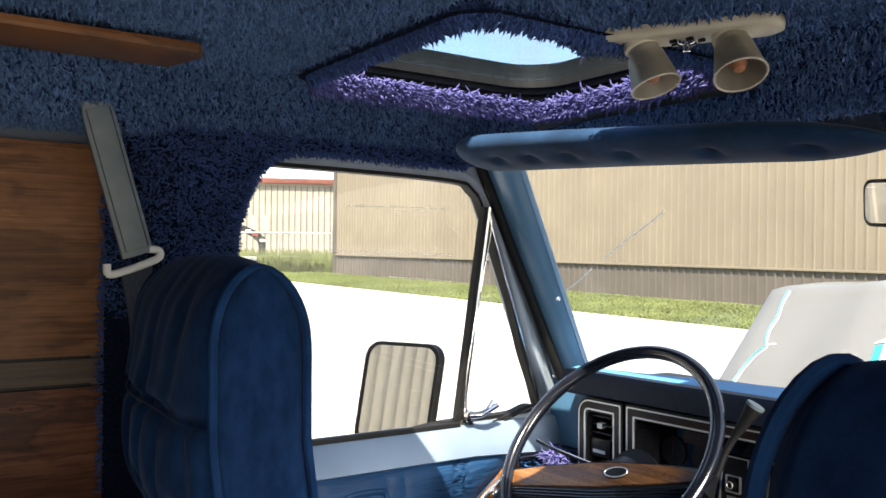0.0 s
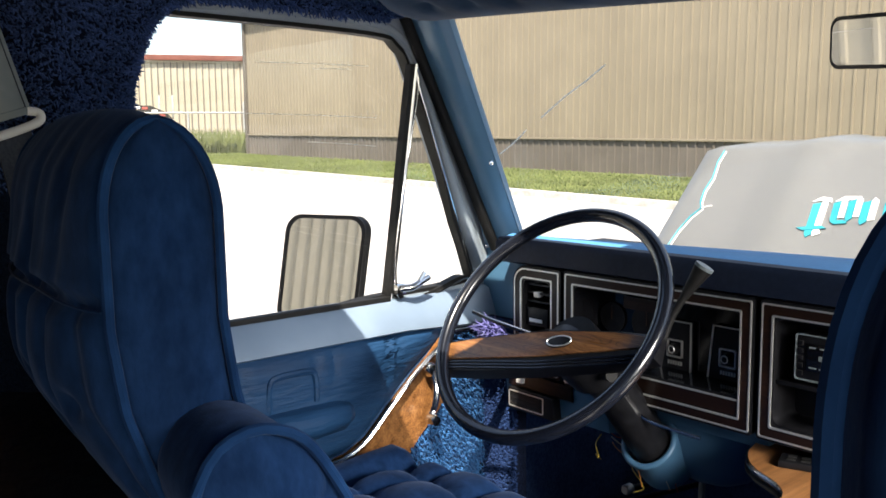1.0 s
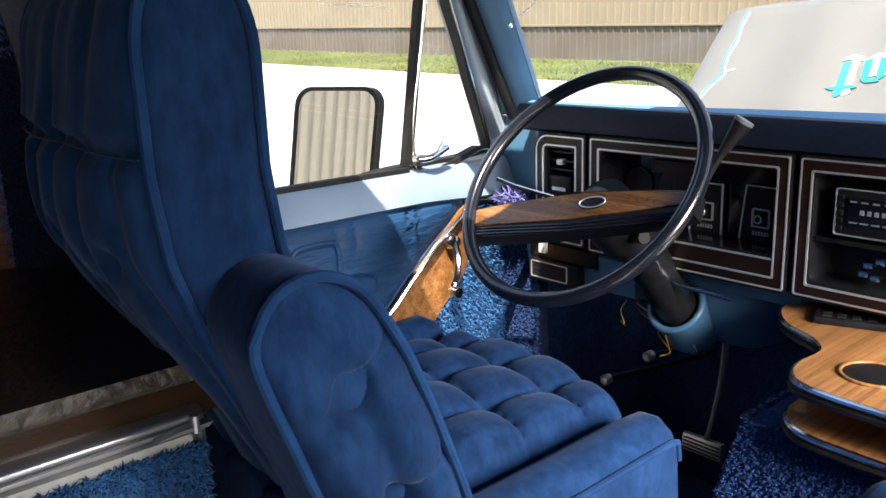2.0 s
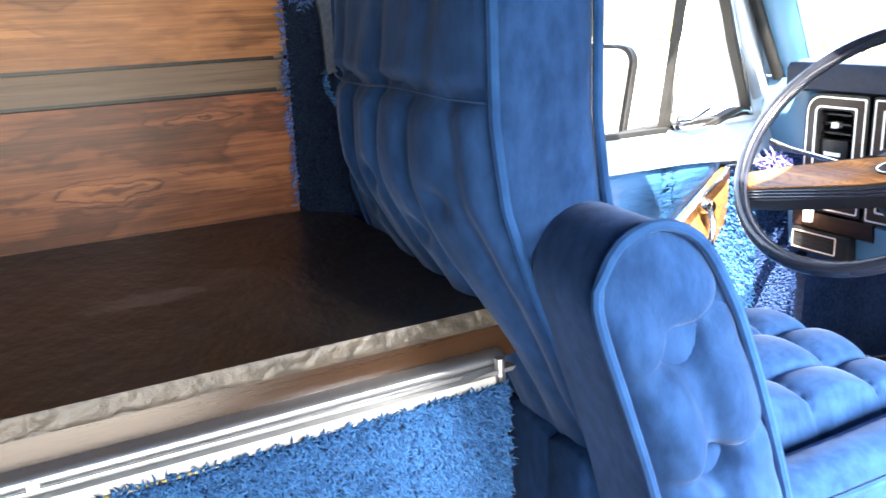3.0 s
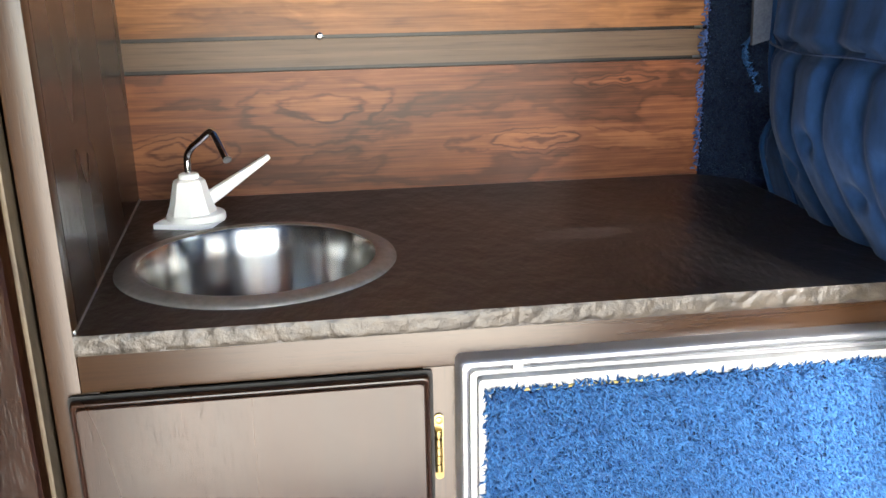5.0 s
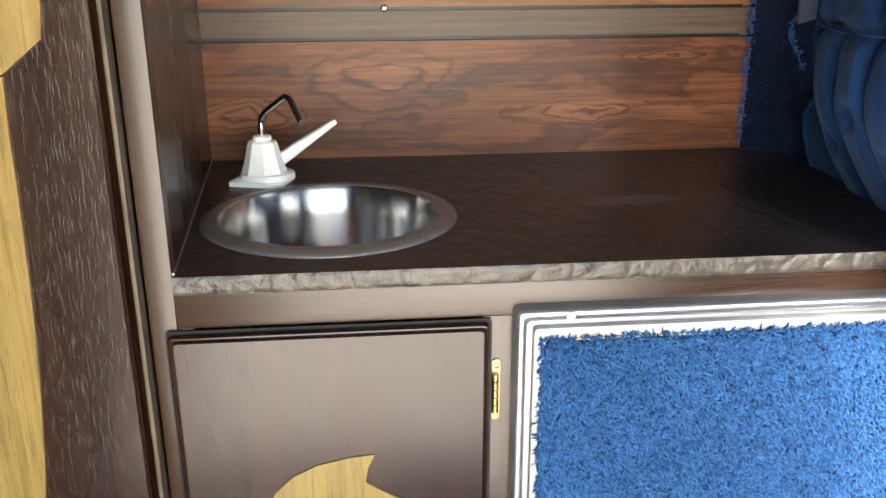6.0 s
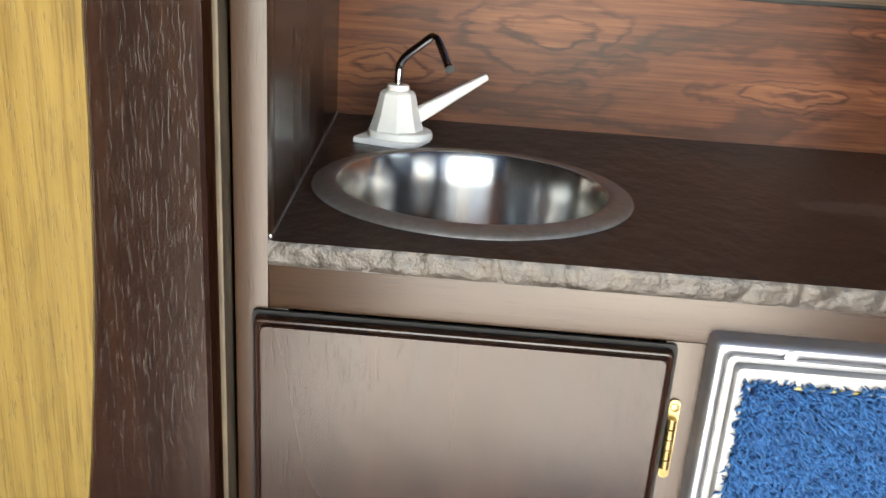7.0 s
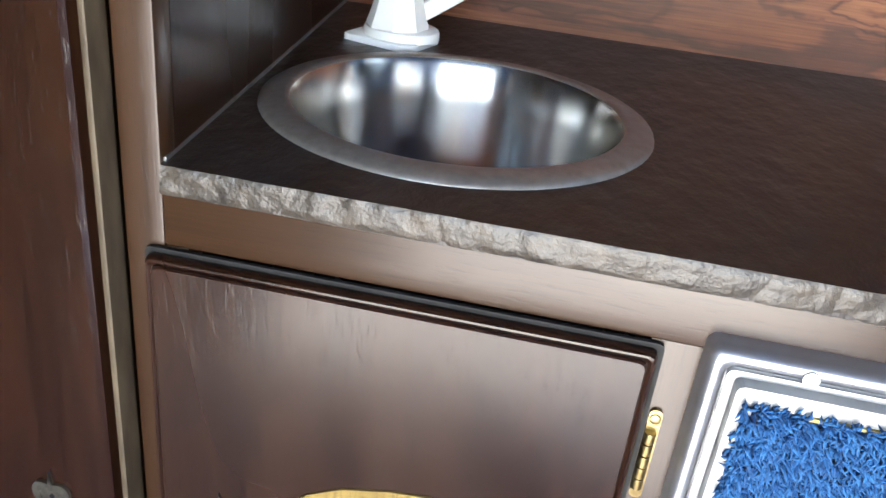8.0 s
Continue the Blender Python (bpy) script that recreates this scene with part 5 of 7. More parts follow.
for y in (0.455, 0.60, 0.80, 0.95, 1.05, 1.12, 1.18):
    dip = 0.0 if y < 0.95 else (y - 0.95) * 0.10
    br.append([(DX - 0.03, y, 0.725), (DX - 0.03, y, 0.790), (DX + 0.012, y, 0.790), (DX + 0.022, y, 0.786), (-0.826, y, 0.748 - dip * 0.6), (-0.822, y, 0.739 - dip * 0.6), (-0.845, y, 0.728 - dip * 0.6)])
part("belt_rail", loft(br), M_RAIL, dr, "pale blue painted belt rail", angle=50)
part("glass_wiper", box(DX + 0.001, DX + 0.017, 0.475, 0.94, 0.787, 0.797, 0.002), M_RUBBER, dr)
# padded vinyl panel with piped channels
vin = [(0.46, 0.742), (1.04, 0.736), (1.036, 0.712), (0.968, 0.663), (0.906, 0.608), (0.858, 0.564), (0.818, 0.544), (0.776, 0.538), (0.46, 0.532)]
grooves = [((0.630, 0.72), (0.630, 0.55), 0.004, 0.006), ((0.760, 0.73), (0.760, 0.66), 0.004, 0.006), ((0.796, 0.735), (0.796, 0.66), 0.005, 0.005), ((0.909, 0.735), (0.906, 0.61), 0.006, 0.005), ((0.919, 0.735), (0.916, 0.615), -0.003, 0.005), ((0.929, 0.735), (0.926, 0.62), 0.006, 0.005)]
part("vinyl_panel", pad(vin, "x", -0.836, 0.015, 0.003, (), n=120, rings=30, grooves=grooves), M_VINYL, dr, "padded blue vinyl panel")
part("skin", box(-0.90, -0.8385, 0.456, 1.16, 0.30, 0.70), M_VAN, dr, smooth=False)
chrome_path = smooth_loop([(-0.821, 1.045, 0.722), (-0.820, 1.034, 0.708), (-0.820, 0.968, 0.661), (-0.820, 0.906, 0.606), (-0.820, 0.858, 0.562), (-0.820, 0.818, 0.542), (-0.820, 0.776, 0.536), (-0.820, 0.60, 0.531)], 60, False)
part("chrome_moulding", tube(chrome_path, 0.0042, 8), M_CHROME, dr, "chrome moulding")
part("chrome_moulding", tube([(-0.821, 1.045, 0.722), (-0.821, 1.13, 0.718)], 0.0045, 8), M_CHROME, dr, "chrome moulding")
wood_pts = [(1.040, 0.720), (0.968, 0.659), (0.906, 0.604), (0.858, 0.560), (0.818, 0.540), (0.776, 0.534), (0.60, 0.529), (0.60, 0.40), (0.865, 0.40), (0.900, 0.445), (0.936, 0.490), (0.976, 0.535), (1.025, 0.580), (1.052, 0.615), (1.060, 0.65), (1.060, 0.72)]
part("wood_panel", prism(wood_pts, "x", -0.837, -0.827, 0.002), M_BURL, dr, "burl wood lower panel")
part("carpet_panel", prism([(1.060, 0.72), (1.060, 0.65), (1.052, 0.615), (1.025, 0.58), (0.976, 0.535), (0.936, 0.49), (0.865, 0.40), (0.60, 0.40), (0.60, 0.32), (1.14, 0.32), (1.14, 0.71)], "x", -0.838, -0.832), M_BACK, dr, smooth=False)
cp = spread(9000, 0.84, 1.14, 0.40, 0.71, poly_keep([(1.060, 0.72), (1.060, 0.65), (1.052, 0.615), (1.025, 0.58), (0.976, 0.535), (0.936, 0.49), (0.865, 0.40), (1.14, 0.40), (1.14, 0.71)]), 51)
strands("door_shag", np.column_stack([np.full(len(cp), -0.832), cp]), np.tile([1.0, 0, 0], (len(cp), 1)), 0.016, 0.0022, M_SHAG_BLUE, dr, "blue shag lower carpet", 52, 0.9, (0, 0, -0.3))
# pull cup, armrest, window crank
part("pull_surround", tube(smooth_loop([(-0.822, 0.672, 0.648), (-0.821, 0.674, 0.691), (-0.821, 0.688, 0.703), (-0.821, 0.745, 0.703), (-0.821, 0.757, 0.692), (-0.821, 0.758, 0.652)], 36, False), 0.0062, 8), M_VINYL, dr, "blue vinyl pull surround")
part("pull_cup", box(-0.836, -0.8215, 0.680, 0.750, 0.652, 0.694, 0.004), M_VINYL, dr)
ar = []
for y, w, h in ((0.52, 0.040, 0.052), (0.60, 0.046, 0.055), (0.74, 0.046, 0.055), (0.80, 0.040, 0.050), (0.818, 0.028, 0.036), (0.823, 0.015, 0.02)):
    ar.append([(-0.83 + a * w * 1.2, y, 0.647 - 0.5 * (0.055 - h) + b * h) for a, b in ((0, 0), (0.55, -0.02), (0.88, -0.12), (1, -0.35), (0.95, -0.62), (0.60, -0.92), (0, -1.05))])
part("armrest", loft(ar), M_VINYL, dr, "blue vinyl armrest", angle=60)
ck = part("window_crank", tube(smooth_loop([(-0.812, 1.000, 0.659), (-0.802, 0.998, 0.63), (-0.800, 0.992, 0.60), (-0.806, 0.985, 0.577)], 16, False), 0.006, 8), M_CHROME, dr, "chrome window crank")
part("crank_hub", lathe([(0.0, 0.0), (0.015, 0.0), (0.015, 0.012), (0.011, 0.020), (0, 0.021)], (-0.828, 1.0, 0.660), 20, m=Matrix.Rotation(radians(90), 3, 'Y')), M_CHROME, ck)
part("crank_knob", lathe([(0.006, 0.0), (0.010, 0.004), (0.011, 0.018), (0.009, 0.024), (0.0, 0.025)], (-0.808, 0.983, 0.575), 16, m=Matrix.Rotation(radians(90), 3, 'Y')), M_CHROME, ck)

# ---- A-pillars, windscreen, cowl, hood ----
for sgn, nm in ((1, "pillar_left"), (-1, "pillar_right")):
    rows = []
    for f in (0.0, 0.25, 0.5, 0.75, 1.0):
        y0, z = 0.982 + 0.212 * f, 1.285 - 0.42 * f
        w = 0.050 - 0.008 * f
        xo = -0.83 - 0.02 * f
        rows.append([(sgn * a, b, z) for a, b in ((xo - 0.04, y0 + 0.0), (xo + 0.022, y0 + 0.001), (xo + 0.036, y0 + 0.005), (xo + 0.046, y0 + 0.013), (xo + 0.052, y0 + 0.024), (xo + 0.055, y0 + w * 0.55), (xo + 0.054, y0 + w * 0.78), (xo + 0.048, y0 + w * 0.95), (xo + 0.036, y0 + w + 0.008), (xo + 0.016, y0 + w + 0.018), (xo - 0.04, y0 + w + 0.01))])
    pil = lone(nm, loft(rows), M_PAINT, "pale blue painted windscreen pillar", "pillar", "structure")
    foot = [[(sgn * x, y, z) for x, y in ((-0.895, 1.176 - d), (-0.80, 1.172 - d), (-0.765, 1.166), (-0.748, 1.176), (-0.748, 1.215), (-0.895, 1.215))] for z, d in ((0.60, 0.0), (0.74, 0.002), (0.82, 0.0), (0.862, -0.012))]
    part("pillar_foot", loft(foot), M_PAINT_SHADED, pil, "blue painted lower end of the pillar", angle=60)
    if sgn == 1:
        part("pillar_seal", tube([(-0.845, 0.974 + 0.212 * f, 1.283 - 0.42 * f) for f in (0, 0.3, 0.6, 1.0)], 0.010, 10), M_RUBBER, pil, "black door seal")
        part("pillar_screw", lathe([(0.005, 0), (0.0045, 0.002), (0.002, 0.003)], (-0.781, 1.1155, 1.030), 12, m=Matrix.Rotation(radians(90), 3, 'Y')), M_CHROME, pil)


def ws_y(x, f):
    """Windscreen in plan: bowed forward between the pillars; f: 0 at the header, 1 at the cowl."""
    return 1.02 + 0.20 * f + 0.14 * (1 - (x / 0.80) ** 2)


rows = [[(x, ws_y(x, f), 1.285 - 0.42 * f) for x in [-0.80 + 1.6 * i / 24 for i in range(25)]] for f in (0, 0.33, 0.66, 1.0)]
wsb = loft(rows, False, False)
bmesh.ops.solidify(wsb, geom=wsb.faces[:], thickness=0.004)
wscr = lone("windscreen", wsb, M_GLASS, "clear curved windscreen with a few scratches", "windscreen", "structure")
wscr.visible_shadow = False
for pts in (((-0.54, 0.23), (-0.58, 0.285), (-0.625, 0.34), (-0.68, 0.42)), ((-0.715, 0.47), (-0.745, 0.52), (-0.78, 0.57))):
    part("scratch", tube([(x, ws_y(x, f) - 0.003, 1.285 - 0.42 * f) for x, f in pts], 0.0013, 4), M_SCRATCH, wscr, "fine pale scratch")
hdr = [[(x, ws_y(x, 0) - 0.02, 1.284), (x, ws_y(x, 0) - 0.045, 1.296), (x, ws_y(x, 0) - 0.05, 1.43), (x, ws_y(x, 0) + 0.03, 1.43), (x, ws_y(x, 0) + 0.012, 1.284)] for x in [-0.82 + 1.64 * i / 20 for i in range(21)]]
lone("windscreen_header", loft(hdr), M_PAINT_GREY, "pale painted header over the windscreen", "trim", "structure")
lin = [[(x, 1.03, 1.31), (x, ws_y(x, 0) - 0.03, 1.275), (x, ws_y(x, 0) - 0.03, 1.31)] for x in [-0.82 + 1.64 * i / 20 for i in range(21)]]
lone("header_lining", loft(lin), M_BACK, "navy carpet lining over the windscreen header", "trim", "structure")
cw = [[(x, ws_y(x, 1) + 0.02, 0.875), (x, ws_y(x, 1) + 0.16, 0.845), (x, ws_y(x, 1) + 0.16, 0.80), (x, ws_y(x, 1) + 0.02, 0.80)] for x in [-0.88 + 1.76 * i / 16 for i in range(17)]]
lone("cowl", loft(cw), M_METALBODY, "silver-grey cowl below the windscreen", "cowl", "structure")
lone("firewall", box(-0.90, 0.90, 1.62, 1.66, -0.05, 0.78), M_FOOT, "navy carpeted firewall behind the pedals", "wall", "structure", smooth=False)
lone("kick_wall", box(-0.90, -0.86, 1.10, 1.64, -0.05, 0.735), M_FOOT, "navy carpeted kick panel in the footwell", "wall", "structure", smooth=False)
lone("kick_wall", box(0.86, 0.90, 1.10, 1.64, -0.05, 0.86), M_FOOT, "navy carpeted kick panel in the footwell", "wall", "structure", smooth=False)

# hood, propped open, its skin rising in front of the windscreen
HOOD0, HOOD1 = Vector((0, 1.50, 0.80)), Vector((0, 1.70, 1.048))
hood = thing("hood", (0, 1.5, 0.8), "silver-grey van hood propped open with turquoise lettering", "hood")
hrow = []
for i in range(21):
    f = i / 20
    c = HOOD0.lerp(HOOD1, min(f / 0.92, 1.0))
    if f > 0.92:
        c = HOOD1 + Vector((0, 0.10 * (f - 0.92) / 0.08, 0.010 * (f - 0.92) / 0.08))
    w = 0.780 - 0.035 * f - (0.03 * ((f - 0.92) / 0.08) ** 2 if f > 0.92 else 0)
    row = []
    for j in range(41):
        u = -1 + 2 * j / 40
        crown = 0.022 * (1 - u * u) + 0.014 * math.exp(-((abs(u) - 0.62) / 0.06) ** 2)
        edge = -0.05 * max(0, (abs(u) - 0.93) / 0.07) ** 2
        nv = Vector((0, -0.787, 0.617))
        row.append(c + Vector((u * w, 0, 0)) + nv * (crown + edge))
    hrow.append(row)
hb = loft(hrow, False, False)
bmesh.ops.solidify(hb, geom=hb.faces[:], thickness=-0.012)
skin = part("skin", hb, M_METALBODY, hood, "silver-grey metallic skin", angle=60)


def on_hood(x, f, lift=0.004):
    c = HOOD0.lerp(HOOD1, f / 0.92)
    u = x / (0.780 - 0.035 * f)
    return c + Vector((x, 0, 0)) + Vector((0, -0.787, 0.617)) * (0.022 * (1 - u * u) + 0.014 * math.exp(-((abs(u) - 0.62) / 0.06) ** 2) + lift)


def decal(name, pts, material, label, lift=0.003):
    b = bmesh.new()
    lo = [b.verts.new(on_hood(x, f, lift - 0.002)) for x, f in pts]
    hi = [b.verts.new(on_hood(x, f, lift)) for x, f in pts]
    b.faces.new(lo), b.faces.new(list(reversed(hi)))
    for i in range(len(pts)):
        j = (i + 1) % len(pts)
        b.faces.new((lo[i], hi[i], hi[j], lo[j]))
    part(name, b, material, skin, label, smooth=False)


def stroke(pts, material, label, lift):
    decal("letter_stroke", pts, material, label, lift)


def stem(x, f0, f1, w=0.012):
    """A leaning broken-script stem in turquoise with its white shade beside it."""
    stroke([(x, f0 + 0.02), (x + 0.4 * w, f0), (x + 1.1 * w, f0 + 0.02), (x + 0.8 * w, f1), (x - 0.35 * w, f1 - 0.015)], M_CYAN, "turquoise letter stroke", 0.003)
    stroke([(x + 1.15 * w, f0 + 0.03), (x + 2.1 * w, f0 + 0.035), (x + 1.8 * w, f1 + 0.004), (x + 1.1 * w, f1 + 0.022), (x + 0.85 * w, f1 - 0.005)], M_WHITEPAINT, "white letter shade", 0.0024)


def tee(x):
    stem(x, 0.285, 0.51)
    stroke([(x - 0.018, 0.335), (x - 0.004, 0.325), (x + 0.036, 0.350), (x + 0.024, 0.366)], M_CYAN, "turquoise letter stroke", 0.0034)
    stroke([(x - 0.008, 0.508), (x + 0.008, 0.548), (x + 0.026, 0.540), (x + 0.028, 0.515), (x + 0.010, 0.522)], M_WHITEPAINT, "white letter shade", 0.0028)
    stroke([(x + 0.016, 0.296), (x + 0.030, 0.318), (x + 0.022, 0.338), (x + 0.013, 0.322)], M_WHITEPAINT, "white letter shade", 0.0030)


def bowl(x):
    stem(x, 0.388, 0.525, 0.011)
    stem(x + 0.026, 0.398, 0.540, 0.011)
    stroke([(x, 0.400), (x + 0.010, 0.378), (x + 0.034, 0.388), (x + 0.026, 0.406)], M_CYAN, "turquoise letter stroke", 0.0034)
    stroke([(x - 0.002, 0.520), (x + 0.012, 0.556), (x + 0.042, 0.558), (x + 0.030, 0.535)], M_WHITEPAINT, "white letter shade", 0.0034)


tee(-0.412)
bowl(-0.376)
stem(-0.324, 0.382, 0.535)
stem(-0.286, 0.388, 0.535)
tee(-0.240)
bowl(-0.200)
stem(-0.140, 0.300, 0.56, 0.014)
bowl(-0.112)
STRIPE = ((-0.700, 0.03), (-0.694, 0.17), (-0.686, 0.29), (-0.672, 0.39), (-0.655, 0.455), (-0.664, 0.50), (-0.668, 0.585), (-0.662, 0.68), (-0.668, 0.80), (-0.664, 0.89))
for dx, df, rr, mt, lab in ((0.0, 0.0, 0.0017, M_CYAN, "turquoise pinstripe"), (0.006, -0.012, 0.0014, M_WHITEPAINT, "white pinstripe")):
    part("pinstripe", tube([on_hood(x + dx, f + df, 0.001) for x, f in STRIPE], rr, 5), mt, skin, lab)
part("pinstripe", tube([on_hood(x, f, 0.001) for x, f in ((-0.655, 0.455), (-0.640, 0.470), (-0.632, 0.472))], 0.0014, 5), M_WHITEPAINT, skin, "white pinstripe")
for x0, f0, x1, f1 in ((-0.66, 0.03, -0.60, 0.115), (-0.645, 0.05, -0.642, 0.085)):
    part("scratch", tube([on_hood(x0, f0, 0.001), on_hood(x1, f1, 0.001)], 0.0009, 4), M_SCRATCH, skin, "pale scratch")

# ---- dashboard ----
dash = thing("dashboard", (0, 1.2, 0.6), "black and woodgrain dashboard with blue padded top", "dashboard")
DY = 1.115
dx0, dx1 = -0.765, 0.80
dt = [[(x, DY + 0.012, 0.872), (x, DY + 0.002, 0.884), (x, DY + 0.012, 0.896), (x, DY + 0.04, 0.900), (x, ws_y(x, 1.0) + 0.01, 0.885), (x, ws_y(x, 1.0) + 0.01, 0.86)] for x in [dx0 + (dx1 - dx0) * i / 24 for i in range(25)]]
part("top_pad", loft(dt), M_DASH_TOP, dash, "blue padded dash top")
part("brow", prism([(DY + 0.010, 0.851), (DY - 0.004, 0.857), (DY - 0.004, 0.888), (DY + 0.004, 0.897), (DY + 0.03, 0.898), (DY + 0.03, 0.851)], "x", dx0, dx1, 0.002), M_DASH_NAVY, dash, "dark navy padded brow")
part("body", box(dx0 + 0.01, dx1 - 0.01, DY + 0.075, 1.40, 0.64, 0.872), M_BLACK, dash, smooth=False)


def bezel(name, x0, x1, z0, z1, r, depth, rect_in, material_in):
    """A framed bay: face plate, two silver lines with woodgrain between, and a recess."""
    k = 6
    o = round_rect(x0, x1, z0, z1, r, k)
    pl = part(name, ring_plate(o, round_rect(*rect_in, 0.010, k), "y", DY, DY + 0.02), M_BLACK, dash, smooth=False)

    def line(d, w, mat_, nm, y):
        a = round_rect(x0 + d, x1 - d, z0 + d, z1 - d, [max(q - d, 0.003) for q in r], k)
        b = round_rect(x0 + d + w, x1 - d - w, z0 + d + w, z1 - d - w, [max(q - d - w, 0.003) for q in r], k)
        part(nm, ring_plate(a, b, "y", y, DY + 0.004), mat_, pl, smooth=False)
    line(0.004, 0.0022, M_TRIM, "silver_line", DY - 0.0022)
    line(0.0064, 0.0125, M_DASHWOOD, "woodgrain_band", DY - 0.0012)
    line(0.0190, 0.0026, M_TRIM, "silver_line", DY - 0.0024)
    xi0, xi1, zi0, zi1 = rect_in
    rec = bmesh.new()
    loft([[(x, y, z) for x, z in round_rect(xi0 + d, xi1 - d, zi0 + d, zi1 - d, 0.010, k)] for y, d in ((DY, 0), (DY + depth, 0.006))], True, False, rec)
    b2 = [rec.verts.new((x, DY + depth, z)) for x, z in round_rect(xi0 + 0.006, xi1 - 0.006, zi0 + 0.006, zi1 - 0.006, 0.010, k)]
    rec.faces.new(b2)
    part("recess", rec, material_in, pl, smooth=False)
    return pl


b1 = bezel("vent_bezel", -0.724, -0.6105, 0.660, 0.851, (0.006, 0.03, 0.006, 0.006), 0.05, (-0.699, -0.635, 0.684, 0.826), M_BLACK)
b2 = bezel("cluster_bezel", -0.604, -0.2535, 0.656, 0.852, (0.006, 0.006, 0.006, 0.006), 0.055, (-0.580, -0.2765, 0.708, 0.828), M_DARKGLASS)
b3 = bezel("centre_bezel", -0.247, 0.06, 0.656, 0.852, (0.006, 0.006, 0.006, 0.006), 0.05, (-0.223, 0.036, 0.682, 0.828), M_BLACK)
bezel("glovebox_bezel", 0.066, 0.74, 0.656, 0.852, (0.03, 0.006, 0.006, 0.006), 0.02, (0.09, 0.715, 0.682, 0.828), M_DASHWOOD)
part("lower_silver_line", box(-0.580, -0.2765, DY - 0.002, DY + 0.003, 0.7015, 0.704), M_TRIM, b2, smooth=False)
part("lower_wood", box(-0.580, -0.2765, DY - 0.0012, DY + 0.003, 0.6805, 0.7010), M_DASHWOOD, b2, smooth=False)
# vent and light switches
for z, mt in ((0.818, M_BLACK), (0.803, M_BLACK), (0.788, M_BLACK)):
    part("vent_slat", box(-0.700, -0.646, DY + 0.010, DY + 0.034, z - 0.0015, z + 0.0015), mt, b1, smooth=False)
part("vent_thumbwheel", box(-0.680, -0.668, DY + 0.006, DY + 0.02, 0.796, 0.806, 0.002), M_WHITE, b1)
part("switch_plate", box(-0.700, -0.646, DY + 0.006, DY + 0.02, 0.745, 0.778, 0.002), M_BLACK, b1)
part("switch_mark", box(-0.688, -0.658, DY + 0.0045, DY + 0.007, 0.752, 0.758), M_TRIM, b1, smooth=False)
part("switch_knob", lathe([(0.009, 0), (0.008, 0.016), (0, 0.017)], (-0.672, DY + 0.02, 0.712), 16, m=Matrix.Rotation(radians(90), 3, 'X')), M_BLACK, b1)
# instrument lens with gauges and two square control panels
for x, w in ((-0.54, 0.05), (-0.47, 0.06)):
    part("gauge_face", lathe([(0, 0), (w * 0.5, 0), (w * 0.5, 0.002), (0, 0.002)], (x, DY + 0.052, 0.775), 28, m=Matrix.Rotation(radians(90), 3, 'X')), M_BLACK, b2)
    part("gauge_needle", box(x - 0.001, x + 0.001, DY + 0.047, DY + 0.0485, 0.772, 0.795), M_DASHWOOD, b2, smooth=False)
part("reflector", box(-0.515, -0.44, DY + 0.0475, DY + 0.0495, 0.795, 0.815), M_DASHWOOD, b2, smooth=False)


def control(x, z, w, h):
    fr_ = [(x - w, z - h), (x + w * 1.02, z - h), (x + w, z + h), (x - w * 0.72, z + h)]
    inn = [(x - w + 0.0022, z - h + 0.0022), (x + w * 1.02 - 0.0022, z - h + 0.0022), (x + w - 0.0022, z + h - 0.0016), (x - w * 0.72 + 0.0016, z + h - 0.0016)]
    c = part("control_panel", prism(fr_, "y", DY + 0.046, DY + 0.05), M_BLACK, b2, smooth=False)
    part("panel_outline", ring_plate(fr_, inn, "y", DY + 0.0435, DY + 0.0462), M_TRIM, c, smooth=False)
    part("square_outline", ring_plate(round_rect(x - 0.014, x + 0.014, z - 0.012, z + 0.016, 0.002, 2), round_rect(x - 0.012, x + 0.012, z - 0.010, z + 0.014, 0.0015, 2), "y", DY + 0.042, DY + 0.0462), M_TRIM, c, smooth=False)
    part("knob", lathe([(0.0, 0.0), (0.0085, 0.0), (0.0078, 0.010), (0.0, 0.011)], (x, DY + 0.045, z + 0.002), 18, m=Matrix.Rotation(radians(90), 3, 'X')), M_BLACK, c)
    part("knob_ring", torus((x, DY + 0.0345, z + 0.002), Matrix.Rotation(radians(90), 3, 'X'), 0.0055, 0.0011, 20, 6), M_TRIM, c)
    for i in range(6):
        part("scale_mark", box(x - 0.012 + i * 0.0045, x - 0.010 + i * 0.0045, DY + 0.0435, DY + 0.0462, z - 0.024, z - 0.018), M_TRIM, c, smooth=False)


control(-0.412, 0.744, 0.029, 0.046)
control(-0.320, 0.745, 0.036, 0.049)
# radio
rad = thing("car_radio", (-0.10, 1.13, 0.77), "black car radio with lit display in the dashboard", "radio")
part("case", box(-0.195, -0.035, DY + 0.004, DY + 0.05, 0.752, 0.812, 0.003), M_BLACK, rad)
part("display", box(-0.180, -0.100, DY + 0.002, DY + 0.005, 0.765, 0.802, 0.001), M_DARKGLASS, rad)
for i in range(5):
    part("text_bar", box(-0.163 + i * 0.009, -0.158 + i * 0.009, DY + 0.0008, DY + 0.0026, 0.781, 0.787), M_BELT, rad, "pale display characters", smooth=False)
    part("text_bar", box(-0.176 + i * 0.014, -0.168 + i * 0.014, DY + 0.0008, DY + 0.0026, 0.7960, 0.7978), M_BELT, rad, "pale display characters", smooth=False)
    part("text_bar", box(-0.176 + i * 0.014, -0.166 + i * 0.014, DY + 0.0008, DY + 0.0026, 0.7690, 0.7706), M_BELT, rad, "pale display characters", smooth=False)
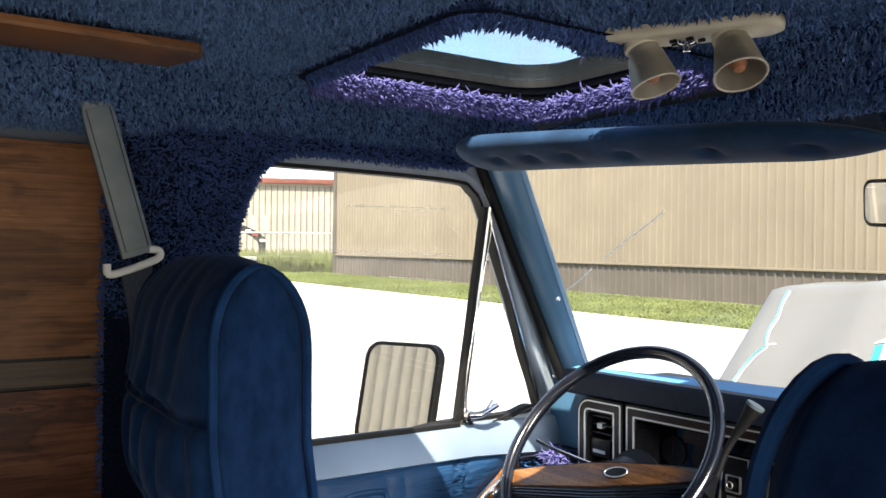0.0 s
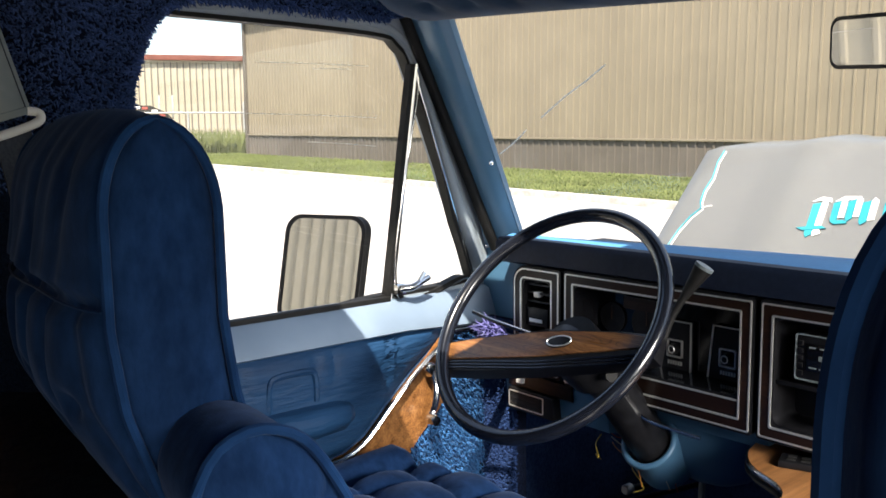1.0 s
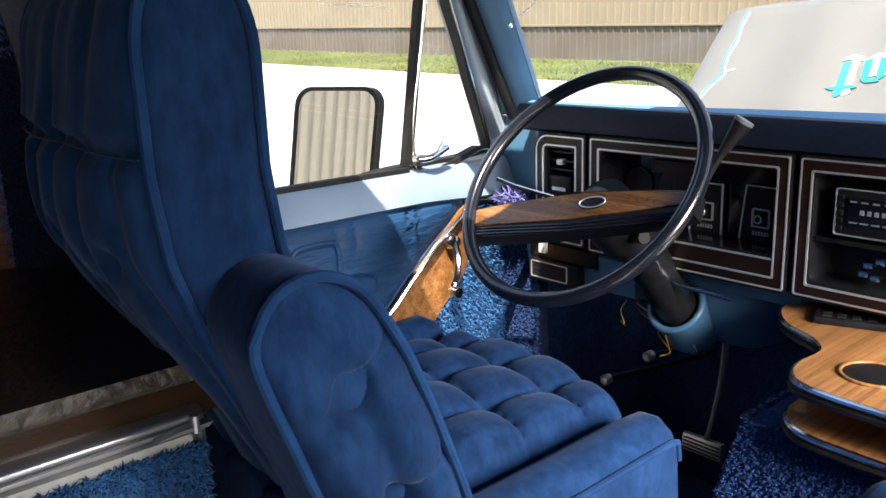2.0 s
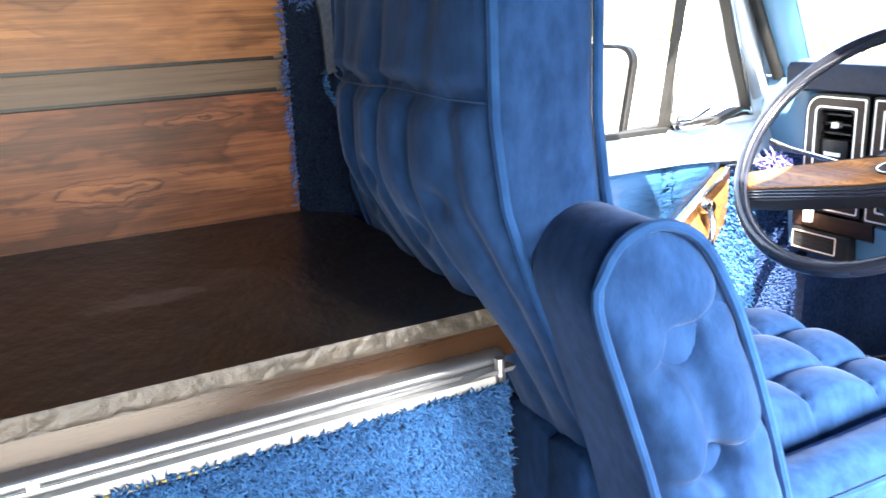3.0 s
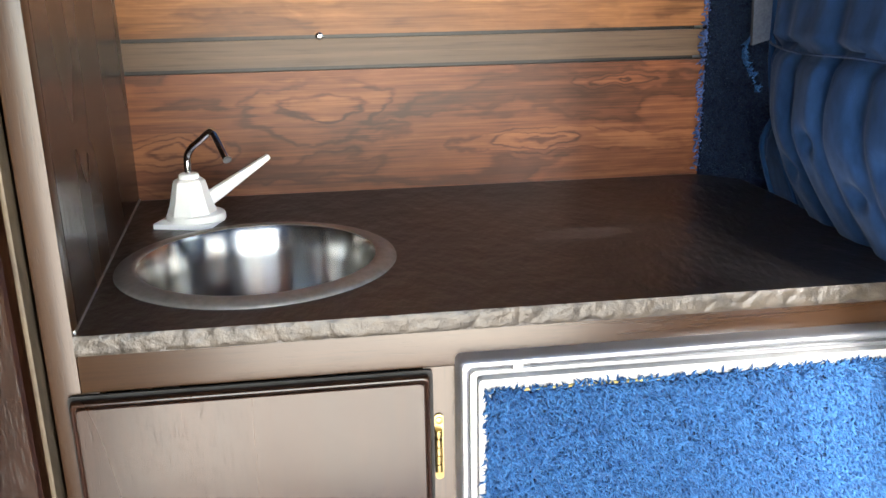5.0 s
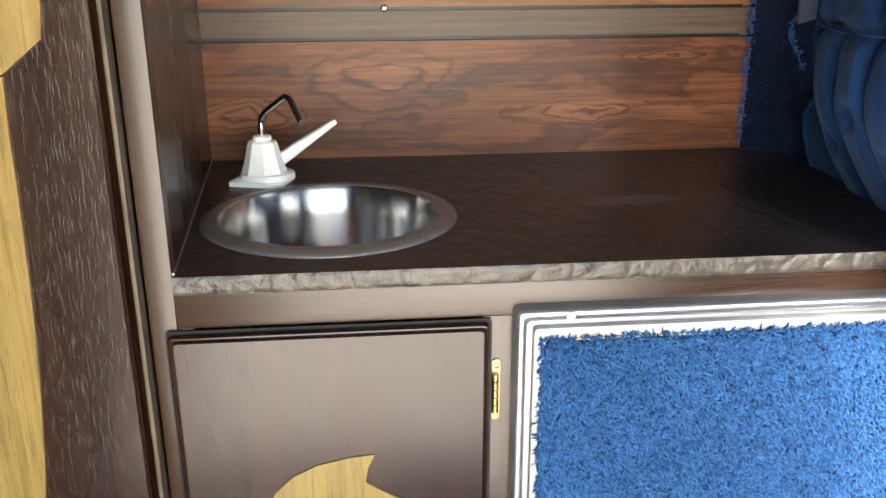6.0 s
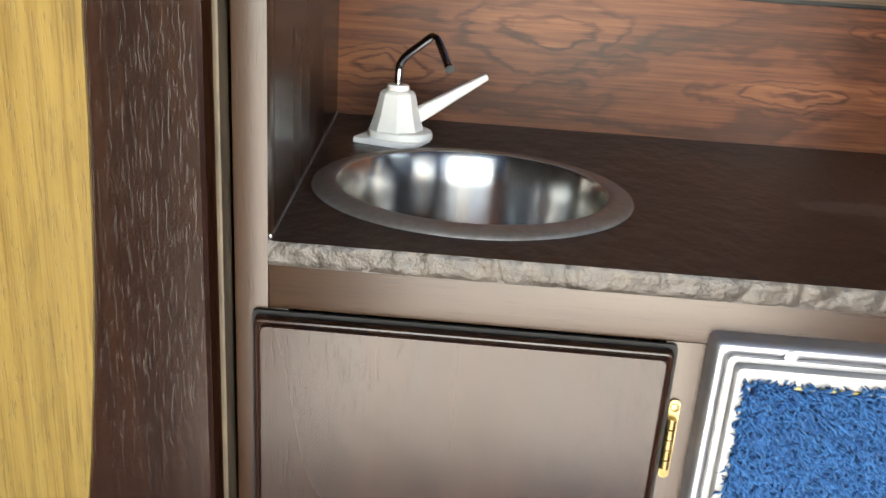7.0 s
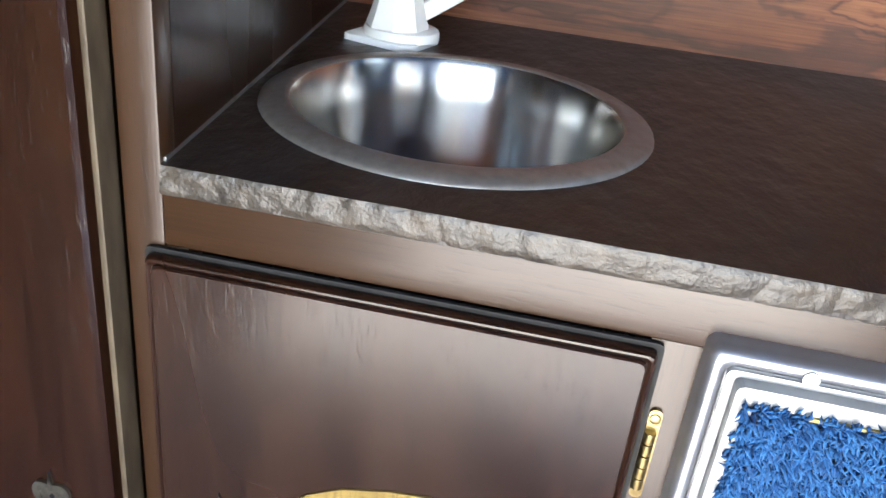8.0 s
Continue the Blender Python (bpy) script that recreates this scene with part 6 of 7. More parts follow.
part("radio_outline", ring_plate(round_rect(-0.196, -0.034, 0.751, 0.813, 0.003, 2), round_rect(-0.1945, -0.0355, 0.7525, 0.8115, 0.003, 2), "y", DY + 0.002, DY + 0.006), M_BELT, rad, smooth=False)
part("volume_knob", lathe([(0.0, 0), (0.017, 0), (0.016, 0.014), (0.0, 0.015)], (-0.070, DY + 0.006, 0.783), 24, m=Matrix.Rotation(radians(90), 3, 'X')), M_BLACK, rad)
part("knob_ring", torus((-0.070, DY - 0.006, 0.783), Matrix.Rotation(radians(90), 3, 'X'), 0.0165, 0.0015, 28, 6), M_CHROME, rad)
for i in range(5):
    part("button", box(-0.192, -0.185, DY + 0.001, DY + 0.005, 0.758 + i * 0.010, 0.764 + i * 0.010, 0.0008), M_BLACK, rad)
part("tray_shelf", box(-0.223, 0.036, DY + 0.004, DY + 0.05, 0.738, 0.744, 0.001), M_BLACK, b3)
for i, (x, z) in enumerate(((-0.15, 0.715), (-0.135, 0.722), (-0.155, 0.703), (-0.14, 0.700))):
    part("lever_cap", box(x - 0.006, x + 0.006, DY + 0.008, DY + 0.024, z - 0.004, z + 0.004, 0.001), M_CHROME, b3)
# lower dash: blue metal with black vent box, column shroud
part("lower_panel", prism([(DY + 0.012, 0.655), (DY + 0.004, 0.65), (DY + 0.012, 0.59), (DY + 0.07, 0.575), (DY + 0.09, 0.655)], "x", -0.75, -0.512, 0.003), M_PAINT_SHADED, dash, "pale blue lower dash metal")
part("lower_panel", prism([(DY + 0.045, 0.655), (DY + 0.040, 0.65), (DY + 0.044, 0.625), (DY + 0.08, 0.62), (DY + 0.09, 0.655)], "x", -0.5115, -0.25, 0.003), M_PAINT_SHADED, dash, "pale blue lower dash metal")
part("lower_trim", prism([(DY - 0.001, 0.6555), (DY - 0.001, 0.63), (DY + 0.006, 0.625), (DY + 0.012, 0.6555)], "x", -0.735, -0.585, 0.001), M_DASHWOOD, dash, "woodgrain lower strip")
vb = part("lower_vent", box(-0.728, -0.618, DY - 0.01, DY + 0.06, 0.588, 0.628, 0.003), M_BLACK, dash, "black lower air vent box")
part("vent_outline", ring_plate(round_rect(-0.724, -0.640, 0.594, 0.624, 0.002, 2), round_rect(-0.7225, -0.6415, 0.5955, 0.6225, 0.002, 2), "y", DY - 0.012, DY - 0.008), M_TRIM, vb, smooth=False)
for i in range(3):
    part("vent_slat", box(-0.720, -0.644, DY - 0.0105, DY - 0.007, 0.600 + i * 0.008, 0.602 + i * 0.008), M_RUBBER, vb, smooth=False)
part("tag_switch", box(-0.705, -0.690, DY - 0.012, DY - 0.004, 0.640, 0.676, 0.001), M_WHITE, dash, "white plastic tag")
part("pull_knob", tube([(-0.735, DY, 0.705), (-0.715, DY - 0.035, 0.70)], 0.0035, 8), M_CHROME, dash, "chrome pull knob")
part("trip_lever", tube(smooth_loop([(-0.445, DY - 0.006, 0.657), (-0.43, DY - 0.018, 0.650), (-0.41, DY - 0.014, 0.640), (-0.33, DY - 0.006, 0.634)], 14, False), 0.003, 8), M_CHROME, dash, "chrome parking lever")
# sloped metal cover under the dash, with a rolled collar where the column comes through
cov = []
for x, k in ((-0.516, 0.25), (-0.508, 0.50), (-0.490, 0.72), (-0.460, 0.88), (-0.425, 0.97), (-0.390, 1.0), (-0.355, 0.97), (-0.325, 0.86), (-0.300, 0.68), (-0.285, 0.45)):
    cov.append([(x, 1.245 + (y - 1.20) * (0.45 + 0.55 * k), 0.64 + (z - 0.64) * k) for y, z in ((1.130, 0.638), (1.124, 0.610), (1.126, 0.575), (1.136, 0.545), (1.158, 0.523), (1.190, 0.514), (1.225, 0.520), (1.245, 0.560), (1.250, 0.638))])
part("column_cover", loft(cov), M_PAINT_SHADED, dash, "pale blue metal column cover", angle=60)

# ---- steering wheel and column ----
WC = Vector((-0.466, 0.925, 0.818))
WM = Matrix.Rotation(radians(50), 3, 'X') @ Matrix.Rotation(radians(14.0), 3, 'Z')


def wp_(x, y, z):
    return WC + WM @ Vector((x, y, z))


DROP = -0.042       # the spoke pad sits below the wheel's centre


sw = thing("steering_wheel", WC, "dark navy steering wheel with woodgrain two-spoke pad", "steering wheel")
part("rim", torus(WC, WM, 0.183, 0.0106, 96, 14), M_WHEEL, sw, "glossy dark navy rim")
sp_o = [(-0.190, -0.034), (-0.190, 0.016), (-0.12, 0.020), (-0.04, 0.024), (0.0, 0.026), (0.04, 0.024), (0.12, 0.018), (0.190, 0.010), (0.190, -0.024), (0.12, -0.030), (0.0, -0.036), (-0.12, -0.036)]


def plate(pts, z0, z1, bevel):
    b = prism(pts, "z", z0, z1, bevel)
    for v in b.verts:
        v.co = wp_(v.co.x * 0.95, v.co.y + DROP, v.co.z)
    return b


spk = part("spoke_pad", plate(sp_o, -0.030, -0.004, 0.004), M_BLACK, sw, "black padded spoke")
wood_o = [(-0.179, -0.016), (-0.179, 0.012), (-0.12, 0.017), (-0.04, 0.021), (0.0, 0.022), (0.04, 0.021), (0.12, 0.015), (0.179, 0.006), (0.179, -0.010), (0.0, -0.017)]
part("wood_inlay", plate(wood_o, -0.005, -0.0015, 0.0012), M_BURL, spk, "woodgrain spoke inlay")
for yy in (-0.019, -0.024, -0.029):
    part("ridge", tube([wp_(x * 0.95, yy + DROP - 0.006 * (1 - abs(x) / 0.19), -0.003) for x in (-0.17, -0.08, 0, 0.08, 0.17)], 0.0014, 6), M_WHEEL, spk)
em = part("emblem", plate([(0.022 * math.cos(math.tau * i / 28) + 0.034, 0.0095 * math.sin(math.tau * i / 28) + 0.004) for i in range(28)], -0.002, 0.0012, 0.0006), M_BLACK, spk, "dark oval emblem")
part("emblem_ring", tube([wp_(0.020 * math.cos(math.tau * i / 28) + 0.034, 0.008 * math.sin(math.tau * i / 28) + 0.004 + DROP, 0.0014) for i in range(28)], 0.0011, 6, True), M_TRIM, em)
colb = wp_(0, 0, -0.03)
cold = (WM @ Vector((0, 0, -1))).normalized()
colp = [colb, colb + cold * 0.07, colb + cold * 0.16, colb + cold * 0.24, colb + cold * 0.5]
part("hub_cover", tube([wp_(0, DROP, -0.020), wp_(0, DROP * 0.5, -0.05), wp_(0, 0, -0.065)], 0.032, 24, taper=(1.0, 0.9)), M_BLACK, sw, "black hub")
col = thing("steering_column", colp[1], "black steering column with chrome ignition lock and shift lever", "steering column")
ring_at = Vector((-0.449, 1.148, 0.588))
part("tube", tube([colp[1], colp[2], ring_at, ring_at + cold * 0.10], 0.034, 20, taper=(1.05, 0.95)), M_BLACK, col)
part("column_collar", tube([ring_at, ring_at + cold * 0.03, ring_at + cold * 0.07], 0.045, 28, taper=(0.98, 1.15), caps=False), M_PAINT_SHADED, dash, "rolled metal collar")
part("collar_rim", torus(ring_at, WM, 0.0435, 0.0055, 36, 10), M_PAINT_SHADED, dash)
part("collar", tube([colb + cold * 0.035, colb + cold * 0.11], 0.045, 20), M_BLACK, col)
part("ignition_lock", tube([colb + cold * 0.09 + Vector((0.035, -0.01, -0.01)), colb + cold * 0.09 + Vector((0.065, -0.025, -0.005))], 0.009, 14), M_RUBBER, col, "black ignition lock")
part("key_tab", box(-0.372, -0.352, 0.965, 0.97, 0.765, 0.785, 0.001), M_CHROME, col)
lev = smooth_loop([colb + cold * 0.07 + Vector((0.03, 0, 0.0)), (-0.342, 1.002, 0.775), (-0.318, 1.018, 0.835), (-0.293, 1.032, 0.884)], 16, False)
shf = part("shift_lever", tube(lev, 0.0052, 10), M_RUBBER, col, "black shift lever with flared knob")
kd = (lev[-1] - lev[-3]).normalized()
part("lever_knob", tube([lev[-1] - kd * 0.03, lev[-1] - kd * 0.012, lev[-1] + kd * 0.004, lev[-1] + kd * 0.018], 0.0120, 18, taper=(0.5, 1.1)), M_RUBBER, shf)
part("knob_cap", tube([lev[-1] + kd * 0.0165, lev[-1] + kd * 0.021], 0.0132, 18), M_BELT, shf, "grey knob cap")
part("turn_lever", tube([colb + cold * 0.05 + Vector((-0.03, 0, 0)), colb + cold * 0.05 + Vector((-0.16, -0.02, 0.02)), colb + cold * 0.05 + Vector((-0.19, -0.03, 0.03))], 0.0035, 8), M_CHROME, col, "slim chrome turn-signal lever")

# pedals and loose wiring in the footwell
for nm, x, y, z, w, h in (("brake_pedal", -0.515, 1.36, 0.244, 0.085, 0.036), ("accelerator_pedal", -0.27, 1.40, 0.18, 0.05, 0.12)):
    pdl = thing(nm, (x, y, z), "black rubber %s on a steel arm" % nm.replace("_", " "), "pedal")
    part("pad", box(x - w / 2, x + w / 2, y - 0.014, y, z - h / 2, z + h / 2, 0.005), M_ALU_DULL if "brake" in nm else M_RUBBER, pdl)
    for i in range(4):
        part("tread", box(x - w * 0.45, x + w * 0.45, y - 0.0158, y - 0.0135, z - h * 0.36 + i * h * 0.2, z - h * 0.29 + i * h * 0.2), M_RUBBER, pdl, smooth=False)
    part("arm", tube(smooth_loop([(x, y, z), (x + 0.035, y - 0.03, z + 0.09), (x + 0.06, y - 0.05, z + 0.20), (x + 0.062, y - 0.05, z + 0.36)], 18, False), 0.006, 8), M_BELT if "brake" in nm else M_BLACK, pdl)
M_WIRE = [surface("%s wire" % c, tuple(k * 0.8 for k in rgb), rgb, 20, 0.4) for c, rgb in (("red", (0.4, 0.03, 0.02)), ("yellow", (0.45, 0.33, 0.05)), ("white", (0.55, 0.53, 0.48)), ("orange", (0.42, 0.15, 0.03)))]
rw = random.Random(5)
wir = thing("wiring", (-0.50, 1.10, 0.55), "loose coloured wires hanging under the dashboard", "wires")
for i in range(9):
    x, y, z = -0.56 + 0.012 * i, 1.17 + rw.uniform(-0.02, 0.02), 0.578 - 0.004 * i
    pts = [(x, y, z)]
    for s in range(5):
        x, y, z = x + rw.uniform(-0.014, 0.028), y + rw.uniform(-0.02, 0.02), z - rw.uniform(0.000, 0.018)
        pts.append((x, y, z))
    part("wire", tube(smooth_loop(pts, 26, False), 0.0010, 5), M_WIRE[i % 4], wir)
for x, y, z in ((-0.60, 1.30, 0.42), (-0.66, 1.25, 0.37)):
    fk = thing("floor_knob", (x, y, z), "small round steel plunger on the footwell wall", "switch")
    part("plunger", lathe([(0.010, 0), (0.010, 0.014), (0.007, 0.018), (0, 0.019)], (x, y, z), 16, m=Matrix.Rotation(radians(90), 3, 'X')), M_ALU_DULL, fk)
    part("stem", tube([(x, y, z), (x, 1.62, z - 0.05)], 0.006, 8), M_BLACK, fk)
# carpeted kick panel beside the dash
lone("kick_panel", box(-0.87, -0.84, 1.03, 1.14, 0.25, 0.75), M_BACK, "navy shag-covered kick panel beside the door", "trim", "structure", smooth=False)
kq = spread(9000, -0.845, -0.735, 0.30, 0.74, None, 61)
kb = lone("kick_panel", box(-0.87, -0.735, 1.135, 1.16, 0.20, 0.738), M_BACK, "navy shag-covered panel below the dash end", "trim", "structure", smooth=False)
strands("shag_pile", np.column_stack([kq[:, 0], np.full(len(kq), 1.135), kq[:, 1]]), np.tile([0, -1.0, 0], (len(kq), 1)), 0.007, 0.0018, M_KICK, kb, "dark navy pile", 62, 0.9)
tuft = spread(260, -0.78, -0.735, 0.70, 0.735, None, 63)
strands("shag_tuft", np.column_stack([tuft[:, 0], np.full(len(tuft), 1.10), tuft[:, 1]]), np.tile([0, -1.0, 0], (len(tuft), 1)), 0.03, 0.003, M_SHAG_LONG, kb, "violet shag tuft", 64, 1.2)

# ---- seats ----
def rear_y(z):
    """Rear surface of the backrest at a height."""
    ks = ((0.36, 0.50), (0.50, 0.448), (0.60, 0.405), (0.70, 0.357), (0.78, 0.321), (0.85, 0.298), (0.92, 0.289), (1.12, 0.288))
    for (a, p), (b, q) in zip(ks, ks[1:]):
        if z <= b:
            return p + (q - p) * max(0, (z - a) / (b - a))
    return ks[-1][1]


def captain_seat(cx):
    """A high-backed lounge seat: tufted backrest, winged arms, buttoned cushion. Built about x = cx."""
    st = thing("captain_seat", (cx, 0.60, 0.0), "blue velvet captain's seat with tufted back and winged arms", "seat", "captain's seats")
    W, ARCH, TOP = 0.201, 1.010, 1.092
    zs = [0.36 + (ARCH - 0.36) * (i / 80) for i in range(80)] + [ARCH + (TOP - ARCH) * math.sin(math.pi / 2 * i / 16) for i in range(17)]

    def section(z):
        """Half width, rear and front of the back at a height; the top rolls over from rear to front."""
        t = min(1.0, max(0.0, (z - ARCH) / (TOP - ARCH)))
        roll = 1 - math.sqrt(1 - t * t)
        y0 = rear_y(z)
        return W * (1 - 0.05 * t ** 3), y0 + 0.049 * roll, y0 + 0.101 - 0.049 * roll
    REAR_BUTTONS = ((-0.117, 0.80), (0.039, 0.80), (0.117, 0.845), (-0.039, 0.845))
    loops = []
    for z in zs:
        w, y0, y1 = section(z)
        row = []
        n = 104
        for i in range(n + 1):                       # rear face, right to left, with channels
            u = 1 - 2 * i / n
            x = u * (w - 0.006)
            xw = x + 0.010 * noise.noise((z * 7, x * 4, cx)) + 0.006 * noise.noise((z * 19, x * 9, 2.0))
            f = 0.5 + 0.5 * math.cos(math.tau * xw / (0.078 if z < 0.939 else 0.115))
            amp = 0.75 + 0.7 * noise.noise((x * 14, z * 6, 7.0))
            ch = (0.011 if z < 0.936 else 0.006) * f ** 3 * amp * min(1.0, max(0.0, (1.09 - z) / 0.05))
            ch *= min(1.0, (1 - abs(u)) / 0.10)
            ch += 0.004 * min(1.0, (1 - abs(u)) / 0.10) * noise.noise((x * 26, z * 13, 4.0))
            fade = min(1.0, (1 - abs(u)) / 0.10)
            seam = 0.010 * fade * math.exp(-((z - 0.939 - 0.003 * math.sin(x * 40)) / 0.008) ** 2)
            btn = fade * sum(0.014 * math.exp(-(((x - bx) / 0.016) ** 2 + ((z - bz) / 0.012) ** 2)) for bx, bz in REAR_BUTTONS)
            crown = 0.014 * (1 - abs(u) ** 3) * max(0.0, (z - ARCH) / (TOP - ARCH)) ** 2
            puff = 0.034 * (1 - abs(u) ** 4) * math.exp(-((z - 0.86) / 0.12) ** 2) + 0.010 * (1 - abs(u) ** 6) * (1 if z > 0.95 else 0.4)
            edge = 0.010 * max(0, (abs(u) - 0.93) / 0.07) ** 2
            row.append(Vector((cx + x, y0 - puff * min(1, (TOP - z) / 0.05 + 0.15) + ch + seam + btn + edge, z + crown)))
        for i in range(1, 8):                        # left side
            f = i / 8
            row.append(Vector((cx - w - 0.004 * math.sin(math.pi * f), y0 + 0.006 + (y1 - y0 - 0.012) * f, z)))
        for i in range(n // 2 + 1):                  # front face
            u = -1 + 2 * i / (n // 2)
            crown = 0.014 * (1 - abs(u) ** 3) * max(0.0, (z - ARCH) / (TOP - ARCH)) ** 2
            row.append(Vector((cx + u * (w - 0.008), y1 + 0.014 * (1 - u ** 4) * min(1.0, (TOP - z) / 0.04) - 0.006 * max(0, (abs(u) - 0.9) / 0.1), z + crown)))
        for i in range(1, 8):
            f = 1 - i / 8
            row.append(Vector((cx + w + 0.004 * math.sin(math.pi * f), y0 + 0.006 + (y1 - y0 - 0.012) * f, z)))
        loops.append(row)
    back = part("backrest", loft(loops), M_VELVET, st, "blue velvet backrest with vertical channels", angle=75)

    for sgn in (1, -1):                              # welt round each side panel, over the top and down the front
        rear_run, front_run = [], []
        for z in zs[2:]:
            w, y0, y1 = section(z)
            rear_run.append(Vector((cx + sgn * (w - 0.001), y0 + 0.002, z)))
            front_run.append(Vector((cx + sgn * (w - 0.004), y1 - 0.003, z)))
        part("piping", tube(resample(rear_run + front_run[::-1], 150, False), 0.0046, 8), M_VELVET_DARK, back, "velvet-covered piping")
    part("seam_stitching", tube([(cx + u, rear_y(0.939) - 0.034 * (1 - abs(u / W) ** 4) * 0.66 - 0.003 * (1 - abs(u / W) ** 6), 0.939 + 0.002 * math.sin(u * 23)) for u in [W * 0.97 * (-1 + i / 30) for i in range(61)]], 0.0013, 6), M_VELVET_DARK, back, "stitched cross seam")
    wing = [(0.326, 0.820), (0.340, 0.840), (0.364, 0.850), (0.390, 0.847), (0.418, 0.828), (0.450, 0.776), (0.470, 0.730), (0.484, 0.694), (0.517, 0.598), (0.540, 0.51), (0.552, 0.43), (0.552, 0.36), (0.425, 0.36), (0.418, 0.44), (0.402, 0.53), (0.378, 0.625), (0.350, 0.708), (0.328, 0.770), (0.321, 0.80)]
    for sgn in (1, -1):
        xo, xi, xb = cx + (0.298 if sgn > 0 else -0.272), cx + sgn * 0.196, cx + (0.280 if sgn > 0 else -0.268)
        outl = [(p.x, p.y) for p in smooth_loop([(a, b, 0) for a, b in wing], 96)]
        pin = ((0.398, 0.749, 0.012, 0.032), (0.431, 0.643, 0.012, 0.032))
        b_up, b_low = (0.398, 0.749), (0.431, 0.643)
        gr = [(b_up, b_low, 0.012, 0.014), (b_low, b_up, 0.012, 0.014), (b_up, (0.455, 0.802), 0.018, 0.009), (b_up, (0.340, 0.722), 0.015, 0.009), (b_up, (0.350, 0.822), 0.010, 0.014), (b_up, (0.466, 0.742), 0.009, 0.011),
              (b_low, (0.496, 0.672), 0.018, 0.009), (b_low, (0.374, 0.626), 0.013, 0.009), (b_low, (0.455, 0.500), 0.022, 0.015), (b_low, (0.510, 0.612), 0.009, 0.011)]
        arm = part("arm", prism(outl, "x", xi, xo - sgn * 0.004, 0.012, 4), M_VELVET, st, "blue velvet winged arm", angle=75)
        part("side_pad", pad(outl, "x", xo - sgn * 0.010, sgn * 0.012, 0.034, pin, n=150, rings=46, grooves=gr), M_VELVET, arm, "buttoned velvet side pad", angle=80)
        part("piping", tube([(xo, a, b) for a, b in outl], 0.0048, 8, True), M_VELVET_DARK, arm, "velvet-covered piping")
        for by, bz, _, _ in pin:
            part("button", lathe([(0.0095, 0), (0.0085, 0.004), (0, 0.006)], (xo - sgn * 0.012, by, bz), 14, m=Matrix.Rotation(radians(90 * sgn), 3, 'Y')), M_VELVET_DARK, arm)
        # low bolster running forward from the wing
        bl = []
        for y, top, w in ((0.44, 0.556, 0.086), (0.54, 0.557, 0.090), (0.68, 0.566, 0.092), (0.78, 0.577, 0.090), (0.820, 0.580, 0.086), (0.838, 0.571, 0.078), (0.846, 0.545, 0.066)):
            x1 = xb - sgn * 0.002 if y < 0.82 else xb - sgn * (0.002 + (y - 0.82) * 0.5)
            bl.append([(x1, y, 0.37), (x1 + sgn * 0.004, y, 0.46), (x1, y, top - 0.022), (x1 - sgn * 0.008, y, top - 0.008), (x1 - sgn * 0.028, y, top + 0.004), (x1 - sgn * w * 0.6, y, top + 0.002), (x1 - sgn * w * 0.92, y, top - 0.018), (x1 - sgn * w, y, top - 0.05), (x1 - sgn * w, y, 0.37)])
        bo = part("bolster", loft(bl), M_VELVET, st, "blue velvet side bolster", angle=75)
        part("piping", tube([(r[2][0] + sgn * 0.001, r[2][1], r[2][2] + 0.004) for r in bl], 0.0042, 8), M_VELVET_DARK, bo, "velvet-covered piping")
    # buttoned seat cushion
    cb = bmesh.new()
    nx_, ny_ = 84, 120
    x0, x1, y0, y1 = cx - 0.178, cx + 0.178, 0.40, 0.875
    btns = [(cx - 0.010 + 0.101 * i, 0.496 + 0.101 * r) for r in range(4) for i in (-1, 0, 1)]
    g = []
    for i in range(nx_ + 1):
        row = []
        for j in range(ny_ + 1):
            x = x0 + (x1 - x0) * i / nx_
            u, v = (x - cx) / 0.178, -1 + 2 * j / ny_
            y = y0 + (y1 + 0.040 * (1 - u * u) - y0) * j / ny_
            z = 0.560 - 0.045 * max(0, (abs(u) - 0.85) / 0.15) ** 2 - 0.075 * max(0, (v - 0.78) / 0.22) ** 2
            z += 0.016 * (1 - u * u) * (1 - v * v) - 0.006 * v
            su, sv = abs(math.sin(math.pi * (x - cx + 0.010) / 0.101)), abs(math.sin(math.pi * (y - 0.496) / 0.101))
            z += -0.004 + 0.025 * (su * sv) ** 0.30
            z -= 0.006 * math.exp(-min((x - bx) ** 2 + (y - by) ** 2 for bx, by in btns) / 0.012 ** 2)
            row.append(cb.verts.new((x, y, z)))
        g.append(row)
    for i in range(nx_):
        for j in range(ny_):
            cb.faces.new((g[i][j], g[i + 1][j], g[i + 1][j + 1], g[i][j + 1]))
    ext = bmesh.ops.extrude_edge_only(cb, edges=[e for e in cb.edges if e.is_boundary])
    for v in ext["geom"]:
        if isinstance(v, bmesh.types.BMVert):
            v.co.z = 0.40
    cu = part("cushion", cb, M_VELVET, st, "buttoned blue velvet seat cushion", angle=75)
    for bx, by in btns:
        part("button", lathe([(0.008, 0), (0.007, 0.004), (0, 0.006)], (bx, by, 0.536 - 0.036 * (by - 0.65)), 12), M_VELVET_DARK, cu)
    fp = [(cx + 0.176 * math.cos(a), 0.862 + 0.046 * math.sin(a) ** 1.5, 0.497) for a in [math.pi * i / 20 for i in range(21)]]
    part("piping", tube(fp, 0.004, 8), M_VELVET_DARK, cu, "velvet-covered piping")
    part("seat_base", box(cx - 0.245, cx + 0.245, 0.45, 0.86, 0.27, 0.40, 0.02), M_VELVET, st)
    part("pedestal", lathe([(0.16, 0.0), (0.16, 0.02), (0.07, 0.05), (0.07, 0.24), (0.15, 0.27)], (cx, 0.65, 0), 28), M_BLACK, st, "black steel pedestal")
    return st


seat = captain_seat(-0.508)
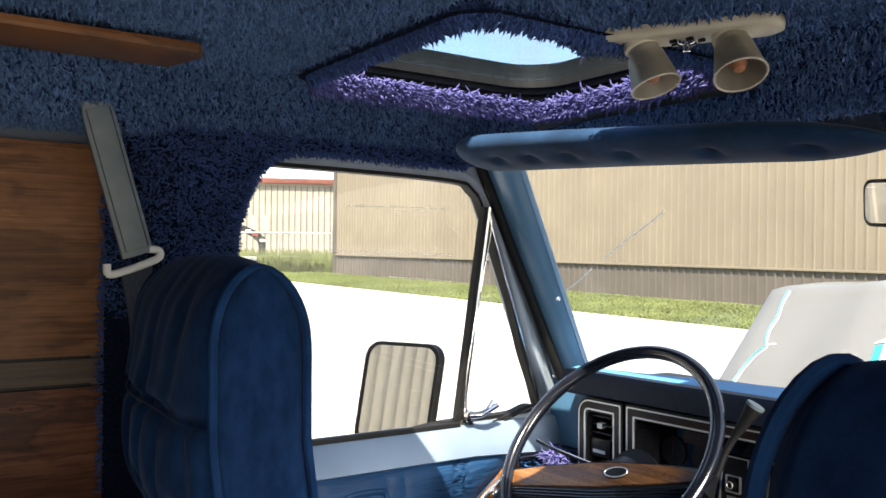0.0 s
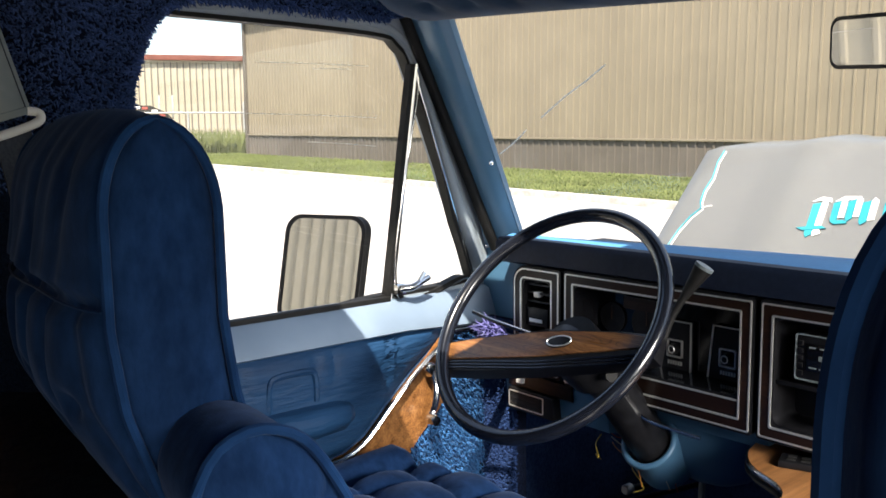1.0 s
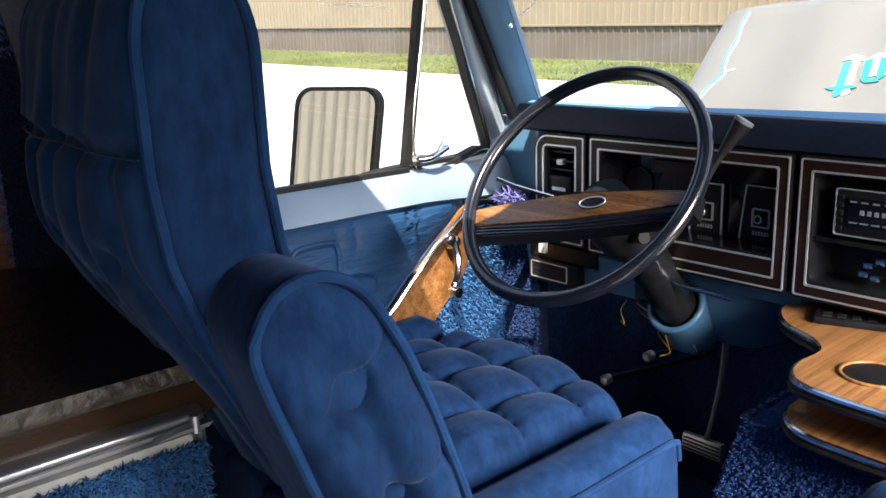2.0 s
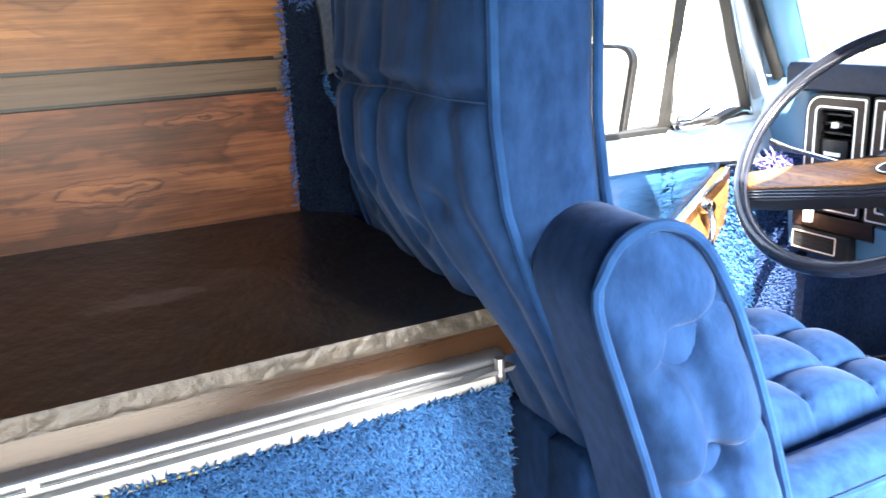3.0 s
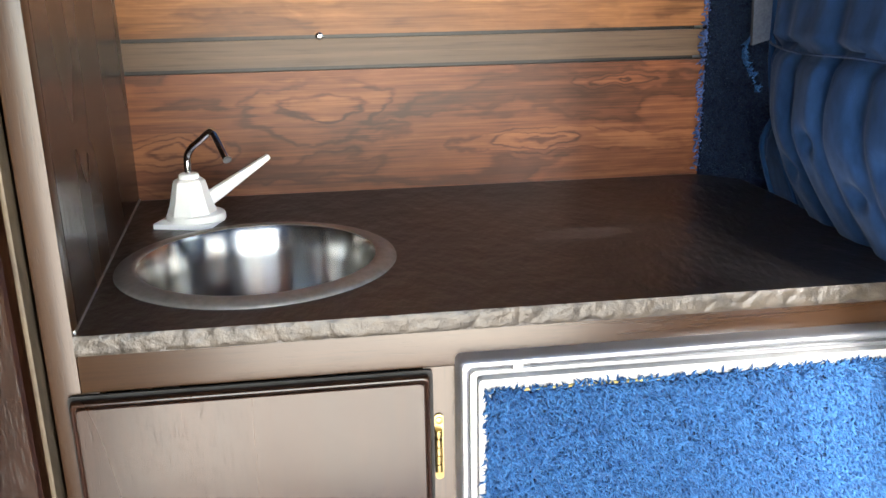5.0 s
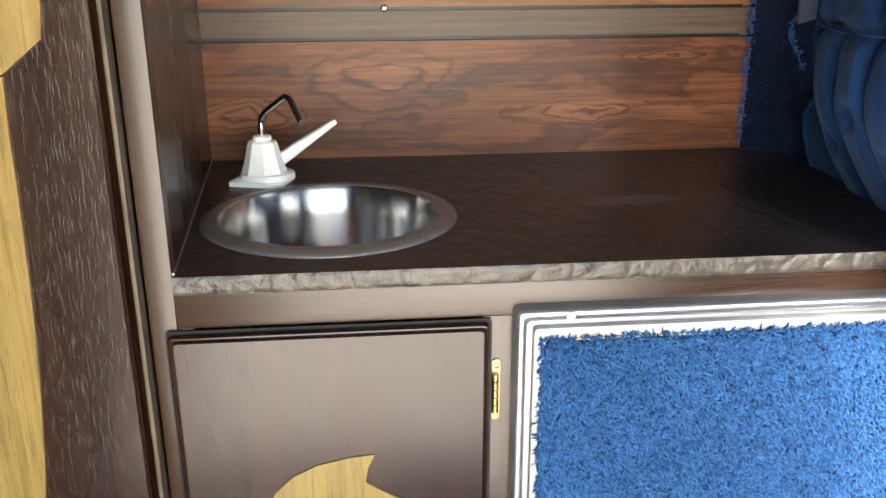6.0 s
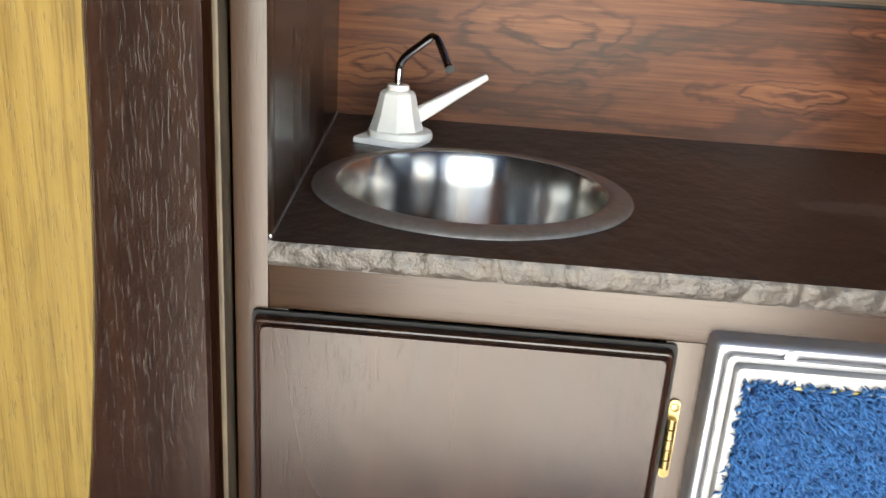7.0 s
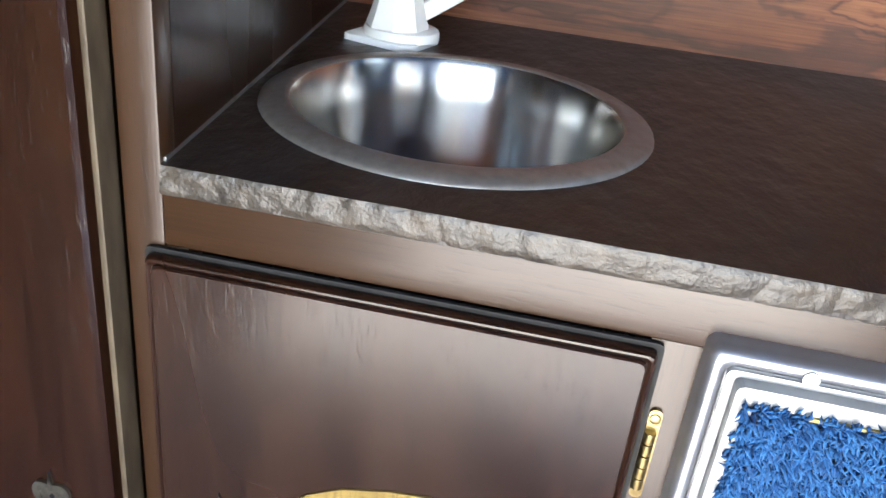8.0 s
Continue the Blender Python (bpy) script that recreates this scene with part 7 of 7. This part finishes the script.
seat.matrix_basis = pose(-0.508, 0.60, 0, 0, 0, -5)
copy_thing(seat, pose(0.438, 0.607, 0) @ Matrix.Diagonal((1, 1, 0.967, 1)))

# ---- seat belt on the door post ----
belt = thing("seat_belt", (-0.85, 0.32, 1.10), "grey sleeved seat belt with white guide loop on the post", "seat belt")
bp0, bp1 = Vector((-0.828, 0.272, 1.326)), Vector((-0.824, 0.334, 1.106))
sl = []
for f in [i / 10 for i in range(11)]:
    c = bp0.lerp(bp1, f)
    w = 0.0225 if f > 0.04 else 0.019
    ax = Vector((0, 0.956, 0.295))
    sl.append([c + ax * (w * a) + Vector((0.006 * b, 0, 0)) for a, b in ((-1, -0.6), (-1, 0.6), (-0.8, 1), (0.8, 1), (1, 0.6), (1, -0.6))])
part("sleeve", loft(sl), M_BELT, belt, "grey vinyl belt sleeve")
stp = []
for sgn in (-1, 1):
    stp.append([bp0.lerp(bp1, f) + Vector((0.0066, 0.956 * 0.0165 * sgn, 0.295 * 0.0165 * sgn)) for f in (0.05, 0.5, 0.96)])
part("stitching", tube([*stp[0], *reversed(stp[1])], 0.0009, 5, True), M_WEB, belt)
bo = bp0 + Vector((0, -0.003, 0.012))
part("anchor", lathe([(0.0, 0.0), (0.020, 0.0), (0.018, 0.010), (0, 0.012)], bo + Vector((-0.008, 0.004, -0.012)), 20, m=Matrix.Rotation(radians(90), 3, 'Y')), M_BELT, belt)
rg = smooth_loop([(-0.820, 0.290, 1.092), (-0.817, 0.293, 1.078), (-0.817, 0.317, 1.084), (-0.817, 0.345, 1.094), (-0.817, 0.363, 1.103), (-0.820, 0.363, 1.113), (-0.822, 0.350, 1.115)], 40, False)
part("guide_loop", tube(rg, 0.0058, 10), M_WHITE, belt, "white plastic guide loop")
part("webbing", loft([[(-0.828, y - 0.020, z), (-0.822, y - 0.020, z), (-0.822, y + 0.022, z + 0.012), (-0.828, y + 0.022, z + 0.012)] for y, z in ((0.330, 1.085), (0.345, 1.00), (0.348, 0.93))]), M_WEB, belt, "dark belt webbing")

# ---- padded bolster over the windscreen ----
vis = thing("padded_visor", (-0.35, 0.90, 1.27), "blue velvet padded bolster with buttoned dimples over the windscreen", "visor")
rows = []
for i in range(61):
    f = i / 60
    x = -0.772 + 0.760 * f
    e = math.sin(math.pi / 2 * f / 0.1) ** 0.6 if f < 0.1 else (1 if f < 0.82 else max(0.0, math.cos((f - 0.82) / 0.18 * math.pi / 2)) ** 0.6 * 0.9 + 0.1)
    e = max(e, 0.08)
    yc, zc = 0.885 + 0.01 * f, 1.290 - 0.048 * f - 0.010 * f * f
    row = []
    for k in range(28):
        a = math.tau * k / 28
        r1, r2 = 0.060 * e, (0.028 - 0.009 * f) * e
        dm = 0.0
        for bx in (-0.640, -0.560, -0.478, -0.368, -0.228, -0.10):
            dm += 0.014 * math.exp(-((x - bx) / 0.014) ** 2) * math.exp(-(((a - 4.25 + math.pi) % math.tau - math.pi) / 0.22) ** 2)
        dy, dz = math.cos(a) * (r1 - dm), math.sin(a) * (r2 - dm)
        tilt = radians(-13 + 6 * f)
        row.append((x, yc + dy * math.cos(tilt) - dz * math.sin(tilt), zc + dy * math.sin(tilt) + dz * math.cos(tilt)))
    rows.append(row)
part("bolster", loft(rows), surface("dusty blue velvet", (0.011, 0.036, 0.082), (0.020, 0.058, 0.122), 12, 0.8, 0.95, big=6, big_amount=0.35, sheen=0.06, spec=0.15), vis, "blue velvet bolster", angle=80)
part("visor_arm", tube([(-0.03, 0.895, 1.258), (0.0, 0.90, 1.260), (0.02, 0.91, 1.285)], 0.004, 8), M_CHROME, vis)
part("visor_clip", box(0.01, 0.04, 0.90, 0.925, 1.262, 1.31, 0.003), M_CREAM, vis)

# ---- twin reading light ----
LC = Vector((-0.190, 0.775, 1.356))
LA = Vector((0.183, 0.107, 0.0)).normalized()
LB = Vector((-LA.y, LA.x, 0))
lamp = thing("reading_light", LC, "cream twin-cone reading light under the headliner", "lamp")


def lp_(a, b, z):
    return LC + LA * a + LB * b + Vector((0, 0, z))


bmp = bmesh.new()
loft([[lp_(*p, z) for p in round_rect(-0.110 + d, 0.106 - d, -0.030 + d, 0.030 - d, 0.029 - d, 8)] for d, z in ((0.002, 0.02), (0.0, 0.008), (0.001, 0.002), (0.006, 0.0))], bm=bmp)
part("base", bmp, M_CREAM, lamp, "cream oval base", angle=60)
for a, tilt_, yaw_ in ((-0.052, 14, 40), (0.048, 36, -25)):
    ax = (Vector((0, 0, -1)) + LB * -math.tan(radians(tilt_)) * 0.6 + LA * math.tan(radians(15 if a > 0 else 20))).normalized()
    q = ax.to_track_quat('Z', 'Y').to_matrix()
    c0 = lp_(a, 0, 0)
    hd_ = part("shade", lathe([(0.018, -0.004), (0.0185, 0.012), (0.0185, 0.016), (0.021, 0.017), (0.0285, 0.055), (0.029, 0.057), (0.027, 0.057), (0.020, 0.020), (0.0, 0.018)], c0, 32, m=q), M_ALMOND, lamp, "silvered cone shade", angle=40)
    part("shade_rim", torus(c0 + ax * 0.057, q, 0.0285, 0.0013, 36, 8), M_CREAM, hd_)
    part("bulb", lathe([(0.004, 0.02), (0.009, 0.030), (0.010, 0.042), (0.006, 0.050), (0, 0.052)], c0, 18, m=q), M_ORANGE, hd_)
    part("swivel", lathe([(0.021, -0.002), (0.021, 0.006), (0.0185, 0.008), (0.0185, -0.002)], c0, 24, m=q, ring=True), M_CREAM, lamp)
part("switch", lathe([(0.010, 0), (0.010, 0.004), (0.004, 0.006), (0.004, 0.014), (0, 0.0145)], lp_(0.0, 0.0, 0.0), 16, m=Matrix.Rotation(math.pi, 3, 'X')), M_CHROME, lamp)
for k in range(5):
    a = math.tau * k / 5
    part("emblem_bar", box(-0.004, 0.004, -0.0022, 0.0022, 0, 0.004, 0.0004), M_BLACK, lamp).location = LA * 0.017 * math.cos(a) + LB * 0.012 * math.sin(a) + LC + Vector((0, 0, -0.005))
lump = bmesh.new()
loft([[lp_(*p, z) for p in round_rect(-0.150 + d, 0.150 - d, -0.075 + d, 0.075 - d, 0.05, 8)] for d, z in ((0.0, 0.03), (0.004, 0.022), (0.02, 0.015), (0.05, 0.015))], bm=lump)
part("light_mound", lump, M_BACK, headliner)
lq = [(a, b) for a, b in spread(4200, -0.16, 0.16, -0.085, 0.085, None, 71) if not (abs(a) < 0.106 and abs(b) < 0.040)]
strands("shag_pile", [tuple(lp_(a, b, 0.016 + (0.012 if abs(a) > 0.14 or abs(b) > 0.07 else 0))) for a, b in lq], np.tile([0, 0, -1.0], (len(lq), 1)), 0.012, 0.002, M_SHAG_TOP_LIT, headliner, "navy shag pile", 72, 1.0)

# ---- mirrors ----
rv = thing("rear_view_mirror", (0.0, 1.03, 1.17), "black-framed rear-view mirror hung from the windscreen", "mirror")
RM = Matrix.Translation((-0.008, 0.985, 1.168)) @ Matrix.Rotation(radians(-23), 4, 'Z') @ Matrix.Rotation(radians(4), 4, 'X') @ Matrix.Rotation(radians(4), 4, 'Y')


def placed(b, m):
    bmesh.ops.transform(b, matrix=m, verts=b.verts)
    return b


o_ = round_rect(-0.122, 0.122, -0.029, 0.029, 0.014, 6)
i_ = round_rect(-0.117, 0.117, -0.0245, 0.0245, 0.011, 6)
part("housing", placed(loft([[(x, y, z) for x, z in lp] for lp, y in ((o_, -0.006), (o_, 0.006), (round_rect(-0.105, 0.105, -0.018, 0.018, 0.012, 6), 0.02))]), RM), M_BLACK, rv, "black plastic housing")
part("glass", placed(prism(i_, "y", -0.0075, -0.0055), RM), M_MIRROR, rv, "silvered mirror glass", smooth=False)
part("stalk", tube([(0.032, 1.05, 1.16), (0.03, 1.10, 1.20), (0.03, 1.15, 1.262)], 0.007, 10), M_CHROME, rv)
om = thing("door_mirror", (-1.11, 0.95, 0.72), "large chrome-framed mirror on the driver's door", "mirror")
OM = Matrix.Translation((-1.11, 0.965, 0.838)) @ Matrix.Rotation(radians(24), 4, 'Z') @ Matrix.Rotation(radians(-6), 4, 'X')
oo_ = [(a + 0.10 * b, b) for a, b in round_rect(-0.094, 0.096, -0.140, 0.088, 0.036, 6)]
oi_ = [(a + 0.10 * b, b) for a, b in round_rect(-0.086, 0.088, -0.132, 0.080, 0.030, 6)]
part("housing", placed(loft([[(x, y, z) for x, z in lp] for lp, y in ((oo_, -0.012), (oo_, 0.008), (round_rect(-0.07, 0.07, -0.09, 0.06, 0.03, 6), 0.025))]), OM), M_RUBBER, om, "dark mirror housing")
part("rim", placed(ring_plate(oo_, oi_, "y", -0.015, -0.010), OM), M_BLACK, om, "dark rim", smooth=False)
part("glass", placed(prism(oi_, "y", -0.0128, -0.0112), OM), M_MIRROR, om, "silvered mirror glass", smooth=False)
part("arm", tube([(-1.11, 0.975, 0.74), (-1.05, 1.02, 0.73), (-0.93, 1.10, 0.74)], 0.008, 8), M_CHROME, om, "chrome mirror arm")

# ---- engine cover with console shelves ----
ec = thing("engine_cover", (0.02, 1.15, 0.0), "blue shag-covered engine cover between the seats", "engine cover")
ecs = [[(-0.295, 0.760, 0.0), (-0.295, 1.42, 0.0), (0.30, 1.42, 0.0), (0.30, 0.760, 0.0)], [(-0.232, 0.872, 0.36), (-0.232, 1.42, 0.36), (0.26, 1.42, 0.36), (0.26, 0.872, 0.36)],
       [(-0.200, 0.925, 0.545), (-0.200, 1.42, 0.545), (0.24, 1.42, 0.545), (0.24, 0.925, 0.545)], [(-0.180, 0.950, 0.562), (-0.180, 1.42, 0.562), (0.22, 1.42, 0.562), (0.22, 0.950, 0.562)]]
part("cover", loft(ecs), M_PILE_BASE, ec, "carpeted cover", angle=30)


def cover_pile(k, u0, u1, side, seed):
    """Short pile on the rear or the left face, which both slope outwards to the floor."""
    rng = np.random.default_rng(seed)
    z, u = rng.uniform(0.0, 0.555, k), rng.uniform(u0, u1, k)
    x_left, y_rear = np.interp(z, [0, 0.36, 0.545], [-0.295, -0.232, -0.200]), np.interp(z, [0, 0.36, 0.545], [0.760, 0.872, 0.925])
    if side == "rear":
        return np.column_stack([x_left + (0.24 - x_left) * u, y_rear, z]), np.tile([0, -0.95, 0.3], (k, 1))
    return np.column_stack([x_left, y_rear + (1.40 - y_rear) * u, z]), np.tile([-0.97, 0, 0.2], (k, 1))


for side, label, seed in (("rear", "short blue pile on the rear face", 84), ("left", "short blue pile on the side", 86)):
    cp_, cn_ = cover_pile(26000, 0.0, 1.0, side, seed)
    strands("shag_pile", cp_, cn_, 0.0065, 0.0014, M_SHAG_MID, ec, label, seed, 0.9, (0, 0, -0.35))
for nm, z, pts in (("console_shelf", 0.632, [(-0.235, 1.20), (-0.268, 1.165), (-0.264, 1.132), (-0.245, 1.095), (-0.218, 1.068), (-0.185, 1.050), (-0.160, 1.032), (-0.146, 1.005), (-0.150, 0.970), (-0.148, 0.942), (-0.128, 0.905), (-0.080, 0.892), (0.0, 0.888), (0.12, 0.892), (0.17, 0.95), (0.17, 1.20)]),
                   ("console_shelf", 0.575, [(-0.150, 1.10), (-0.156, 1.04), (-0.158, 0.985), (-0.155, 0.945), (-0.140, 0.918), (-0.112, 0.898), (-0.06, 0.892), (0.0, 0.890), (0.12, 0.895), (0.16, 0.95), (0.16, 1.16), (-0.12, 1.16)])):
    cs = thing(nm, (0, 1.0, z), "walnut console shelf with chrome edging on the engine cover", "shelf", "console shelves")
    ol = [(p.x, p.y) for p in smooth_loop([(a, b, 0) for a, b in pts], 90)]
    part("board", prism(ol, "z", z - 0.018, z, 0.002), M_CONSOLE, cs)
    part("chrome_edging", tube([(a, b, z - 0.004) for a, b in ol], 0.0042, 8, True), M_CHROME, cs, "chrome edging")
    part("black_edging", tube([(a, b, z - 0.014) for a, b in ol], 0.0045, 8, True), M_BLACK, cs)
    if z > 0.6:
        part("cup_hole", lathe([(0, -0.001), (0.036, -0.001), (0.036, 0.0012), (0, 0.0012)], (-0.070, 0.975, z), 32), M_BLACK, cs, "dark cup hole")
        part("cup_ring", torus((-0.070, 0.975, z + 0.001), Matrix.Identity(3), 0.037, 0.0025, 36, 8), M_CONSOLE, cs)
    else:
        part("riser", box(-0.10, 0.10, 1.00, 1.15, z, 0.614), M_CONSOLE, cs, smooth=False)
rc = thing("remote_control", (-0.165, 1.125, 0.632), "black remote control lying on the console shelf", "remote control")
RCM = Matrix.Translation((-0.165, 1.125, 0.6372)) @ Matrix.Rotation(radians(20), 4, 'Z')
part("case", placed(box(-0.045, 0.045, -0.018, 0.018, -0.005, 0.005, 0.003), RCM), M_BLACK, rc)
for i in range(4):
    for j in range(2):
        part("button", placed(box(-0.035 + 0.018 * i, -0.024 + 0.018 * i, -0.011 + 0.013 * j, -0.003 + 0.013 * j, 0.005, 0.0065, 0.0005), RCM), M_RUBBER, rc)
